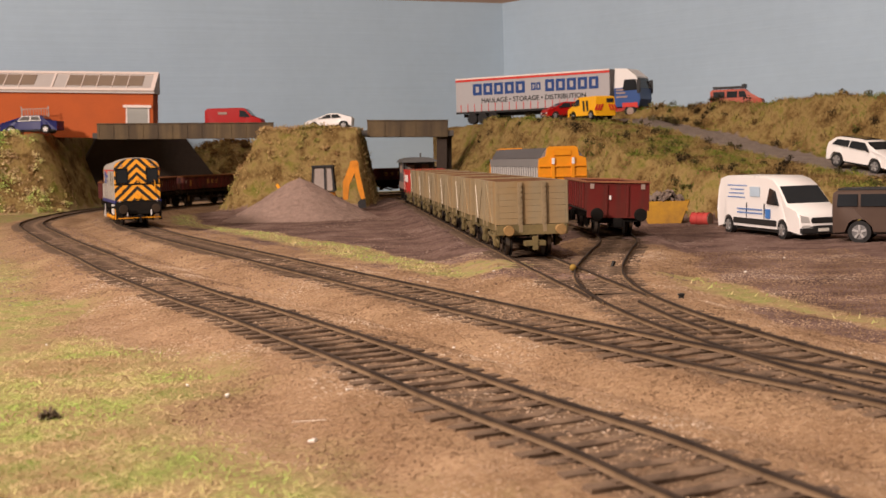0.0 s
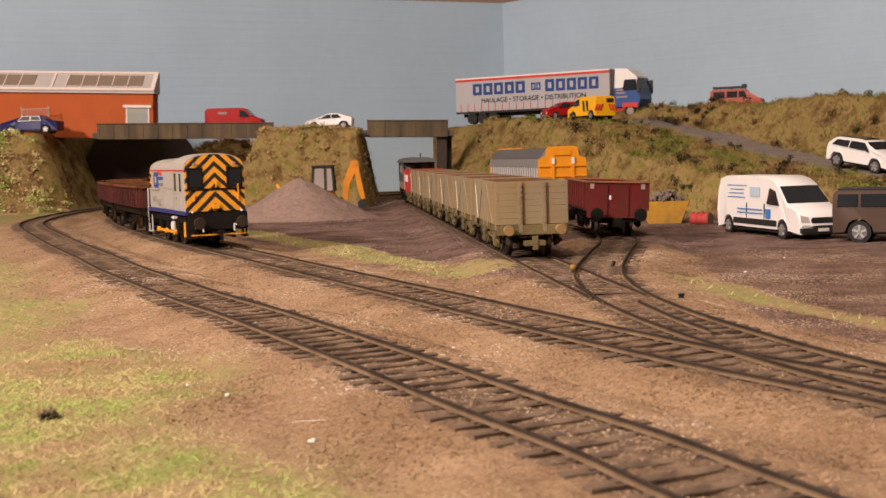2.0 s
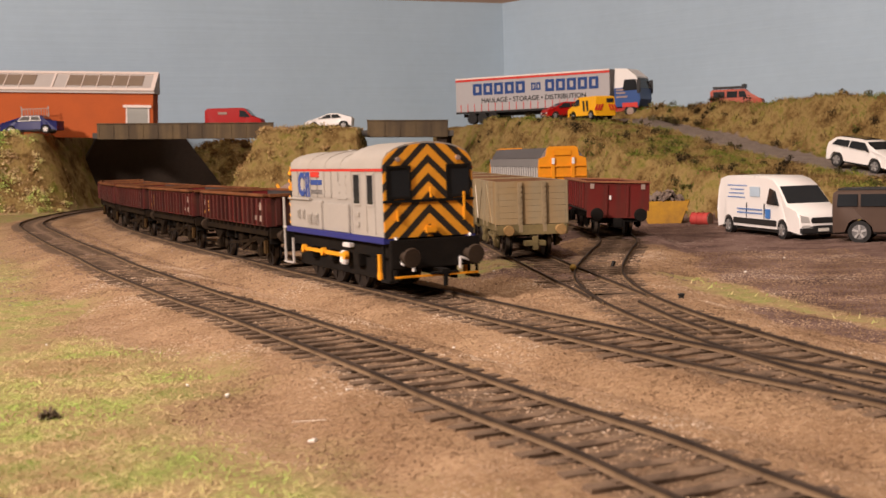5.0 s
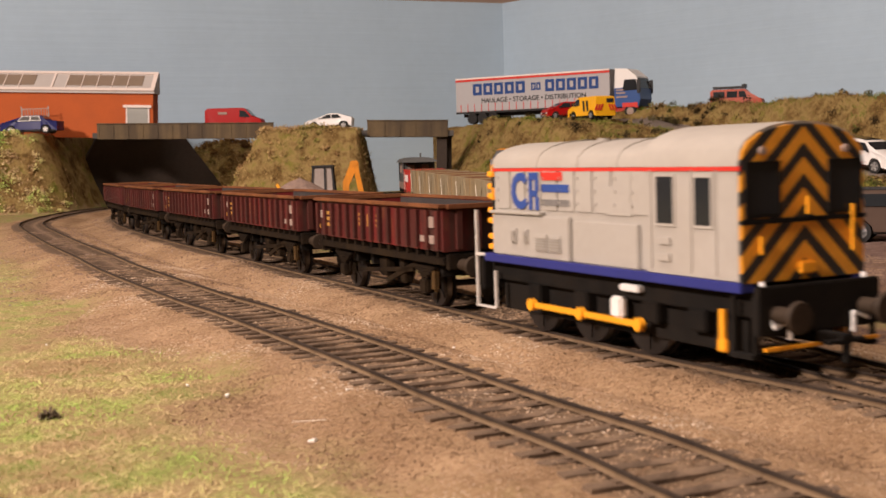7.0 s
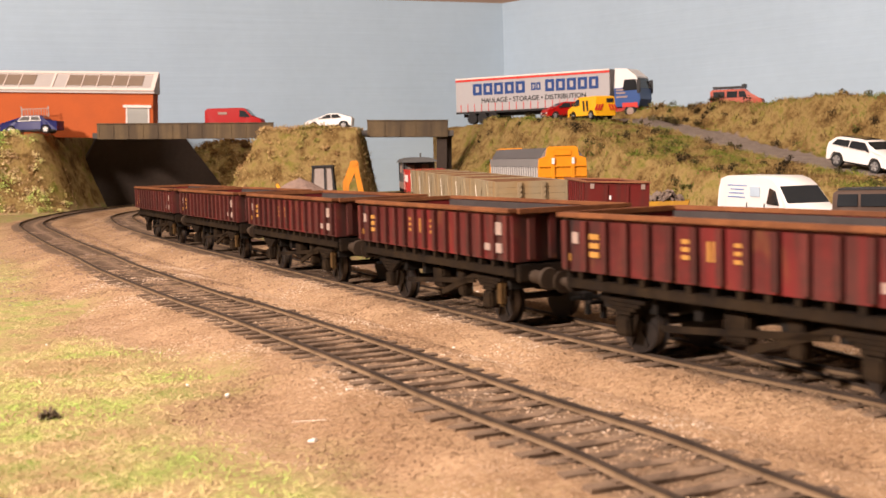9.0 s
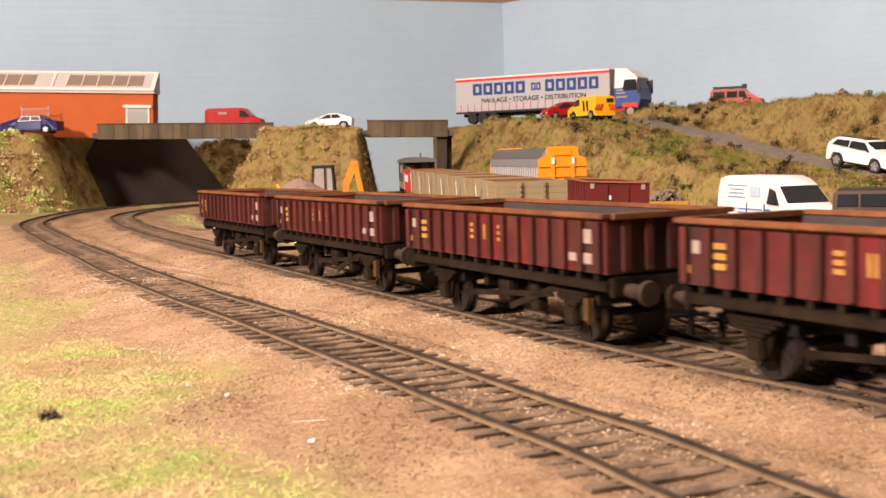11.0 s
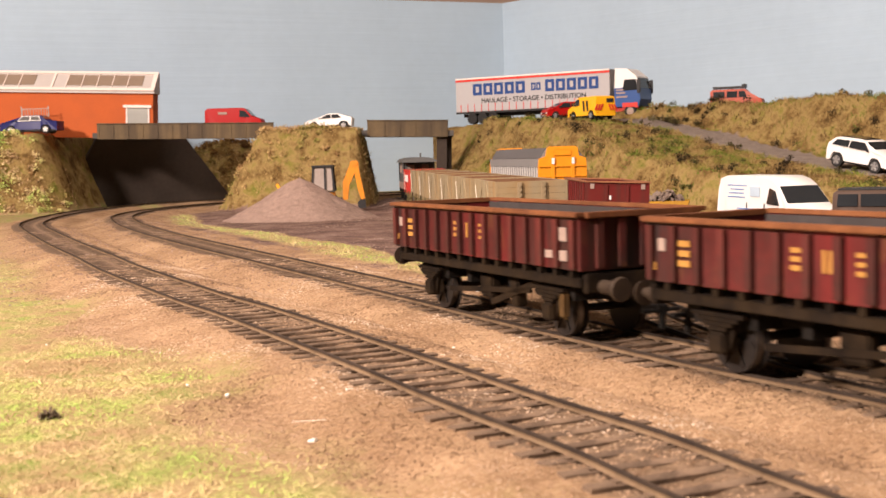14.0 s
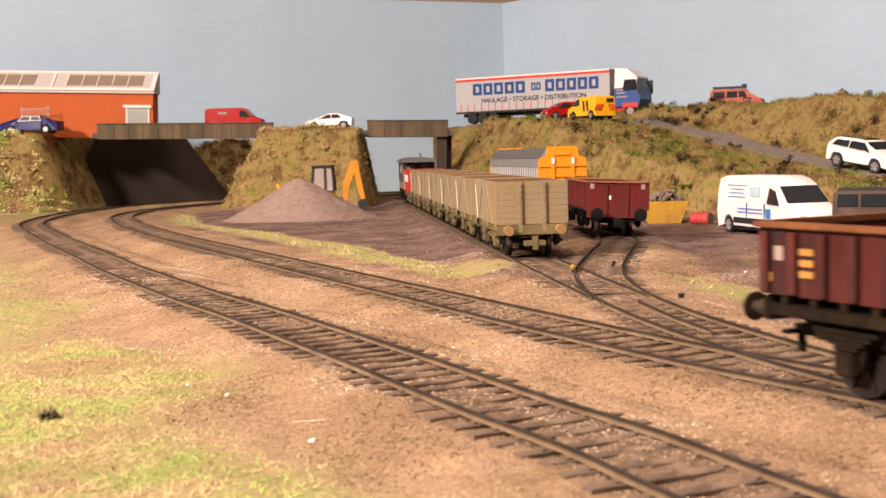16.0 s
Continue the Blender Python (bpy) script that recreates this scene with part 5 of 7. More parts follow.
def build_warehouse():
    h = tagged(empty("warehouse"), "orange-red brick warehouse with white-edged roof and skylights", "building")
    x0, x1, y0, y1, zb, ze, zr = -640, -321, 1346, 1370, 73, 124, 147.5
    bm = B()
    box(bm, x0, x1, y0, y1, zb, ze)
    part("wall", bm, M_BRICK, h, "orange-red brick wall")
    bm = B()
    prism(bm, [(y0 - 3, ze - 1), (y0 - 3, ze + 1.5), (y0 + 22, zr), (y0 + 25, zr - 1), (y0 + 25, ze - 1)], x0 - 2, x1 + 2)
    roof = part("roof", bm, M_ROOFG, h, "shallow pale grey roof")
    ny, nz = 25, zr - ze - 1.5
    ln = math.hypot(ny, nz)
    tilt = Matrix.Translation((0, y0 - 3, ze + 1.5)) @ Matrix.Rotation(math.atan2(nz, ny), 4, "X")

    def on_roof(name, xa, xb, ya, yb, t, mat, parent, label=""):
        bm = B()
        box(bm, xa, xb, ya, yb, 0.05, t, 0.15, tilt, seg=1)
        return part(name, bm, mat, parent, label)

    on_roof("ridge_trim", x0, x1 + 2, ln - 3.5, ln, 1.6, M_ROOFW, roof, "white ridge trim")
    on_roof("eaves_trim", x0, x1 + 2, -0.5, 3.6, 1.8, M_ROOFW, roof, "white eaves trim")
    on_roof("verge_trim", x1 - 2.5, x1 + 2.2, 3.6, ln - 3.5, 1.7, M_ROOFW, roof, "white verge trim")
    on_roof("roof_rib", -436.5, -434, 3.6, ln - 3.5, 1.4, M_ROOFW, roof)
    for base in (-419, -541):
        for k in range(5):
            xa = base + k * 17.2
            s = on_roof("skylight", xa, xa + 16.2, 9, 27, 0.9, M_SKYLT, roof, "brown tinted skylight")
            on_roof("glazing_bar", xa - 0.9, xa, 4, ln - 4, 1.4, M_ROOFW, s)
    bm = B()
    box(bm, -350, -326, y0 - 1.2, y0, zb, 107, 0.1)
    d = part("door", bm, paint("grey_roller_shutter", (0.30, 0.30, 0.27), 0.6, 0, 0.05, 60, 0.02), h, "grey roller shutter door")
    bm = B()
    for k in range(14):
        box(bm, -349, -327, y0 - 1.5, y0 - 1.2, zb + 1 + 2 * k, zb + 2.4 + 2 * k)
    part("slat", bm, paint("grey_roller_shutter", (0.3, 0.3, 0.27)), d)
    bm = B()
    box(bm, -354, -322.5, y0 - 3, y0, 107, 110, 0.2)
    part("lintel", bm, M_ROOFW, h, "white door canopy")
    for x in (-350.6, -325.8):
        bm = B()
        box(bm, x - 0.8, x + 0.8, y0 - 1.6, y0, zb, 107)
        part("door_jamb", bm, M_ROOFW, h)
    lean(h, x1, ze, 2.3)


build_warehouse()


# ---- road vehicles ----
TYRE = paint("black_rubber_tyre", (0.018, 0.017, 0.016), 0.8, 0, 0.2, 120, 0.1)
ALLOY = paint("silver_alloy_rim", (0.55, 0.54, 0.52), 0.35, 0.7, 0.1, 120, 0.02)
LAMP_W = paint("clear_headlamp", (0.62, 0.60, 0.56), 0.15, 0.2, 0.1, 200, 0.0)
LAMP_R = paint("red_tail_lamp", (0.45, 0.02, 0.015), 0.2, 0, 0.1, 200, 0.0)
TRIM = paint("black_plastic_trim", (0.022, 0.021, 0.02), 0.5, 0, 0.2, 150, 0.05)
PLATE = paint("pale_number_plate", (0.6, 0.57, 0.5), 0.5)


def outline(points, wheels, r, zb):
    """Side outline: the given upper points, closed below with round wheel arches."""
    low = []
    for x in sorted(wheels):
        low += [(x + (r + 1.0) * math.cos(a), max(zb, r + (r + 1.0) * math.sin(a))) for a in np.linspace(math.pi, 0, 9)]
    return [(points[0][0], zb)] + low + [(points[-1][0], zb)] + points[::-1]


def vehicle(name, label, m, colour, W, top, wheels, r, belt, side_glass, screens, category="car", zb=3.0, tuck=0.80, rim=None, surround=None, pane=None, group="model road vehicles"):
    """A die-cast model road vehicle, front towards +x. top: outline from tail to nose; screens: pairs of outline points that are glass."""
    ob = tagged(empty(name, m), label, category, group=group)
    ztop = max(z for _, z in top)
    h = W / 2

    def half(z):
        if z <= belt:
            return h * (1 - 0.05 * max(0.0, (belt * 0.55 - z) / belt))
        return h * (1 - (1 - tuck) * ((z - belt) / max(1e-3, ztop - belt)) ** 1.15)

    pts = outline(top, wheels, r, zb)
    bm = B()
    layers = (-1.0, -0.93, 0.93, 1.0)
    rows = []
    for k, f in enumerate(layers):
        inset = 0.0 if abs(f) < 0.95 else 0.55
        cx, cz = (pts[0][0] + pts[-1][0]) / 2, ztop * 0.5
        row = []
        for x, z in pts:
            xx = x - math.copysign(min(inset, abs(x - cx)), x - cx) * (1 if abs(x) > 0.6 * max(abs(p[0]) for p in pts) else 0.2)
            zz = z - (inset if z > cz else 0)
            row.append(bm.verts.new((xx, f * half(z), zz)))
        rows.append(row)
    n = len(pts)
    bm.faces.new(rows[0])
    bm.faces.new(rows[-1][::-1])
    for a, b in zip(rows, rows[1:]):
        for i in range(n):
            bm.faces.new((a[i], b[i], b[(i + 1) % n], a[(i + 1) % n]))
    bmesh.ops.triangulate(bm, faces=[f for f in bm.faces if len(f.verts) > 4])
    body = part("body", bm, colour, ob, "", True)
    for sy in (-1, 1):
        for poly in side_glass:
            bm = B()
            a = [bm.verts.new((x, sy * (half(z) + 0.22), z)) for x, z in poly]
            b = [bm.verts.new((x, sy * (half(z) - 0.5), z)) for x, z in poly]
            bm.faces.new(a)
            bm.faces.new(b[::-1])
            for i in range(len(a)):
                bm.faces.new((a[i], b[i], b[(i + 1) % len(a)], a[(i + 1) % len(a)]))
            part("side_window", bm, pane or GLASS, body, "dark side window")
            if surround:
                mx, mz = sum(p[0] for p in poly) / len(poly), sum(p[1] for p in poly) / len(poly)
                big = [(x + math.copysign(0.75, x - mx), z + math.copysign(0.6, z - mz)) for x, z in poly]
                bm = B()
                a = [bm.verts.new((x, sy * (half(z) + 0.14), z)) for x, z in big]
                b = [bm.verts.new((x, sy * (half(z) - 0.5), z)) for x, z in big]
                bm.faces.new(a)
                bm.faces.new(b[::-1])
                for i in range(len(a)):
                    bm.faces.new((a[i], b[i], b[(i + 1) % len(a)], a[(i + 1) % len(a)]))
                part("window_surround", bm, surround, body, "bright window surround")
    for (xa, za), (xb, zb2) in screens:
        d = Vector((xb - xa, 0, zb2 - za)).normalized()
        nrm = Vector((d.z, 0, -d.x))
        if nrm.z < 0:
            nrm = -nrm
        bm = B()
        q = []
        for (x, z), e in (((xa, za), 1), ((xb, zb2), -1)):
            x, z = x + d.x * e * 0.7, z + d.z * e * 0.7
            for sy in (-1, 1):
                q.append(Vector((x, sy * (half(z) - 1.0), z)))
        q = [q[0], q[1], q[3], q[2]]
        a = [bm.verts.new(v + nrm * 0.25) for v in q]
        b = [bm.verts.new(v - nrm * 0.5) for v in q]
        bm.faces.new(a)
        bm.faces.new(b[::-1])
        for i in range(4):
            bm.faces.new((a[i], b[i], b[(i + 1) % 4], a[(i + 1) % 4]))
        part("windscreen", bm, GLASS, body, "dark windscreen")
    for x in wheels:
        for sy in (-1, 1):
            bm = B()
            rod(bm, (x, sy * (h - 3.2), r), (x, sy * (h + 0.15), r), r, 22)
            w = part("wheel", bm, TYRE, ob, "black tyre", True)
            # dish behind the spokes: alloy with the recess shade put into its colour
            bm = B()
            rod(bm, (x, sy * (h - 0.4), r), (x, sy * (h + 0.3), r), r * 0.66, 18)
            part("rim", bm, paint("shaded_alloy_dish", (0.20, 0.195, 0.19), 0.4, 0.5), w)
            bm = B()
            for k in range(5):
                a = k * 2 * math.pi / 5 + 0.3
                bar(bm, (x, sy * (h + 0.35), r), (x + r * 0.62 * math.cos(a), sy * (h + 0.35), r + r * 0.62 * math.sin(a)), r * 0.2, r * 0.2)
            rod(bm, (x, sy * (h + 0.2), r), (x, sy * (h + 0.5), r), r * 0.2, 10)
            part("spoke", bm, rim or ALLOY, w, "silver spoked rim")
    xf, xr = top[-1][0], top[0][0]
    zf, zr = top[-1][1], top[0][1]
    for sy in (-1, 1):
        bm = B()
        box(bm, xf - 1.6, xf + 0.15, *sorted((sy * h * 0.55, sy * h * 0.9)), max(zb + 3, zf - 3.2), max(zb + 5, zf - 0.8), 0.3)
        part("headlight", bm, LAMP_W, ob, "clear headlamp")
        bm = B()
        box(bm, xr - 0.15, xr + 1.2, *sorted((sy * h * 0.68, sy * h * 0.93)), max(zb + 3, zr * 0.5), zr * 0.5 + 3.4, 0.3)
        part("tail_light", bm, LAMP_R, ob, "red tail lamp")
        bm = B()
        x = wheels[-1] - r * 1.5
        box(bm, x, x + 1.0, *sorted((sy * (h + 0.1), sy * (h + 1.6))), belt, belt + 1.5, 0.3)
        part("door_mirror", bm, TRIM, ob, "black door mirror")
    bm = B()
    box(bm, xf - 1.0, xf + 0.4, -h * 0.9, h * 0.9, zb + 0.1, zb + 2.2, 0.3)
    part("bumper", bm, TRIM, ob, "black bumper")
    bm = B()
    box(bm, xf - 1.0, xf + 0.3, -h * 0.42, h * 0.42, zb + 3.0, max(zb + 4.4, zf - 1.2), 0.2)
    part("grille", bm, TRIM, ob, "black grille")
    bm = B()
    box(bm, xf + 0.3, xf + 0.65, -2.6, 2.6, zb + 0.8, zb + 1.9)
    part("number_plate", bm, PLATE, ob)
    bm = B()
    box(bm, xr + 1.0, xf - 1.0, -h * 0.8, h * 0.8, zb - 0.6, zb + 1.5)
    part("underbody", bm, TRIM, ob)
    return ob


WHITE_CAR = paint("glossy_white_enamel", (0.72, 0.69, 0.65), 0.3, 0, 0.03, 40, 0.0)
RED_CAR = paint("glossy_red_enamel", (0.34, 0.008, 0.007), 0.4, 0, 0.06, 40, 0.0, spec=0.12)
BLUE_CAR = paint("dark_blue_enamel", (0.010, 0.012, 0.085), 0.36, 0, 0.08, 40, 0.0, spec=0.12)
YELLOW_CAR = paint("recovery_yellow_enamel", (0.80, 0.40, 0.012), 0.4, 0, 0.05, 40, 0.0)
BROWN_CAR = paint("dark_bronze_enamel", (0.085, 0.055, 0.04), 0.3, 0.2, 0.08, 40, 0.0)
ORANGE_CAR = paint("burnt_red_enamel", (0.36, 0.055, 0.02), 0.4, 0, 0.08, 40, 0.0)
M_INK = paint("black_print", (0.02, 0.02, 0.02), 0.6)
M_BLUEINK = paint("blue_print", (0.05, 0.16, 0.42), 0.6)


def side_bar(ob, x0, x1, y, z0, z1, mat, name="lettering_bar", label=""):
    bm = B()
    box(bm, x0, x1, y - 0.25, y + 0.1, z0, z1)
    return part(name, bm, mat, ob, label)


def heading(dx, dy):
    return math.degrees(math.atan2(dy, dx))


def ground_at(x, y):
    return ground_z(x, y)


# white panel van in the yard
zv = -5.6
van = vehicle("panel_van", "white high-roof panel van with blue lettering in the yard", at(187, 664, zv, heading(14, -61)), WHITE_CAR, 26.5,
              [(-45, 7), (-46, 14), (-45.3, 26), (-43, 32), (-36, 33.4), (10, 33.4), (18, 31.8), (24, 28.8), (36, 18.4), (46, 15.4), (48.5, 12), (49, 7)],
              [-31, 31], 5.0, 18.5, [[(14, 18.5), (27, 18.0), (22, 25.5), (16, 27)]], [((35.5, 18.8), (24.3, 28.5))], "van", 3.6, 0.86)
for z, xs in ((27.6, [(-34, -12)]), (25.4, [(-30, -14)]), (23.2, [(-32, -13)]), (21.0, [(-33, -12)])):
    for a, b in xs:
        for k, x in enumerate(np.arange(a, b, 2.4)):
            side_bar(van, x, x + 1.3, -12.75 + (z - 18.5) * 0.1, z, z + 0.65, M_BLUEINK)
for z in (14.5, 12.4):
    for x in np.arange(-20, 8, 2.5):
        side_bar(van, x, x + 1.4, -13.25, z, z + 0.8, M_BLUEINK)
side_bar(van, 12.8, 18, -13.3, 10.5, 15.6, M_BLUEINK, "blue_panel", "small blue square panel")
side_bar(van, -6, 5, -12.5, 22, 27.5, paint("pale_blue_badge", (0.42, 0.52, 0.60), 0.6), "badge", "pale blue badge")
for sy in (-1, 1):
    bm = B()
    box(bm, -24.8, 24.8, *sorted((sy * 12.9, sy * 13.7)), 6.5, 9.8, 0.3)
    part("rubbing_strip", bm, TRIM, van, "black side rubbing strip")

bm = B()
box(bm, 44.5, 49.8, -12.9, 12.9, 3.4, 7.6, 0.8)
part("lower_bumper", bm, TRIM, van, "black plastic front bumper")
bm = B()
box(bm, 47.0, 49.4, -6.4, 6.4, 9.2, 12.2, 0.5)
part("radiator_grille", bm, TRIM, van, "black radiator grille")
for sy in (-1, 1):
    bm = B()
    prism(bm, [(sy * 7.2, 9.6), (sy * 12.4, 9.8), (sy * 12.6, 13.6), (sy * 8.4, 12.6)], 46.0, 48.9)
    part("headlight", bm, LAMP_W, van, "large clear headlamp")
    for x in (10.8, -9.5):
        bm = B()
        box(bm, x, x + 0.35, *sorted((sy * 12.8, sy * 13.33)), 9.9, 18.4)
        part("door_gap", bm, TRIM, van)
bm = B()
box(bm, 49.8, 50.1, -3, 3, 5.0, 6.6)
part("number_plate", bm, PLATE, van)

# bronze off-roader beside the van
d4 = vehicle("off_roader", "dark bronze off-road estate parked beside the white van", at(233, 596, -5.6, heading(0.88, -0.47)), BROWN_CAR, 26,
             [(-33, 9), (-33.5, 16), (-32.5, 25.5), (-31, 26.5), (10, 26.5), (13, 25.6), (17.5, 18.6), (31, 17.2), (33.2, 14), (33.5, 8)],
             [-20, 20], 5.6, 17.5, [[(-31, 18.5), (-21, 18.5), (-21, 24.6), (-30.5, 24.6)], [(-19.5, 18.5), (-5, 18.5), (-5, 24.6), (-19.5, 24.6)], [(-3.5, 18.5), (13.5, 18.5), (10.5, 24.6), (-3.5, 24.6)]],
             [((17.3, 18.8), (13.1, 25.3))], "car", 5.0, 0.9)
bm = B()
box(bm, -31, 9, -10.6, 10.6, 26.5, 27.4, 0.3)
part("roof_panel", bm, TRIM, d4, "black roof panel")

# white crossover on the ramp road
cross = vehicle("crossover_car", "white crossover car with dark roof on the ramp road", at(311, 868, ground_at(311, 868) + 0.4, heading(0.48, -0.88), 8.5), WHITE_CAR, 25.5,
        [(-28, 9), (-28.6, 13), (-27, 17.4), (-22.5, 21.2), (-19, 22), (0, 22.4), (6, 21.6), (14, 15.8), (26.5, 13.4), (29, 10.6), (29.5, 6)],
        [-17.5, 18], 5.2, 14.4, [[(-24, 16.2), (-9, 15.8), (-8.5, 20.4), (-20, 20.2)], [(-7.5, 15.6), (11, 15.2), (5, 20.4), (-7, 20.6)]],
        [((13.7, 16.1), (6.3, 21.4)), ((-26.7, 17.8), (-22.7, 21.0))], "car", 4.4, 0.8)

bm = B()
box(bm, -19, 3, -8.2, 8.2, 22.0, 22.7, 0.3)
part("roof_panel", bm, GLASS, cross, "black glass roof panel")

# burnt-red off-roader on the hilltop
d5 = vehicle("expedition_car", "burnt-red off-road car with black roof rack on the hilltop", at(296, 1182, ground_at(296, 1182), heading(0.9, -0.36)), ORANGE_CAR, 24,
             [(-25, 8), (-25, 15), (-24.5, 24), (-23.5, 25), (8, 25), (9.5, 24.2), (12.5, 16.4), (24, 15.4), (25, 13), (25, 7)],
             [-15, 15], 5.4, 15.8, [[(-22, 17), (-11, 17), (-11, 23), (-22, 23)], [(-9, 17), (1, 17), (1, 23), (-9, 23)], [(2.5, 17), (10.5, 17), (8, 23), (2.5, 23)]],
             [((12.3, 16.6), (9.7, 23.9))], "car", 4.6, 0.92)
bm = B()
for x in np.arange(-22, 8, 4):
    box(bm, x, x + 0.8, -9.5, 9.5, 26, 26.8)
for y in (-9.5, 9.5):
    box(bm, -23, 8, y - 0.5, y + 0.5, 26.6, 28, 0.1)
    for x in (-22, -8, 6):
        box(bm, x, x + 0.8, y - 0.4, y + 0.4, 24.6, 26.8)
part("roof_rack", bm, TRIM, d5, "black roof rack")
bm = B()
box(bm, 5, 8.5, -8, 8, 28, 30, 0.3)
part("light_bar", bm, TRIM, d5)

# yellow patrol van and red car on the bank top
za = ground_at(146, 1150)
pv = vehicle("patrol_van", "bright yellow patrol van with chevron-striped rear doors", at(147, 1148, za - 0.5, heading(-0.42, 0.9)) @ Matrix.Scale(0.9, 4), YELLOW_CAR, 24.5,
             [(-27, 8), (-27.5, 14), (-26.5, 23), (-24.5, 24.4), (8, 24.4), (12, 23), (18.5, 16), (28, 13), (29.5, 10), (30, 6)],
             [-17, 18], 4.6, 15, [[(6, 15.6), (17, 15.2), (11.5, 22), (6, 22.2)]], [((18.2, 16.2), (12.2, 22.8))], "van", 3.6, 0.9)
for x, lean in ((-13, 2.2), (-6, 2.2)):
    for sy in (-1, 1):
        bm = B()
        y = sy * 12.3
        prism(bm, [(x, 9), (x + 3.0, 9), (x + 4.6, 20), (x + 1.6, 20)], *sorted((y, y + sy * 0.3)), "y")
        part("side_mark", bm, M_INK, pv, "tall black painted shapes")
bm = B()
box(bm, -27.9, -27.4, -9, -1, 17.5, 21.8)
part("rear_mark", bm, M_INK, pv, "black painted block")
for sy in (-1, 1):
    for k in range(3):
        bm = B()
        y = sy * (3 + 3.2 * k)
        prism(bm, [(y, 15.5), (y + sy * 1.7, 15.5), (y + sy * 4.6, 9.5), (y + sy * 2.9, 9.5)], -28.0, -27.2)
        part("chevron", bm, M_RED, pv, "red chevron stripe")
vehicle("hatchback_car", "bright red hatchback car parked by the articulated lorry", at(126, 1200, ground_at(126, 1200) + 0.2, heading(-0.96, -0.26)) @ Matrix.Scale(0.88, 4), RED_CAR, 22.5,
        [(-22, 8), (-22.5, 13), (-20, 17.5), (-16, 19.4), (2, 19.6), (6, 18.6), (13, 13.6), (22, 11.6), (24.5, 9), (25, 5)],
        [-14, 15], 4.2, 12.6, [[(-17, 14), (-5, 13.6), (-5, 18), (-14.5, 18)], [(-3.5, 13.6), (10.5, 13.2), (4.5, 18), (-3.5, 18.2)]],
        [((12.8, 13.8), (6.2, 18.4)), ((-20, 17.7), (-16.2, 19.2))], "car", 3.4, 0.8)

# white coupe on the mound, red van on the bridge, blue saloon by the warehouse
vehicle("coupe_car", "white coupe car on top of the grassy mound", at(-114.5, 1258, ground_at(-114.5, 1258) - 0.2, heading(-1, 0.06)) @ Matrix.Scale(0.94, 4), WHITE_CAR, 23,
        [(-25, 8), (-26, 11), (-24, 13.2), (-10, 17.4), (-3, 17.8), (3, 17), (11, 12.2), (24, 10), (27, 7.5), (27.5, 4.5)],
        [-16, 17], 4.4, 11.6, [[(-14, 12.8), (-3, 12.6), (-3, 16.4), (-9.5, 16.2)], [(-1.8, 12.6), (9, 12.2), (2.8, 16), (-1.8, 16.4)]],
        [((10.7, 12.4), (3.2, 16.9)), ((-22, 13.9), (-10.2, 17.2))], "car", 3.2, 0.78)
rv = vehicle("delivery_van", "bright red delivery van on the long bridge", at(-230, 1345, 77.0, heading(1, -0.05)), RED_CAR, 24.5,
             [(-31, 8), (-31.5, 15), (-30.5, 25), (-28, 27), (9, 27), (14, 25.6), (22, 17), (31, 14), (33, 10), (33, 6)],
             [-19, 20], 4.6, 16, [[(8, 16.6), (20, 16.2), (14, 23.4), (8, 24)]], [((21.7, 17.3), (14.2, 25.4))], "van", 3.6, 0.9)
bm = B()
box(bm, -16, -6, -12.4, -12.0, 20, 22.5)
part("badge", bm, M_PANEL, rv, "small pale badge")
vehicle("saloon_car", "dark blue saloon car with pale window frames beside the warehouse", at(-445, 1306, ground_at(-445, 1306) + 0.4, heading(-1, 0.03)), BLUE_CAR, 23,
        [(-31, 8), (-31.5, 13), (-19, 14.6), (-13.5, 19.2), (-10, 19.8), (5, 19.8), (8, 19), (14.5, 14.2), (30, 12.6), (32, 10), (32, 6)],
        [-18.5, 20], 4.5, 13.4, [[(-13, 14.6), (-2.6, 14.4), (-2.6, 18.6), (-10.5, 18.6)], [(-1.4, 14.4), (11.5, 14.2), (7, 18.6), (-1.4, 18.6)]],
        [((14.2, 14.4), (8.2, 18.8)), ((-18.6, 15), (-13.7, 19))], "car", 3.4, 0.8, M_WHITE, M_WHITE, paint("smoky_glass", (0.10, 0.095, 0.09), 0.15, 0, 0.1, 60, 0.0))
gate = tagged(empty("wire_gate"), "grey galvanised wire mesh gate panel by the warehouse", "gate")
M_WIRE = paint("dull_galvanised_wire", (0.22, 0.20, 0.18), 0.5, 0.5)
for x in np.arange(-462, -433, 3):
    bm = B()
    bar(bm, (x, 1326, 80), (x, 1326, 108), 0.5, 0.5)
    part("wire", bm, M_WIRE, gate)
for z in (84, 96, 109):
    bm = B()
    bar(bm, (-463, 1326, z), (-433, 1326, z), 0.8, 0.8)
    part("rail", bm, M_WIRE, gate)
for x in (-463, -433):
    bm = B()
    bar(bm, (x, 1326, 79), (x, 1326, 112), 0.9, 0.9)
    part("post", bm, M_WIRE, gate)


def text_on(parent, body, x, z, y, size, mat, m):
    """Flat printed words standing upright on a trailer side."""
    cu = bpy.data.curves.new("words", "FONT")
    cu.body, cu.size, cu.extrude, cu.align_x = body, size * S, 0.0001, "CENTER"
    cu.offset = 0.00012
    tmp = new("words", cu)
    bpy.context.view_layer.update()
    me = bpy.data.meshes.new_from_object(tmp.evaluated_get(bpy.context.evaluated_depsgraph_get()))
    bpy.data.objects.remove(tmp)
    me.materials.clear()
    me.materials.append(mat)
    ob = new("lettering", me)
    ob.parent = parent
    ob.matrix_basis = m
    return ob


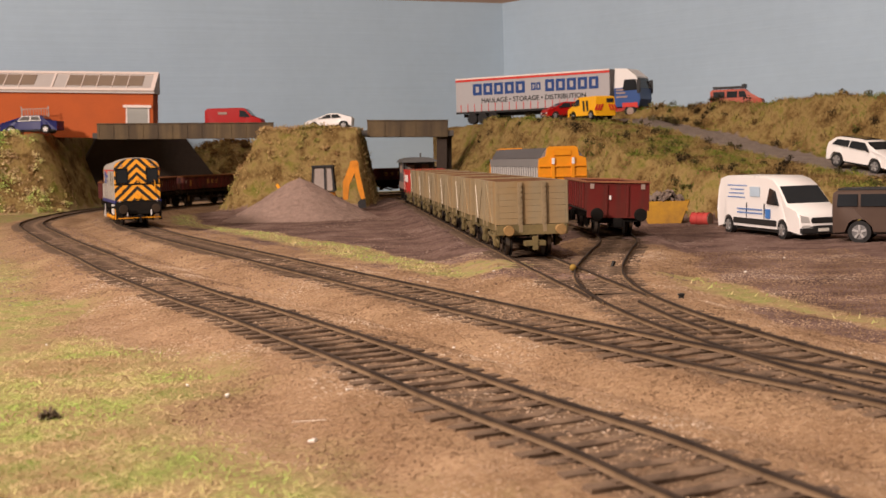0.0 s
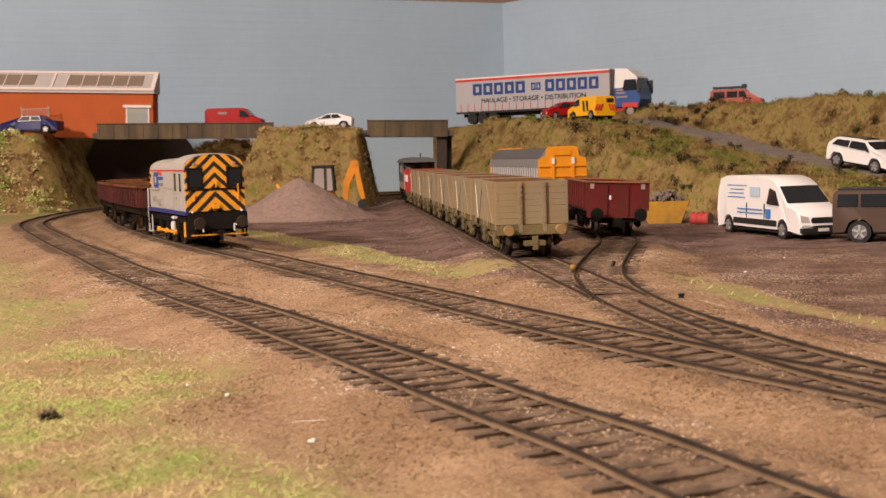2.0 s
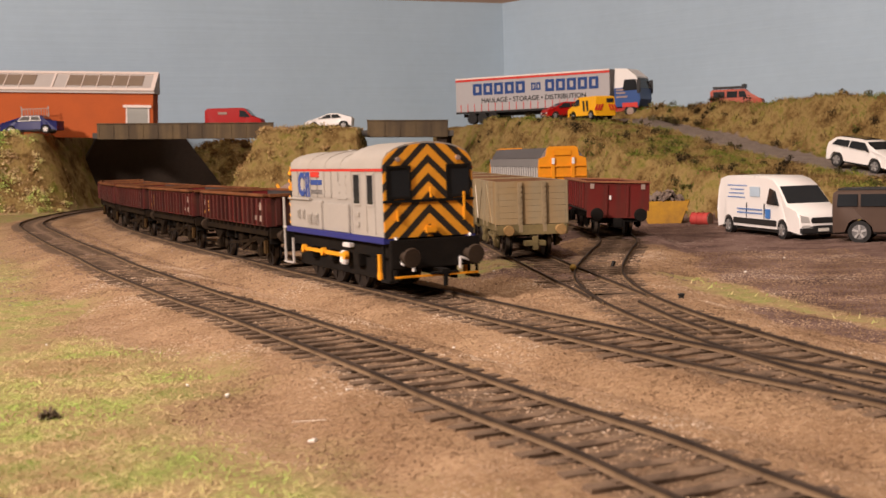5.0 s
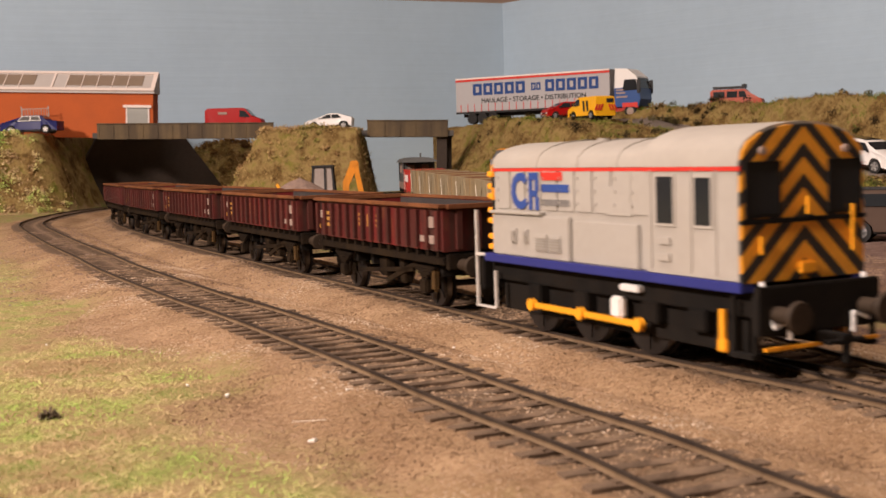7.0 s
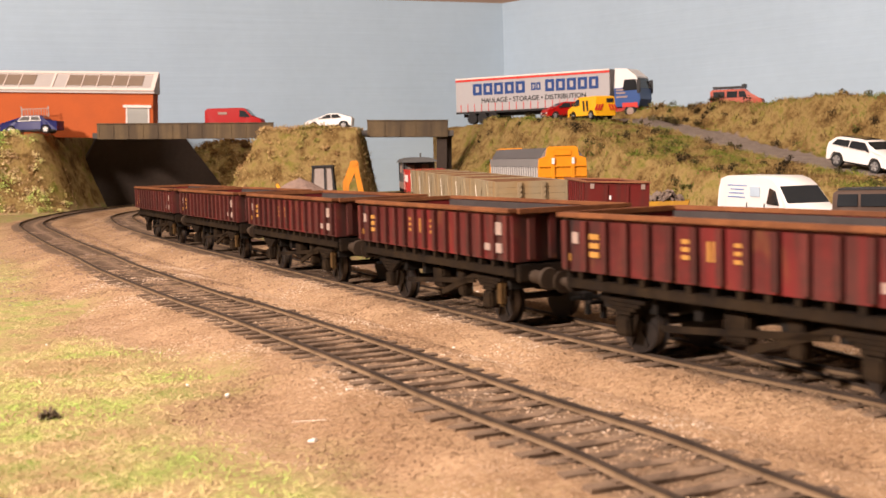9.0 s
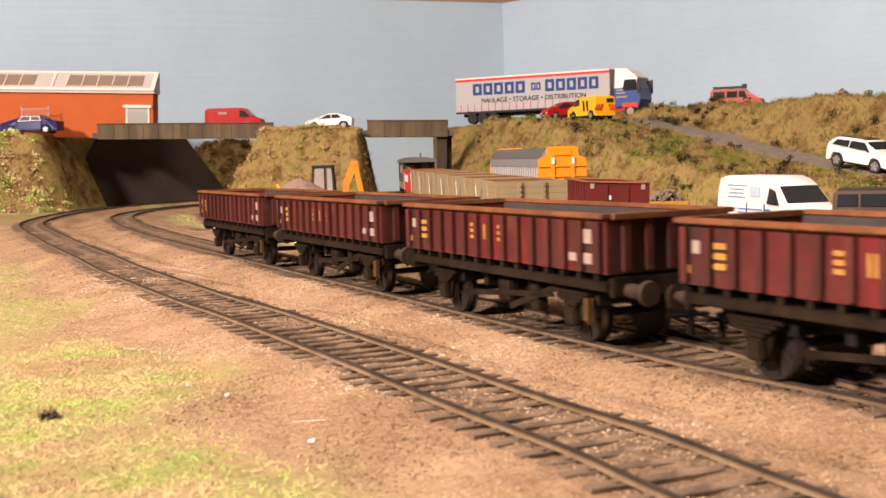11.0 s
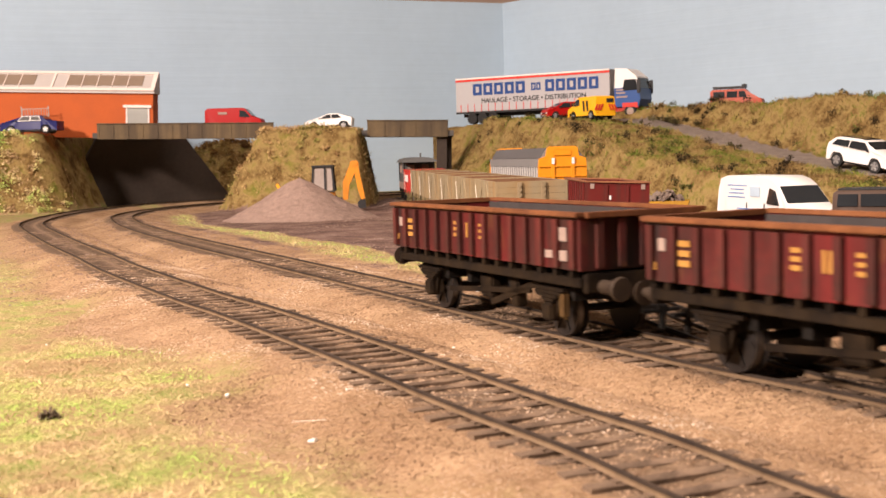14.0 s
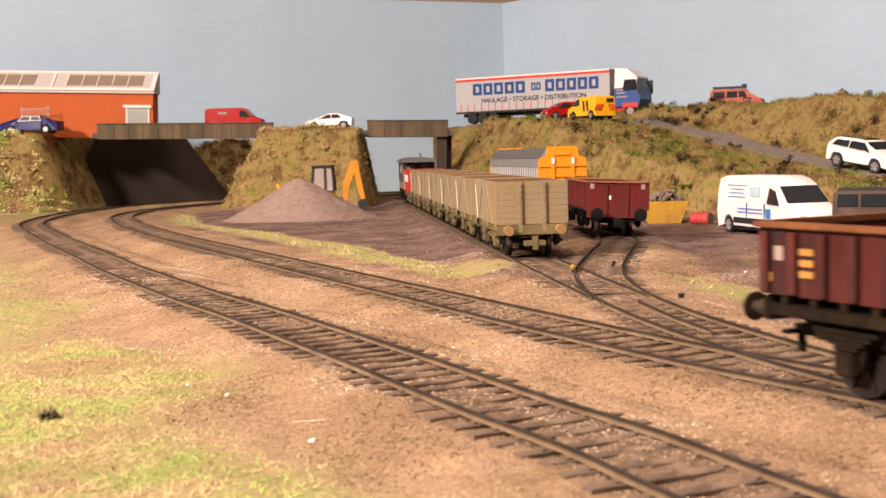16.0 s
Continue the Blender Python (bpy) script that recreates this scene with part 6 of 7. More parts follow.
def build_lorry():
    a, b = Vector((27.5, 1329, 0)), Vector((183, 1232, 0))
    c = (a + b) / 2
    m = at(c.x, c.y, 77.0, math.degrees(math.atan2(b.y - a.y, b.x - a.x)))
    L = (b - a).length / 2
    lo = tagged(empty("articulated_lorry", m), "articulated lorry with pale grey curtain-sided trailer and blue and white cab", "lorry", group="model road vehicles")
    cur = paint("pale_grey_curtain", (0.36, 0.345, 0.34), 0.55, 0, 0.04, 30, 0.03)
    bm = B()
    box(bm, -L, L, -15.5, 15.5, 13.5, 50, 0.4)
    tr = part("trailer_body", bm, cur, lo, "pale grey curtain sides")
    for sy in (-1, 1):
        bm = B()
        box(bm, -L, L, *sorted((sy * 15.4, sy * 16.0)), 48.6, 50.2, 0.1)
        part("top_rail", bm, M_ROOFW, tr, "white top rail")
        bm = B()
        box(bm, -L, L, *sorted((sy * 15.4, sy * 15.9)), 46.3, 48.5)
        part("red_stripe", bm, M_RED, tr, "orange-red stripe along the top")
        bm = B()
        box(bm, -L, L, *sorted((sy * 15.2, sy * 16.0)), 11.5, 13.6, 0.1)
        part("side_rave", bm, TRIM, tr)
        for x in np.arange(-L + 6, L - 4, 8.6):
            bm = B()
            box(bm, x, x + 0.7, *sorted((sy * 15.5, sy * 15.9)), 13.6, 22)
            part("strap", bm, M_RED, tr, "red curtain strap")
    # name on the curtain as plain letter-sized bars, trade words as lettering
    navy = paint("royal_blue_print", (0.012, 0.045, 0.17), 0.6)
    y = -15.6
    for start, count, wd, h, z in ((22, 5, 13.2, 12.4, 31.0), (93.5, 2, 6.0, 8.0, 33.0), (110, 5, 12.6, 12.4, 31.0)):
        for k in range(count):
            x = -L + start + k * wd
            bm = B()
            box(bm, x, x + wd * 0.26, y - 0.3, y, z, z + h)
            box(bm, x + wd * 0.58, x + wd * 0.84, y - 0.3, y, z, z + h)
            box(bm, x + wd * 0.26, x + wd * 0.58, y - 0.3, y, z, z + h * 0.24)
            box(bm, x + wd * 0.26, x + wd * 0.58, y - 0.3, y, z + h * 0.76, z + h)
            part("letter_bar", bm, navy, tr, "bold royal blue letter-sized bars")
    text_on(tr, "HAULAGE • STORAGE • DISTRIBUTION", 0, 0, 0, 7.2, M_INK, at(3, -15.75, 22.6, 0, 0, 90))
    bm = B()
    for x in (-L + 20, -L + 33, -L + 46):
        for sy in (-1, 1):
            rod(bm, (x, sy * 15.5, 6), (x, sy * 10, 6), 6, 20)
    part("trailer_wheels", bm, TYRE, lo, "black trailer wheels", True)
    bm = B()
    box(bm, -L + 4, L - 4, -6, 6, 8, 11.6)
    box(bm, L - 62, L - 58, -12, 12, 0, 11)
    part("chassis", bm, TRIM, lo)
    # tractor unit
    x0 = L + 5
    blue = paint("mid_blue_cab_enamel", (0.03, 0.075, 0.22), 0.35, 0, 0.05, 40, 0.0)
    bm = B()
    prism(bm, [(x0, 11), (x0 + 26, 11), (x0 + 28, 18), (x0 + 27, 30), (x0, 30)], -15.5, 15.5, "y")
    cab = part("cab", bm, blue, lo, "blue lower cab")
    bm = B()
    prism(bm, [(x0, 30), (x0 + 27, 30), (x0 + 24, 41), (x0 + 14, 49), (x0 + 1, 50)], -15, 15, "y")
    part("cab_roof", bm, WHITE_CAR, lo, "white cab top and wind deflector")
    bm = B()
    prism(bm, [(x0 + 27.3, 29), (x0 + 25.0, 39.5), (x0 + 24.5, 39.5), (x0 + 26.8, 29)], -14, 14, "y")
    part("windscreen", bm, GLASS, lo)
    for sy in (-1, 1):
        bm = B()
        prism(bm, [(x0 + 9, 27), (x0 + 25.5, 27), (x0 + 23.3, 38), (x0 + 11, 38)], *sorted((sy * 15.0, sy * 15.7)), "y")
        part("side_window", bm, GLASS, lo)
        bm = B()
        box(bm, x0 + 25, x0 + 29, *sorted((sy * 15.6, sy * 17.6)), 24, 38, 0.6)
        part("door_mirror", bm, TRIM, lo)
        for k, z in enumerate((20, 24, 27)):
            bm = B()
            box(bm, x0 + 2, x0 + 14 - 2 * k, *sorted((sy * 15.5, sy * 15.8)), z, z + 1.6)
            part("letter_bar", bm, M_PANEL, cab)
        for x, mt in ((x0 + 17, TYRE), (x0 - 18, TYRE)):
            bm = B()
            rod(bm, (x, sy * 15.4, 6.2), (x, sy * 10, 6.2), 6.2, 22)
            w = part("wheel", bm, mt, lo, "", True)
            bm = B()
            rod(bm, (x, sy * 15.4, 6.2), (x, sy * 15.8, 6.2), 3.8, 18)
            part("rim", bm, M_PANEL, w)
        bm = B()
        box(bm, x0 + 8, x0 + 26, *sorted((sy * 14.0, sy * 15.9)), 9.5, 15.5, 0.8)
        part("mudguard", bm, M_RED, lo, "red wheel arch and steps")
    bm = B()
    box(bm, x0 - 30, x0 + 24, -11, 11, 6.5, 10.8)
    part("tractor_chassis", bm, M_RED, lo, "red chassis")


build_lorry()


# ---- yard things ----
M_GRAVEL = paint("mauve_grey_gravel", (0.26, 0.178, 0.14), 0.95, 0, 0.3, 260, 0.9, (0.33, 0.235, 0.185), 0.5)


def build_spoil_cone():
    bm = B()
    cx, cy, R, Hh = -119, 1000, 68, 37
    rings, seg = 26, 90
    prev = None
    for i in range(rings + 1):
        row = []
        for j in range(seg):
            a = 2 * math.pi * j / seg
            f = i / rings
            rr = R * f * (1 + 0.10 * noise.noise((math.cos(a) * 1.5, math.sin(a) * 1.5, 3)))
            x, y = cx + rr * math.cos(a), cy + rr * 0.85 * math.sin(a)
            z = -6.0 + Hh * (max(0.0, 1 - f) ** 1.12) - 1.6 * math.exp(-(f / 0.09) ** 2)
            z += 0.9 * noise.noise((x * 0.12, y * 0.12, 1)) + 0.45 * noise.noise((x * 0.5, y * 0.5, 2))
            row.append(bm.verts.new((x, y, z)))
        if prev:
            for j in range(seg):
                bm.faces.new((prev[j], row[j], row[(j + 1) % seg], prev[(j + 1) % seg]))
        prev = row
    bmesh.ops.remove_doubles(bm, verts=bm.verts[:], dist=0.01)
    tagged(part("spoil_cone", bm, M_GRAVEL, None, "", True), "conical heap of mauve-grey gravel in the yard", "gravel heap")


build_spoil_cone()


M_DIGGER = paint("dusty_orange_digger_enamel", (0.62, 0.22, 0.012), 0.55, 0, 0.2, 70, 0.1, (0.30, 0.12, 0.02), 0.5)


def build_digger():
    """Backhoe loader half hidden by the heap."""
    d = tagged(empty("backhoe_loader", at(-107.5, 1090, -5.5)), "orange-yellow backhoe loader with black cab behind the gravel heap", "digger")
    bm = B()
    for x in (-9.5, 9.5):
        for y in (-8, 8):
            bar(bm, (x * 1.08, y, 20), (x * 0.9, y, 42), 1.6, 1.6)
    box(bm, -10, 10, -9.5, 9.5, 42, 44, 0.5)
    bar(bm, (2, -8.3, 20), (2, -8.3, 42), 1.6, 1.4)
    bar(bm, (2, -8.3, 20), (10, -8.3, 20), 1.4, 1.4)
    part("cab_frame", bm, TRIM, d, "black cab frame")
    bm = B()
    box(bm, -8.6, 8.6, -7.4, 7.4, 21, 42)
    part("cab_glass", bm, paint("pale_hazy_cab_glass", (0.36, 0.30, 0.26), 0.15, 0, 0.2, 40, 0.0), d, "hazy cab window")
    bm = B()
    box(bm, -34, 10, -7, 7, 8, 20, 1)
    part("body", bm, M_ORANGE, d)
    for x, r in ((-26, 7), (3, 9.5)):
        for sy in (-1, 1):
            bm = B()
            rod(bm, (x, sy * 7.5, r), (x, sy * 13, r), r, 20)
            part("wheel", bm, TYRE, d, "", True)
    bm = B()
    prism(bm, [(17.5, 12), (22, 12), (24, 26), (31, 40), (33, 45), (31, 47.5), (25.5, 47), (24, 42), (18, 28)], -6, -1, "y")
    part("boom", bm, M_DIGGER, d, "curved orange-yellow digging boom")
    bm = B()
    prism(bm, [(28.5, 45), (32.5, 46), (34, 34), (36.5, 22), (38, 13), (34.5, 12), (31.5, 22), (29.5, 34)], -8.5, -6.2, "y")
    rod(bm, (29.5, -9, 44.5), (29.5, -0.5, 44.5), 2.2, 14)
    part("dipper", bm, M_DIGGER, d, "orange-yellow dipper arm")
    bm = B()
    bar(bm, (19, -3, 20), (30, -4, 38), 1.4, 1.4)
    bar(bm, (31, -4, 42), (34, -5, 24), 1.2, 1.2)
    part("ram", bm, TRIM, d)
    bm = B()
    prism(bm, [(32, 4), (38.5, 4), (38, 11), (34, 13), (31, 9)], -8, -1, "y")
    part("bucket", bm, TRIM, d, "black digging bucket")
    bm = B()
    box(bm, 9, 18, -9, 9, 6, 14, 0.8)
    part("stabiliser", bm, TRIM, d)
    bm = B()
    bar(bm, (-16, -8, 15), (-38, -8, 21), 2.4, 2.4)
    bar(bm, (-38, -8, 21), (-42, -8, 28), 2.4, 2.4)
    part("loader_arm", bm, M_ORANGE, d)


build_digger()


def build_skip():
    yel = paint("scuffed_yellow_skip", (0.42, 0.215, 0.012), 0.65, 0, 0.2, 60, 0.1, (0.15, 0.075, 0.02), 0.75)
    s = tagged(empty("skip", at(150, 797, -5.8, -14)), "scuffed yellow skip heaped with rubble below the bank", "skip")
    bm = B()
    for y in (-9, 9):
        prism(bm, [(-10.5, 0), (10.5, 0), (16.5, 15.5), (-16.5, 15.5)], y - 0.4, y + 0.4, "y")
    part("side", bm, yel, s, "yellow tapered skip side")
    for sx in (-1, 1):
        bm = B()
        prism(bm, [(sx * 10.5, 0.2), (sx * 9.7, 0.2), (sx * 15.7, 15.3), (sx * 16.5, 15.3)], -8.6, 8.6, "y")
        part("end", bm, yel, s)
        bm = B()
        bar(bm, (sx * 14.6, -9.8, 10), (sx * 14.6, -8.8, 10), 2, 2)
        part("lifting_lug", bm, yel, s)
    bm = B()
    box(bm, -10.4, 10.4, -8.6, 8.6, 0, 0.8)
    part("base", bm, yel, s)
    rng = random.Random(4)
    bm = B()
    for k in range(130):
        x, y = rng.uniform(-14, 14), rng.uniform(-8, 8)
        r = rng.uniform(0.9, 2.4)
        z = 11.5 + 9.5 * (1 - (x / 15) ** 2) * (1 - (y / 12) ** 2) + rng.uniform(-2, 1.2)
        q = Euler((rng.uniform(0, 6), rng.uniform(0, 6), rng.uniform(0, 6))).to_matrix().to_4x4()
        box(bm, -r, r, -r * 0.6, r * 0.6, -r * 0.35, r * 0.35, m=Matrix.Translation((x, y, z)) @ q)
    box(bm, -13, 13, -8.4, 8.4, 6, 12)
    part("rubble", bm, paint("brown_rubble", (0.15, 0.105, 0.08), 0.95, 0, 0.5, 160, 0.5, (0.32, 0.27, 0.22), 0.5), s, "brown and grey broken rubble")


build_skip()
bm = B()
rod(bm, (-6.6, 0, 4.4), (6.6, 0, 4.4), 4.3, 22)
for x in (-6.4, -2, 2, 6.4):
    rod(bm, (x - 0.3, 0, 4.4), (x + 0.3, 0, 4.4), 4.6, 22)
drum = part("oil_drum", bm, paint("faded_red_drum", (0.40, 0.04, 0.035), 0.55, 0, 0.2, 120, 0.05, (0.25, 0.08, 0.05), 0.4), None, "", True, at(168, 768, -5.6, -42) @ Matrix.Scale(0.93, 4))
tagged(drum, "faded red oil drum lying on its side by the skip", "barrel")
bm = B()
rod(bm, (6.7, 0, 4.4), (7.0, 0, 4.4), 3.9, 20)
part("lid", bm, paint("rusty_grey_lid", (0.22, 0.17, 0.14), 0.6, 0.3), drum, "grey drum lid")

# turnout fittings and lineside bits
M_IRON = paint("black_iron_fitting", (0.03, 0.028, 0.026), 0.6, 0.3, 0.3, 150, 0.1)


def build_point_lever():
    p = tagged(empty("point_lever", at(67, 470, -3.4, 20) @ Matrix.Scale(0.8, 4)), "black cast point motor box between the rails", "lever")
    bm = B()
    box(bm, -3, 3, -2, 2, 0, 2.4, 0.4)
    part("box", bm, M_IRON, p)
    bm = B()
    bar(bm, (0, 0, 2), (1.6, 0.6, 5), 1.2, 1.4)
    part("arm", bm, M_IRON, p)


build_point_lever()
w = tagged(empty("point_weight", at(49.5, 452, -3.8)), "small yellow point indicator ball beside the rail", "lever")
bm = B()
bmesh.ops.create_uvsphere(bm, u_segments=16, v_segments=10, radius=1.35, matrix=Matrix.Translation((0, 0, 4.2)))
part("ball", bm, paint("dull_yellow_ball", (0.27, 0.165, 0.03), 0.7, 0, 0.3, 200, 0.1), w, "", True)
bm = B()
rod(bm, (0, 0, 0), (0, 0, 3), 0.6, 8)
rod(bm, (0, 0, 0), (0, 0, 0.5), 1.6, 12)
part("stem", bm, M_IRON, w)
p = tagged(empty("marker_post", at(72.5, 361, -4.6) @ Matrix.Scale(0.85, 4)), "small black post standing beside the turnout", "post")
bm = B()
box(bm, -0.9, 0.9, -0.9, 0.9, 0, 5, 0.25)
box(bm, -1.4, 1.4, -1.4, 1.4, 0, 0.7, 0.2)
part("shaft", bm, M_IRON, p)
bm = B()
box(bm, -1.1, 1.1, -1.1, 1.1, 5, 6, 0.25)
part("cap", bm, M_IRON, p)


def strip_rail(name, pts):
    """A short loose length of rail, given by plan points."""
    line = spline(pts, STEP)
    me = sweep_rail(line, 0, 0, (len(line) - 1) * STEP, 0.1)
    ob = new(name, me)
    return ob


for pts in ([(58, 352), (61.5, 318), (66, 292)], [(44.5, 400), (46, 375), (47, 350)]):
    r = strip_rail("check_rail", pts)
    r.parent = track_c
for a, b, c in ((52, 378, 6), (57, 376, -8)):
    bm = B()
    box(bm, -14, 14, -2.4, 2.4, -3.0, -1.1, 0.3)
    part("stretcher", bm, M_SLEEPER, track_c, "", False, at(a, b, 0, c))


# ---- grass, scrub and grains ----
def island_material(name, stops, rough=0.9):
    m = bpy.data.materials.new(name)
    nt, b = nodes_of(m)
    N, L = nt.nodes.new, nt.links.new
    g, tc, nz, ad, r = N("ShaderNodeNewGeometry"), N("ShaderNodeTexCoord"), N("ShaderNodeTexNoise"), N("ShaderNodeMath"), N("ShaderNodeValToRGB")
    nz.inputs["Scale"].default_value, nz.inputs["Detail"].default_value = 28, 5
    L(tc.outputs["Object"], nz.inputs["Vector"])
    ad.operation = "MULTIPLY_ADD"
    L(g.outputs["Random Per Island"], ad.inputs[0])
    ad.inputs[1].default_value = 0.28
    mr = N("ShaderNodeMapRange")
    mr.inputs["From Min"].default_value, mr.inputs["From Max"].default_value, mr.inputs["To Max"].default_value = 0.40, 0.60, 0.75
    L(nz.outputs["Fac"], mr.inputs["Value"])
    L(mr.outputs[0], ad.inputs[2])
    while len(r.color_ramp.elements) < len(stops):
        r.color_ramp.elements.new(0.5)
    for el, (p, c) in zip(r.color_ramp.elements, stops):
        el.position, el.color = p, (*c, 1)
    L(ad.outputs[0], r.inputs[0])
    L(r.outputs[0], b.inputs["Base Color"])
    b.inputs["Roughness"].default_value = rough
    b.inputs["Specular IOR Level"].default_value = 0.2
    return m


def blades(name, P, hmin, hmax, wmin, wmax, lean, mat, label, category, seed):
    rng = np.random.RandomState(seed)
    n = len(P)
    a = rng.rand(n) * 2 * np.pi
    b = rng.rand(n) * 2 * np.pi
    h = hmin + (hmax - hmin) * rng.rand(n)
    w = wmin + (wmax - wmin) * rng.rand(n)
    l = lean * rng.rand(n) * h
    side = np.stack([np.cos(a), np.sin(a), np.zeros(n)], 1) * w[:, None] / 2
    tip = np.stack([np.cos(b) * l, np.sin(b) * l, h], 1)
    V = np.stack([P - side, P + side, P + tip], 1).reshape(-1, 3) * S
    me = bpy.data.meshes.new(name)
    me.from_pydata(V.tolist(), [], np.arange(3 * n).reshape(-1, 3).tolist())
    me.materials.append(mat)
    return tagged(new(name, me), label, category, kind="stuff")


def scatter(n, x0, x1, y0, y1, keep, seed):
    rng = np.random.RandomState(seed)
    X, Y = rng.uniform(x0, x1, n), rng.uniform(y0, y1, n)
    Z, bank, road = height(X, Y)
    k = keep(X, Y, bank, road, rng.rand(n))
    for cx, cy in ((-114.5, 1258), (296, 1182), (147, 1148), (126, 1200), (-445, 1306)):
        k &= ~((abs(X - cx) < 32) & (Y > cy - 15) & (Y < cy + 22))
    return np.stack([X[k], Y[k], Z[k]], 1)


HAY = island_material("straw_and_olive_static_grass", [(0.04, (0.067, 0.039, 0.013)), (0.24, (0.196, 0.121, 0.041)), (0.46, (0.319, 0.219, 0.086)), (0.64, (0.237, 0.195, 0.050)), (0.9, (0.124, 0.158, 0.022))])
STRAW = island_material("dry_straw_static_grass", [(0.04, (0.144, 0.074, 0.027)), (0.2, (0.319, 0.191, 0.077)), (0.5, (0.494, 0.344, 0.153)), (0.75, (0.391, 0.279, 0.104)), (0.95, (0.237, 0.223, 0.054))])
LAWN = island_material("pale_straw_and_lime_grass", [(0.1, (0.34, 0.22, 0.11)), (0.36, (0.66, 0.50, 0.27)), (0.58, (0.58, 0.54, 0.21)), (0.85, (0.36, 0.50, 0.11))])
LEAF = island_material("dark_olive_scrub_foliage", [(0.15, (0.022, 0.015, 0.007)), (0.5, (0.05, 0.036, 0.013)), (0.85, (0.07, 0.07, 0.018))])

P = scatter(170000, -30, 460, 560, 1330, lambda X, Y, b, r, u: b & ~r & (X > 0), 21)
blades("bank_grass", P - [0, 0, 0.6], 1.4, 4.2, 0.35, 1.1, 1.8, HAY, "straw-yellow and olive static grass covering the bank", "grass", 1)
P = scatter(110000, -640, -20, 1180, 1680, lambda X, Y, b, r, u: b & ~((Y > 1335) & (X < -390)), 22)
blades("mound_grass", P - [0, 0, 0.6], 1.4, 4.2, 0.4, 1.2, 1.8, STRAW, "dry straw-coloured grass over the mound and bank", "grass", 2)


def lawn_keep(X, Y, b, r, u):
    g = masks(X, Y, b, r)[0]
    return (u < 1.3 * (g - 0.25)) & (track_distance(X, Y) > 17)


P = np.vstack([scatter(90000, -330, 0, 110, 900, lawn_keep, 23), scatter(60000, -110, 0, 110, 360, lawn_keep, 25)])
blades("verge_grass", P + [0, 0, 0.05], 0.15, 1.1, 0.08, 0.26, 5.0, LAWN, "pale straw and lime green grass on the verge", "grass", 3)
P = scatter(50000, -280, 260, 260, 1180, lambda X, Y, b, r, u: lawn_keep(X, Y, b, r, u) & ((X > -20) | (nearest(X, Y, LINES["main_far"][::8])[1] > 0)), 24)
blades("strip_grass", P - [0, 0, 0.2], 0.6, 2.2, 0.25, 0.7, 2.0, LAWN, "green and straw grass strip beside the yard", "grass", 4)


def clumps(name, C, rmin, rmax, smin, smax, mat, label, category, seed):
    """Clumps of small leaf flakes round the given plan points."""
    rng = np.random.RandomState(seed)
    V = []
    for c in C:
        n = rng.randint(24, 80)
        R = rng.uniform(rmin, rmax)
        d = rng.randn(n, 3)
        d /= np.linalg.norm(d, axis=1)[:, None]
        p = c + d * R * rng.rand(n, 1) ** 0.5 * [1, 1, 0.7] + [0, 0, R * 0.45 + 1.0]
        u, v = rng.randn(n, 3), rng.randn(n, 3)
        s = rng.uniform(smin, smax, (n, 1))
        u = u / np.linalg.norm(u, axis=1)[:, None] * s
        v = v / np.linalg.norm(v, axis=1)[:, None] * s
        V.append(np.stack([p - u, p + v, p + u], 1))
    V = np.concatenate(V).reshape(-1, 3) * S
    me = bpy.data.meshes.new(name)
    me.from_pydata(V.tolist(), [], np.arange(len(V)).reshape(-1, 3).tolist())
    me.materials.append(mat)
    return tagged(new(name, me), label, category, kind="stuff")


def build_scrub():
    """Dark foliage dotted over the banks, pale tufts on the mound, brown bushes behind."""
    rng = np.random.RandomState(31)
    C = scatter(2000, 0, 440, 640, 1320, lambda X, Y, b, r, u: b & ~r & (u < 0.2), 32) + [0, 0, 0.6]
    t = rng.rand(110)
    X = 205 + 215 * t + rng.randn(110) * 4
    Y = np.interp(X, [205, 290, 380, 430], [1150, 1105, 1000, 930]) + rng.randn(110) * 10
    clear = abs(X - 300) > 34
    X, Y = X[clear], Y[clear]
    Z = height(X, Y)[0] + 1
    clumps("scrub", np.vstack([C, np.stack([X, Y, Z], 1)]), 2.0, 5.5, 0.6, 1.4, LEAF, "dark olive scrub clumps dotted over the grassy bank", "bush", 33)
    C = scatter(1500, 0, 440, 640, 1320, lambda X, Y, b, r, u: b & ~r & (u < 0.22), 36) - [0, 0, 2.5]
    clumps("bank_tufts", C, 3.0, 8.0, 0.8, 2.0, HAY, "straw and olive tufts standing out of the bank", "grass", 37)
    C = scatter(2600, -620, -60, 1180, 1340, lambda X, Y, b, r, u: b & (u < 0.3) & (X < -92) & ((Y < 1300) | (X > -240)), 34) - [0, 0, 2.5]
    clumps("straw_tufts", C, 3.0, 8.0, 0.8, 2.2, STRAW, "pale straw tufts on the mound and bank", "grass", 35)
    C = scatter(2200, -600, -375, 1180, 1300, lambda X, Y, b, r, u: b & (u < 0.6), 41) - [0, 0, 2.0]
    clumps("slope_tufts", C, 3.0, 7.5, 0.8, 2.0, LAWN, "pale yellow-green tufts on the slope below the warehouse", "grass", 42)
    C = scatter(900, -380, -190, 1520, 1620, lambda X, Y, b, r, u: b & (u < 0.5), 38)
    clumps("brown_bush", C, 4.0, 9.0, 1.0, 2.4, island_material("rusty_brown_foliage", [(0.1, (0.12, 0.06, 0.02)), (0.5, (0.26, 0.15, 0.05)), (0.9, (0.32, 0.24, 0.08))]), "rusty brown bushes against the backdrop", "bush", 39)


build_scrub()


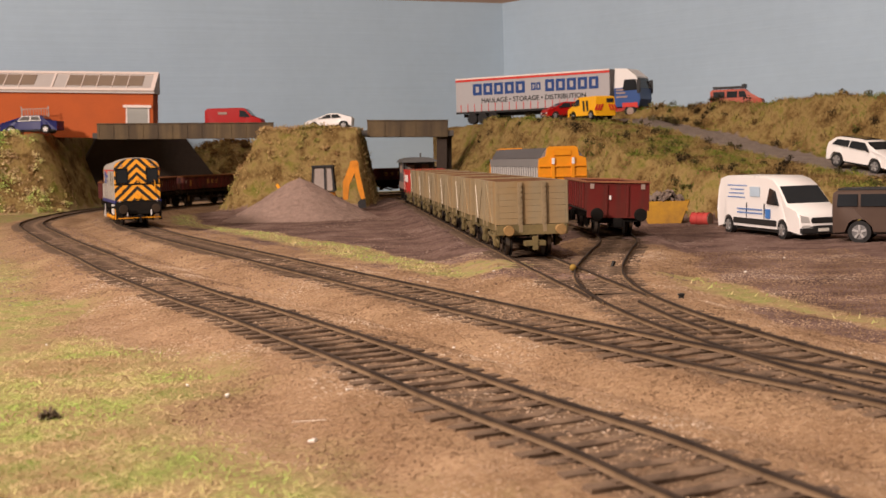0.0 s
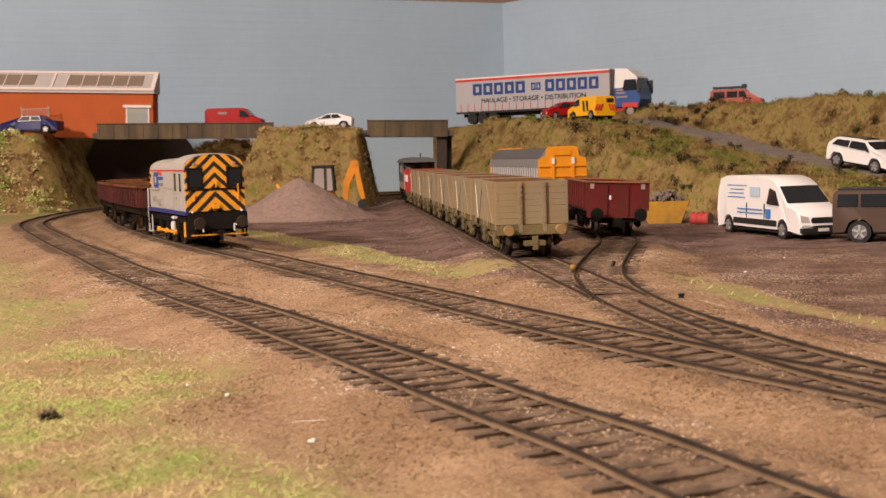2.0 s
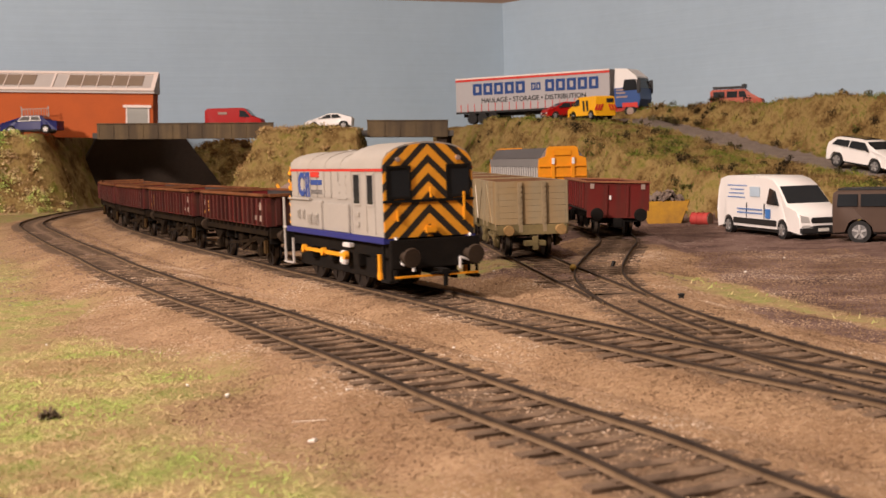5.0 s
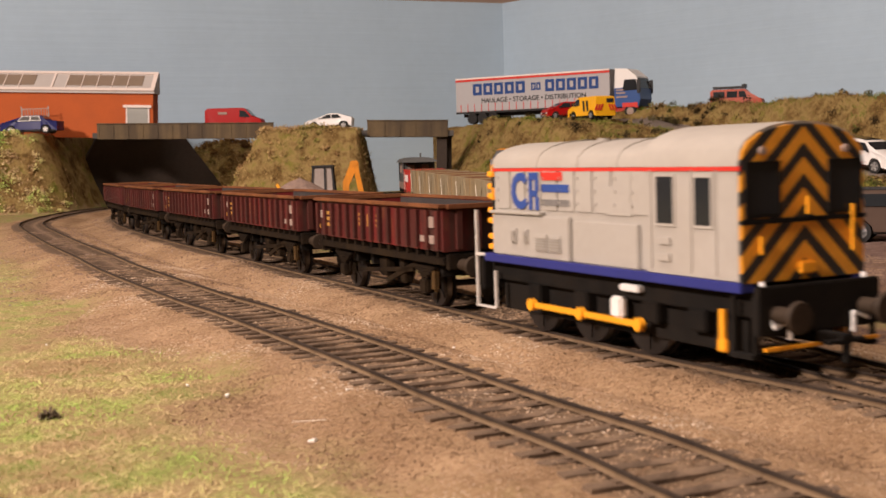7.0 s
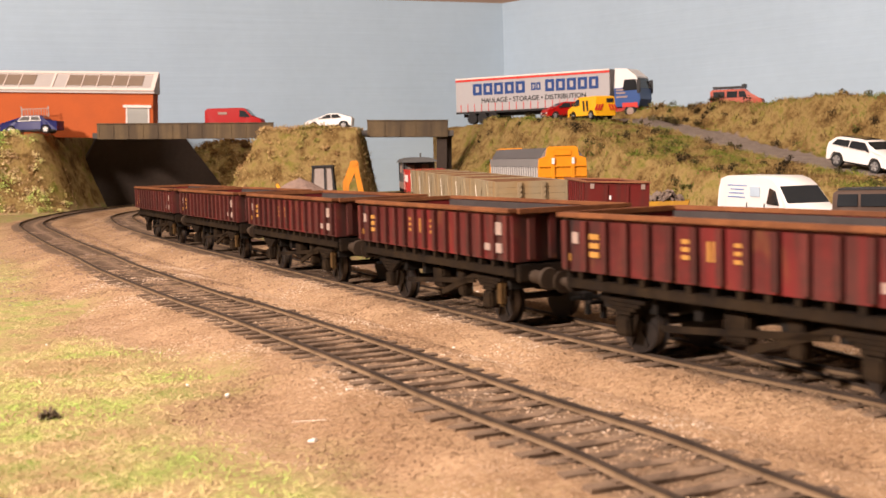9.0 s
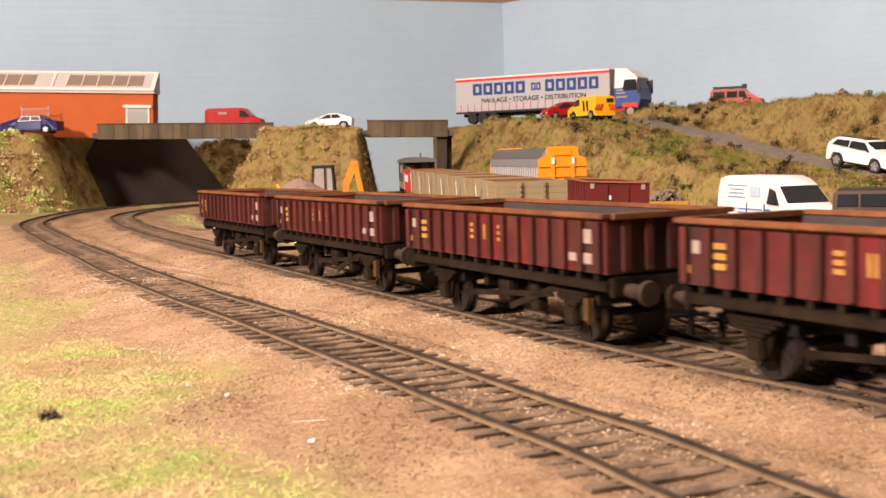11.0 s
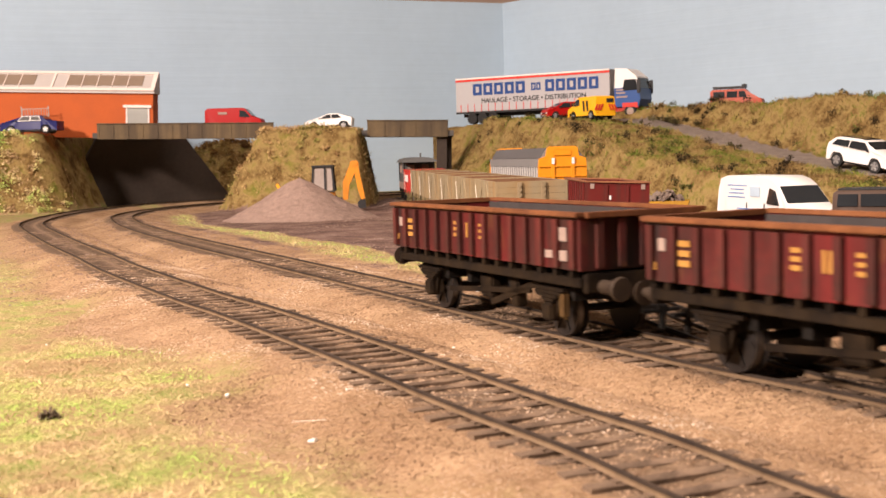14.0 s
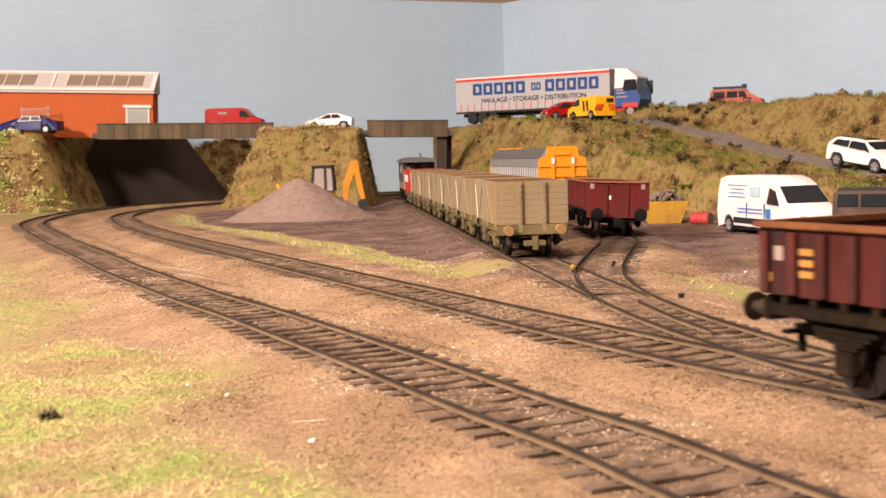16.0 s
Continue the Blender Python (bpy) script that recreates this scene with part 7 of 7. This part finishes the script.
def build_grains():
    """Loose stones of the ballast near the tracks."""
    P = scatter(160000, -150, 190, 110, 560, lambda X, Y, b, r, u: ~b & (masks(X, Y, b, r)[0] < 0.45) & (u < np.clip(90 / Y ** 0.9 * 3, 0, 1)), 41)
    P[:, 2] += ballast_lift(P[:, 0], P[:, 1]) + 0.05
    rng = np.random.RandomState(42)
    n = len(P)
    T = np.array([(1, 1, 1), (-1, -1, 1), (-1, 1, -1), (1, -1, -1)], float)
    V = P[:, None, :] + (T[None] + rng.randn(n, 4, 3) * 0.45) * [1, 1, 0.55] * rng.uniform(0.09, 0.32, (n, 1, 1)) ** 1.1
    F = np.array([(0, 1, 2), (0, 3, 1), (0, 2, 3), (1, 3, 2)])
    me = bpy.data.meshes.new("ballast_grains")
    me.from_pydata((V.reshape(-1, 3) * S).tolist(), [], (F[None] + 4 * np.arange(n)[:, None, None]).reshape(-1, 3).tolist())
    me.materials.append(island_material("mixed_brown_ballast", [(0.05, (0.19, 0.115, 0.065)), (0.4, (0.37, 0.245, 0.15)), (0.85, (0.48, 0.34, 0.22)), (0.99, (0.62, 0.50, 0.38))]))
    tagged(new("ballast_grains", me), "loose fine brown and tan ballast stones", "ballast", kind="stuff")


build_grains()


def build_yard_stones():
    """Coarser loose stones and crumbs over the yard and the distant ballast."""
    P = scatter(55000, -300, 260, 430, 1250, lambda X, Y, b, r, u: ~b & (u < 0.75), 61)
    P[:, 2] += ballast_lift(P[:, 0], P[:, 1]) + 0.05
    rng = np.random.RandomState(62)
    n = len(P)
    T = np.array([(1, 1, 1), (-1, -1, 1), (-1, 1, -1), (1, -1, -1)], float)
    V = P[:, None, :] + (T[None] + rng.randn(n, 4, 3) * 0.45) * [1, 1, 0.6] * rng.uniform(0.15, 0.5, (n, 1, 1)) ** 1.3
    F = np.array([(0, 1, 2), (0, 3, 1), (0, 2, 3), (1, 3, 2)])
    me = bpy.data.meshes.new("yard_stones")
    me.from_pydata((V.reshape(-1, 3) * S).tolist(), [], (F[None] + 4 * np.arange(n)[:, None, None]).reshape(-1, 3).tolist())
    me.materials.append(island_material("mauve_brown_crumbs", [(0.05, (0.15, 0.095, 0.07)), (0.4, (0.195, 0.126, 0.10)), (0.8, (0.26, 0.178, 0.138)), (0.99, (0.40, 0.31, 0.25))]))
    tagged(new("yard_stones", me), "loose mauve-brown crumbs and stones over the yard", "gravel", kind="stuff")


build_yard_stones()


def build_litter():
    """White chips, a glossy fibre and a dark burr lying about the foreground."""
    chip = paint("white_plastic_chip", (0.75, 0.70, 0.62), 0.4)
    rng = random.Random(71)
    spots = [(-58, 262), (-24, 206), (-92, 400), (-6, 432), (12, 425), (20, 470), (-112, 330), (2, 300), (55, 440), (-40, 540), (-47, 250), (60, 305), (-140, 480), (150, 520), (120, 470), (-20, 236)]
    for x, y in spots:
        bm = B()
        r = rng.uniform(0.35, 0.8)
        box(bm, -r, r, -r * 0.6, r * 0.6, -r * 0.3, r * 0.4, 0.1, seg=1)
        z = ground_z(x, y) + float(ballast_lift(np.array([x]), np.array([y]))[0])
        tagged(part("plastic_chip", bm, chip, None, "", False, at(x, y, z + 0.2, rng.uniform(0, 180), rng.uniform(-15, 15))), "small white plastic chip lying on the ballast", "debris", group="white chips on the ballast")
    x, y = -79, 232
    bm = B()
    for k in range(60):
        a, b = rng.uniform(0, 6.28), rng.uniform(0, 1.2)
        d = Vector((math.cos(a) * math.cos(b), math.sin(a) * math.cos(b), math.sin(b)))
        bar(bm, d * 0.3, d * rng.uniform(1.2, 2.4), 0.3, 0.3)
    tagged(part("seed_burr", bm, paint("dark_brown_burr", (0.11, 0.08, 0.05), 0.9), None, "", False, at(x, y, ground_z(x, y) + 0.3)), "dark brown bristly burr lying in the grass", "debris")
    bm = B()
    pts = [(-29, 217, 0.5), (-22, 216.6, 0.8), (-15, 216.2, 0.7), (-9, 216.4, 0.9)]
    for a, b in zip(pts, pts[1:]):
        rod(bm, (a[0], a[1], a[2]), (b[0], b[1], b[2]), 0.06, 6)
    tagged(part("fibre", bm, paint("glossy_clear_fibre", (0.75, 0.66, 0.55), 0.2), None, "", True, at(0, 0, ground_z(-20, 216.5) + 0.9)), "thin glossy straw fibre lying on the ballast", "debris")


build_litter()


# ---- movement of the train ----
# seconds, millimetres along the far main line of the locomotive's middle
RUN = [(0.0, 1592.5), (0.75, 1490.0), (1.5, 1402.5), (2.5, 1303.0), (3.5, 1208.5), (4.2, 1148.5), (5.4, 1047.0), (6.5, 952.5), (7.0, 911.5), (9.0, 741.5), (12.5, 447.5), (16.0, 165.0)]
FIRST, PITCH = 132.5, 128.5


def lead(t):
    a = np.array(RUN)
    k = int(np.clip(np.searchsorted(a[:, 0], t) - 1, 0, len(a) - 2))
    g = np.gradient(a[:, 1], a[:, 0])
    h = a[k + 1, 0] - a[k, 0]
    u = (t - a[k, 0]) / h
    return float((2 * u ** 3 - 3 * u * u + 1) * a[k, 1] + (u ** 3 - 2 * u * u + u) * h * g[k] + (3 * u * u - 2 * u ** 3) * a[k + 1, 1] + (u ** 3 - u * u) * h * g[k + 1])


def vehicle_pose(s, half):
    l = LINES["main_far"]
    a, b = along(l, STEP, s - half), along(l, STEP, s + half)
    d = a - b
    c = (a + b) / 2
    return at(c[0], c[1], 0, math.degrees(math.atan2(d[1], d[0])))


def motions():
    times = [i / 5 for i in range(81)]
    quick = [i / 15 for i in range(241)]
    start = lead(0)
    turn = lambda t: 1.2 + (start - lead(t)) / 7.8
    walk(loco, [(t, vehicle_pose(lead(t) + 1.8, 22)) for t in times])
    for w in LOCO_WHEELS:
        x = w.matrix_basis.translation.x / S
        walk(w, [(t, at(x, 0, 8.6, 0, math.degrees(turn(t)))) for t in quick])
    for r in LOCO_RODS:
        walk(r, [(t, at(3.2 * math.cos(turn(t)), 0, 9.2 - 3.2 * math.sin(turn(t)))) for t in quick])
    for i, w in enumerate(WAGONS):
        walk(w, [(t, vehicle_pose(lead(t) + FIRST + PITCH * i, 34)) for t in times])
        for ws in WAGON_WHEELS[i]:
            x = ws.matrix_basis.translation.x / S
            walk(ws, [(t, at(x, 0, 6.4, 0, math.degrees((start - lead(t)) / 6.4))) for t in [i / 15 for i in range(241)]])


build_sleepers(track_a, "main_near", 0, 9999)
build_sleepers(track_b, "main_far", 0, 9999)
build_sleepers(track_c, "siding_curved", 60, 9999)
build_sleepers(track_d, "siding_straight", 60, 9999)
motions()
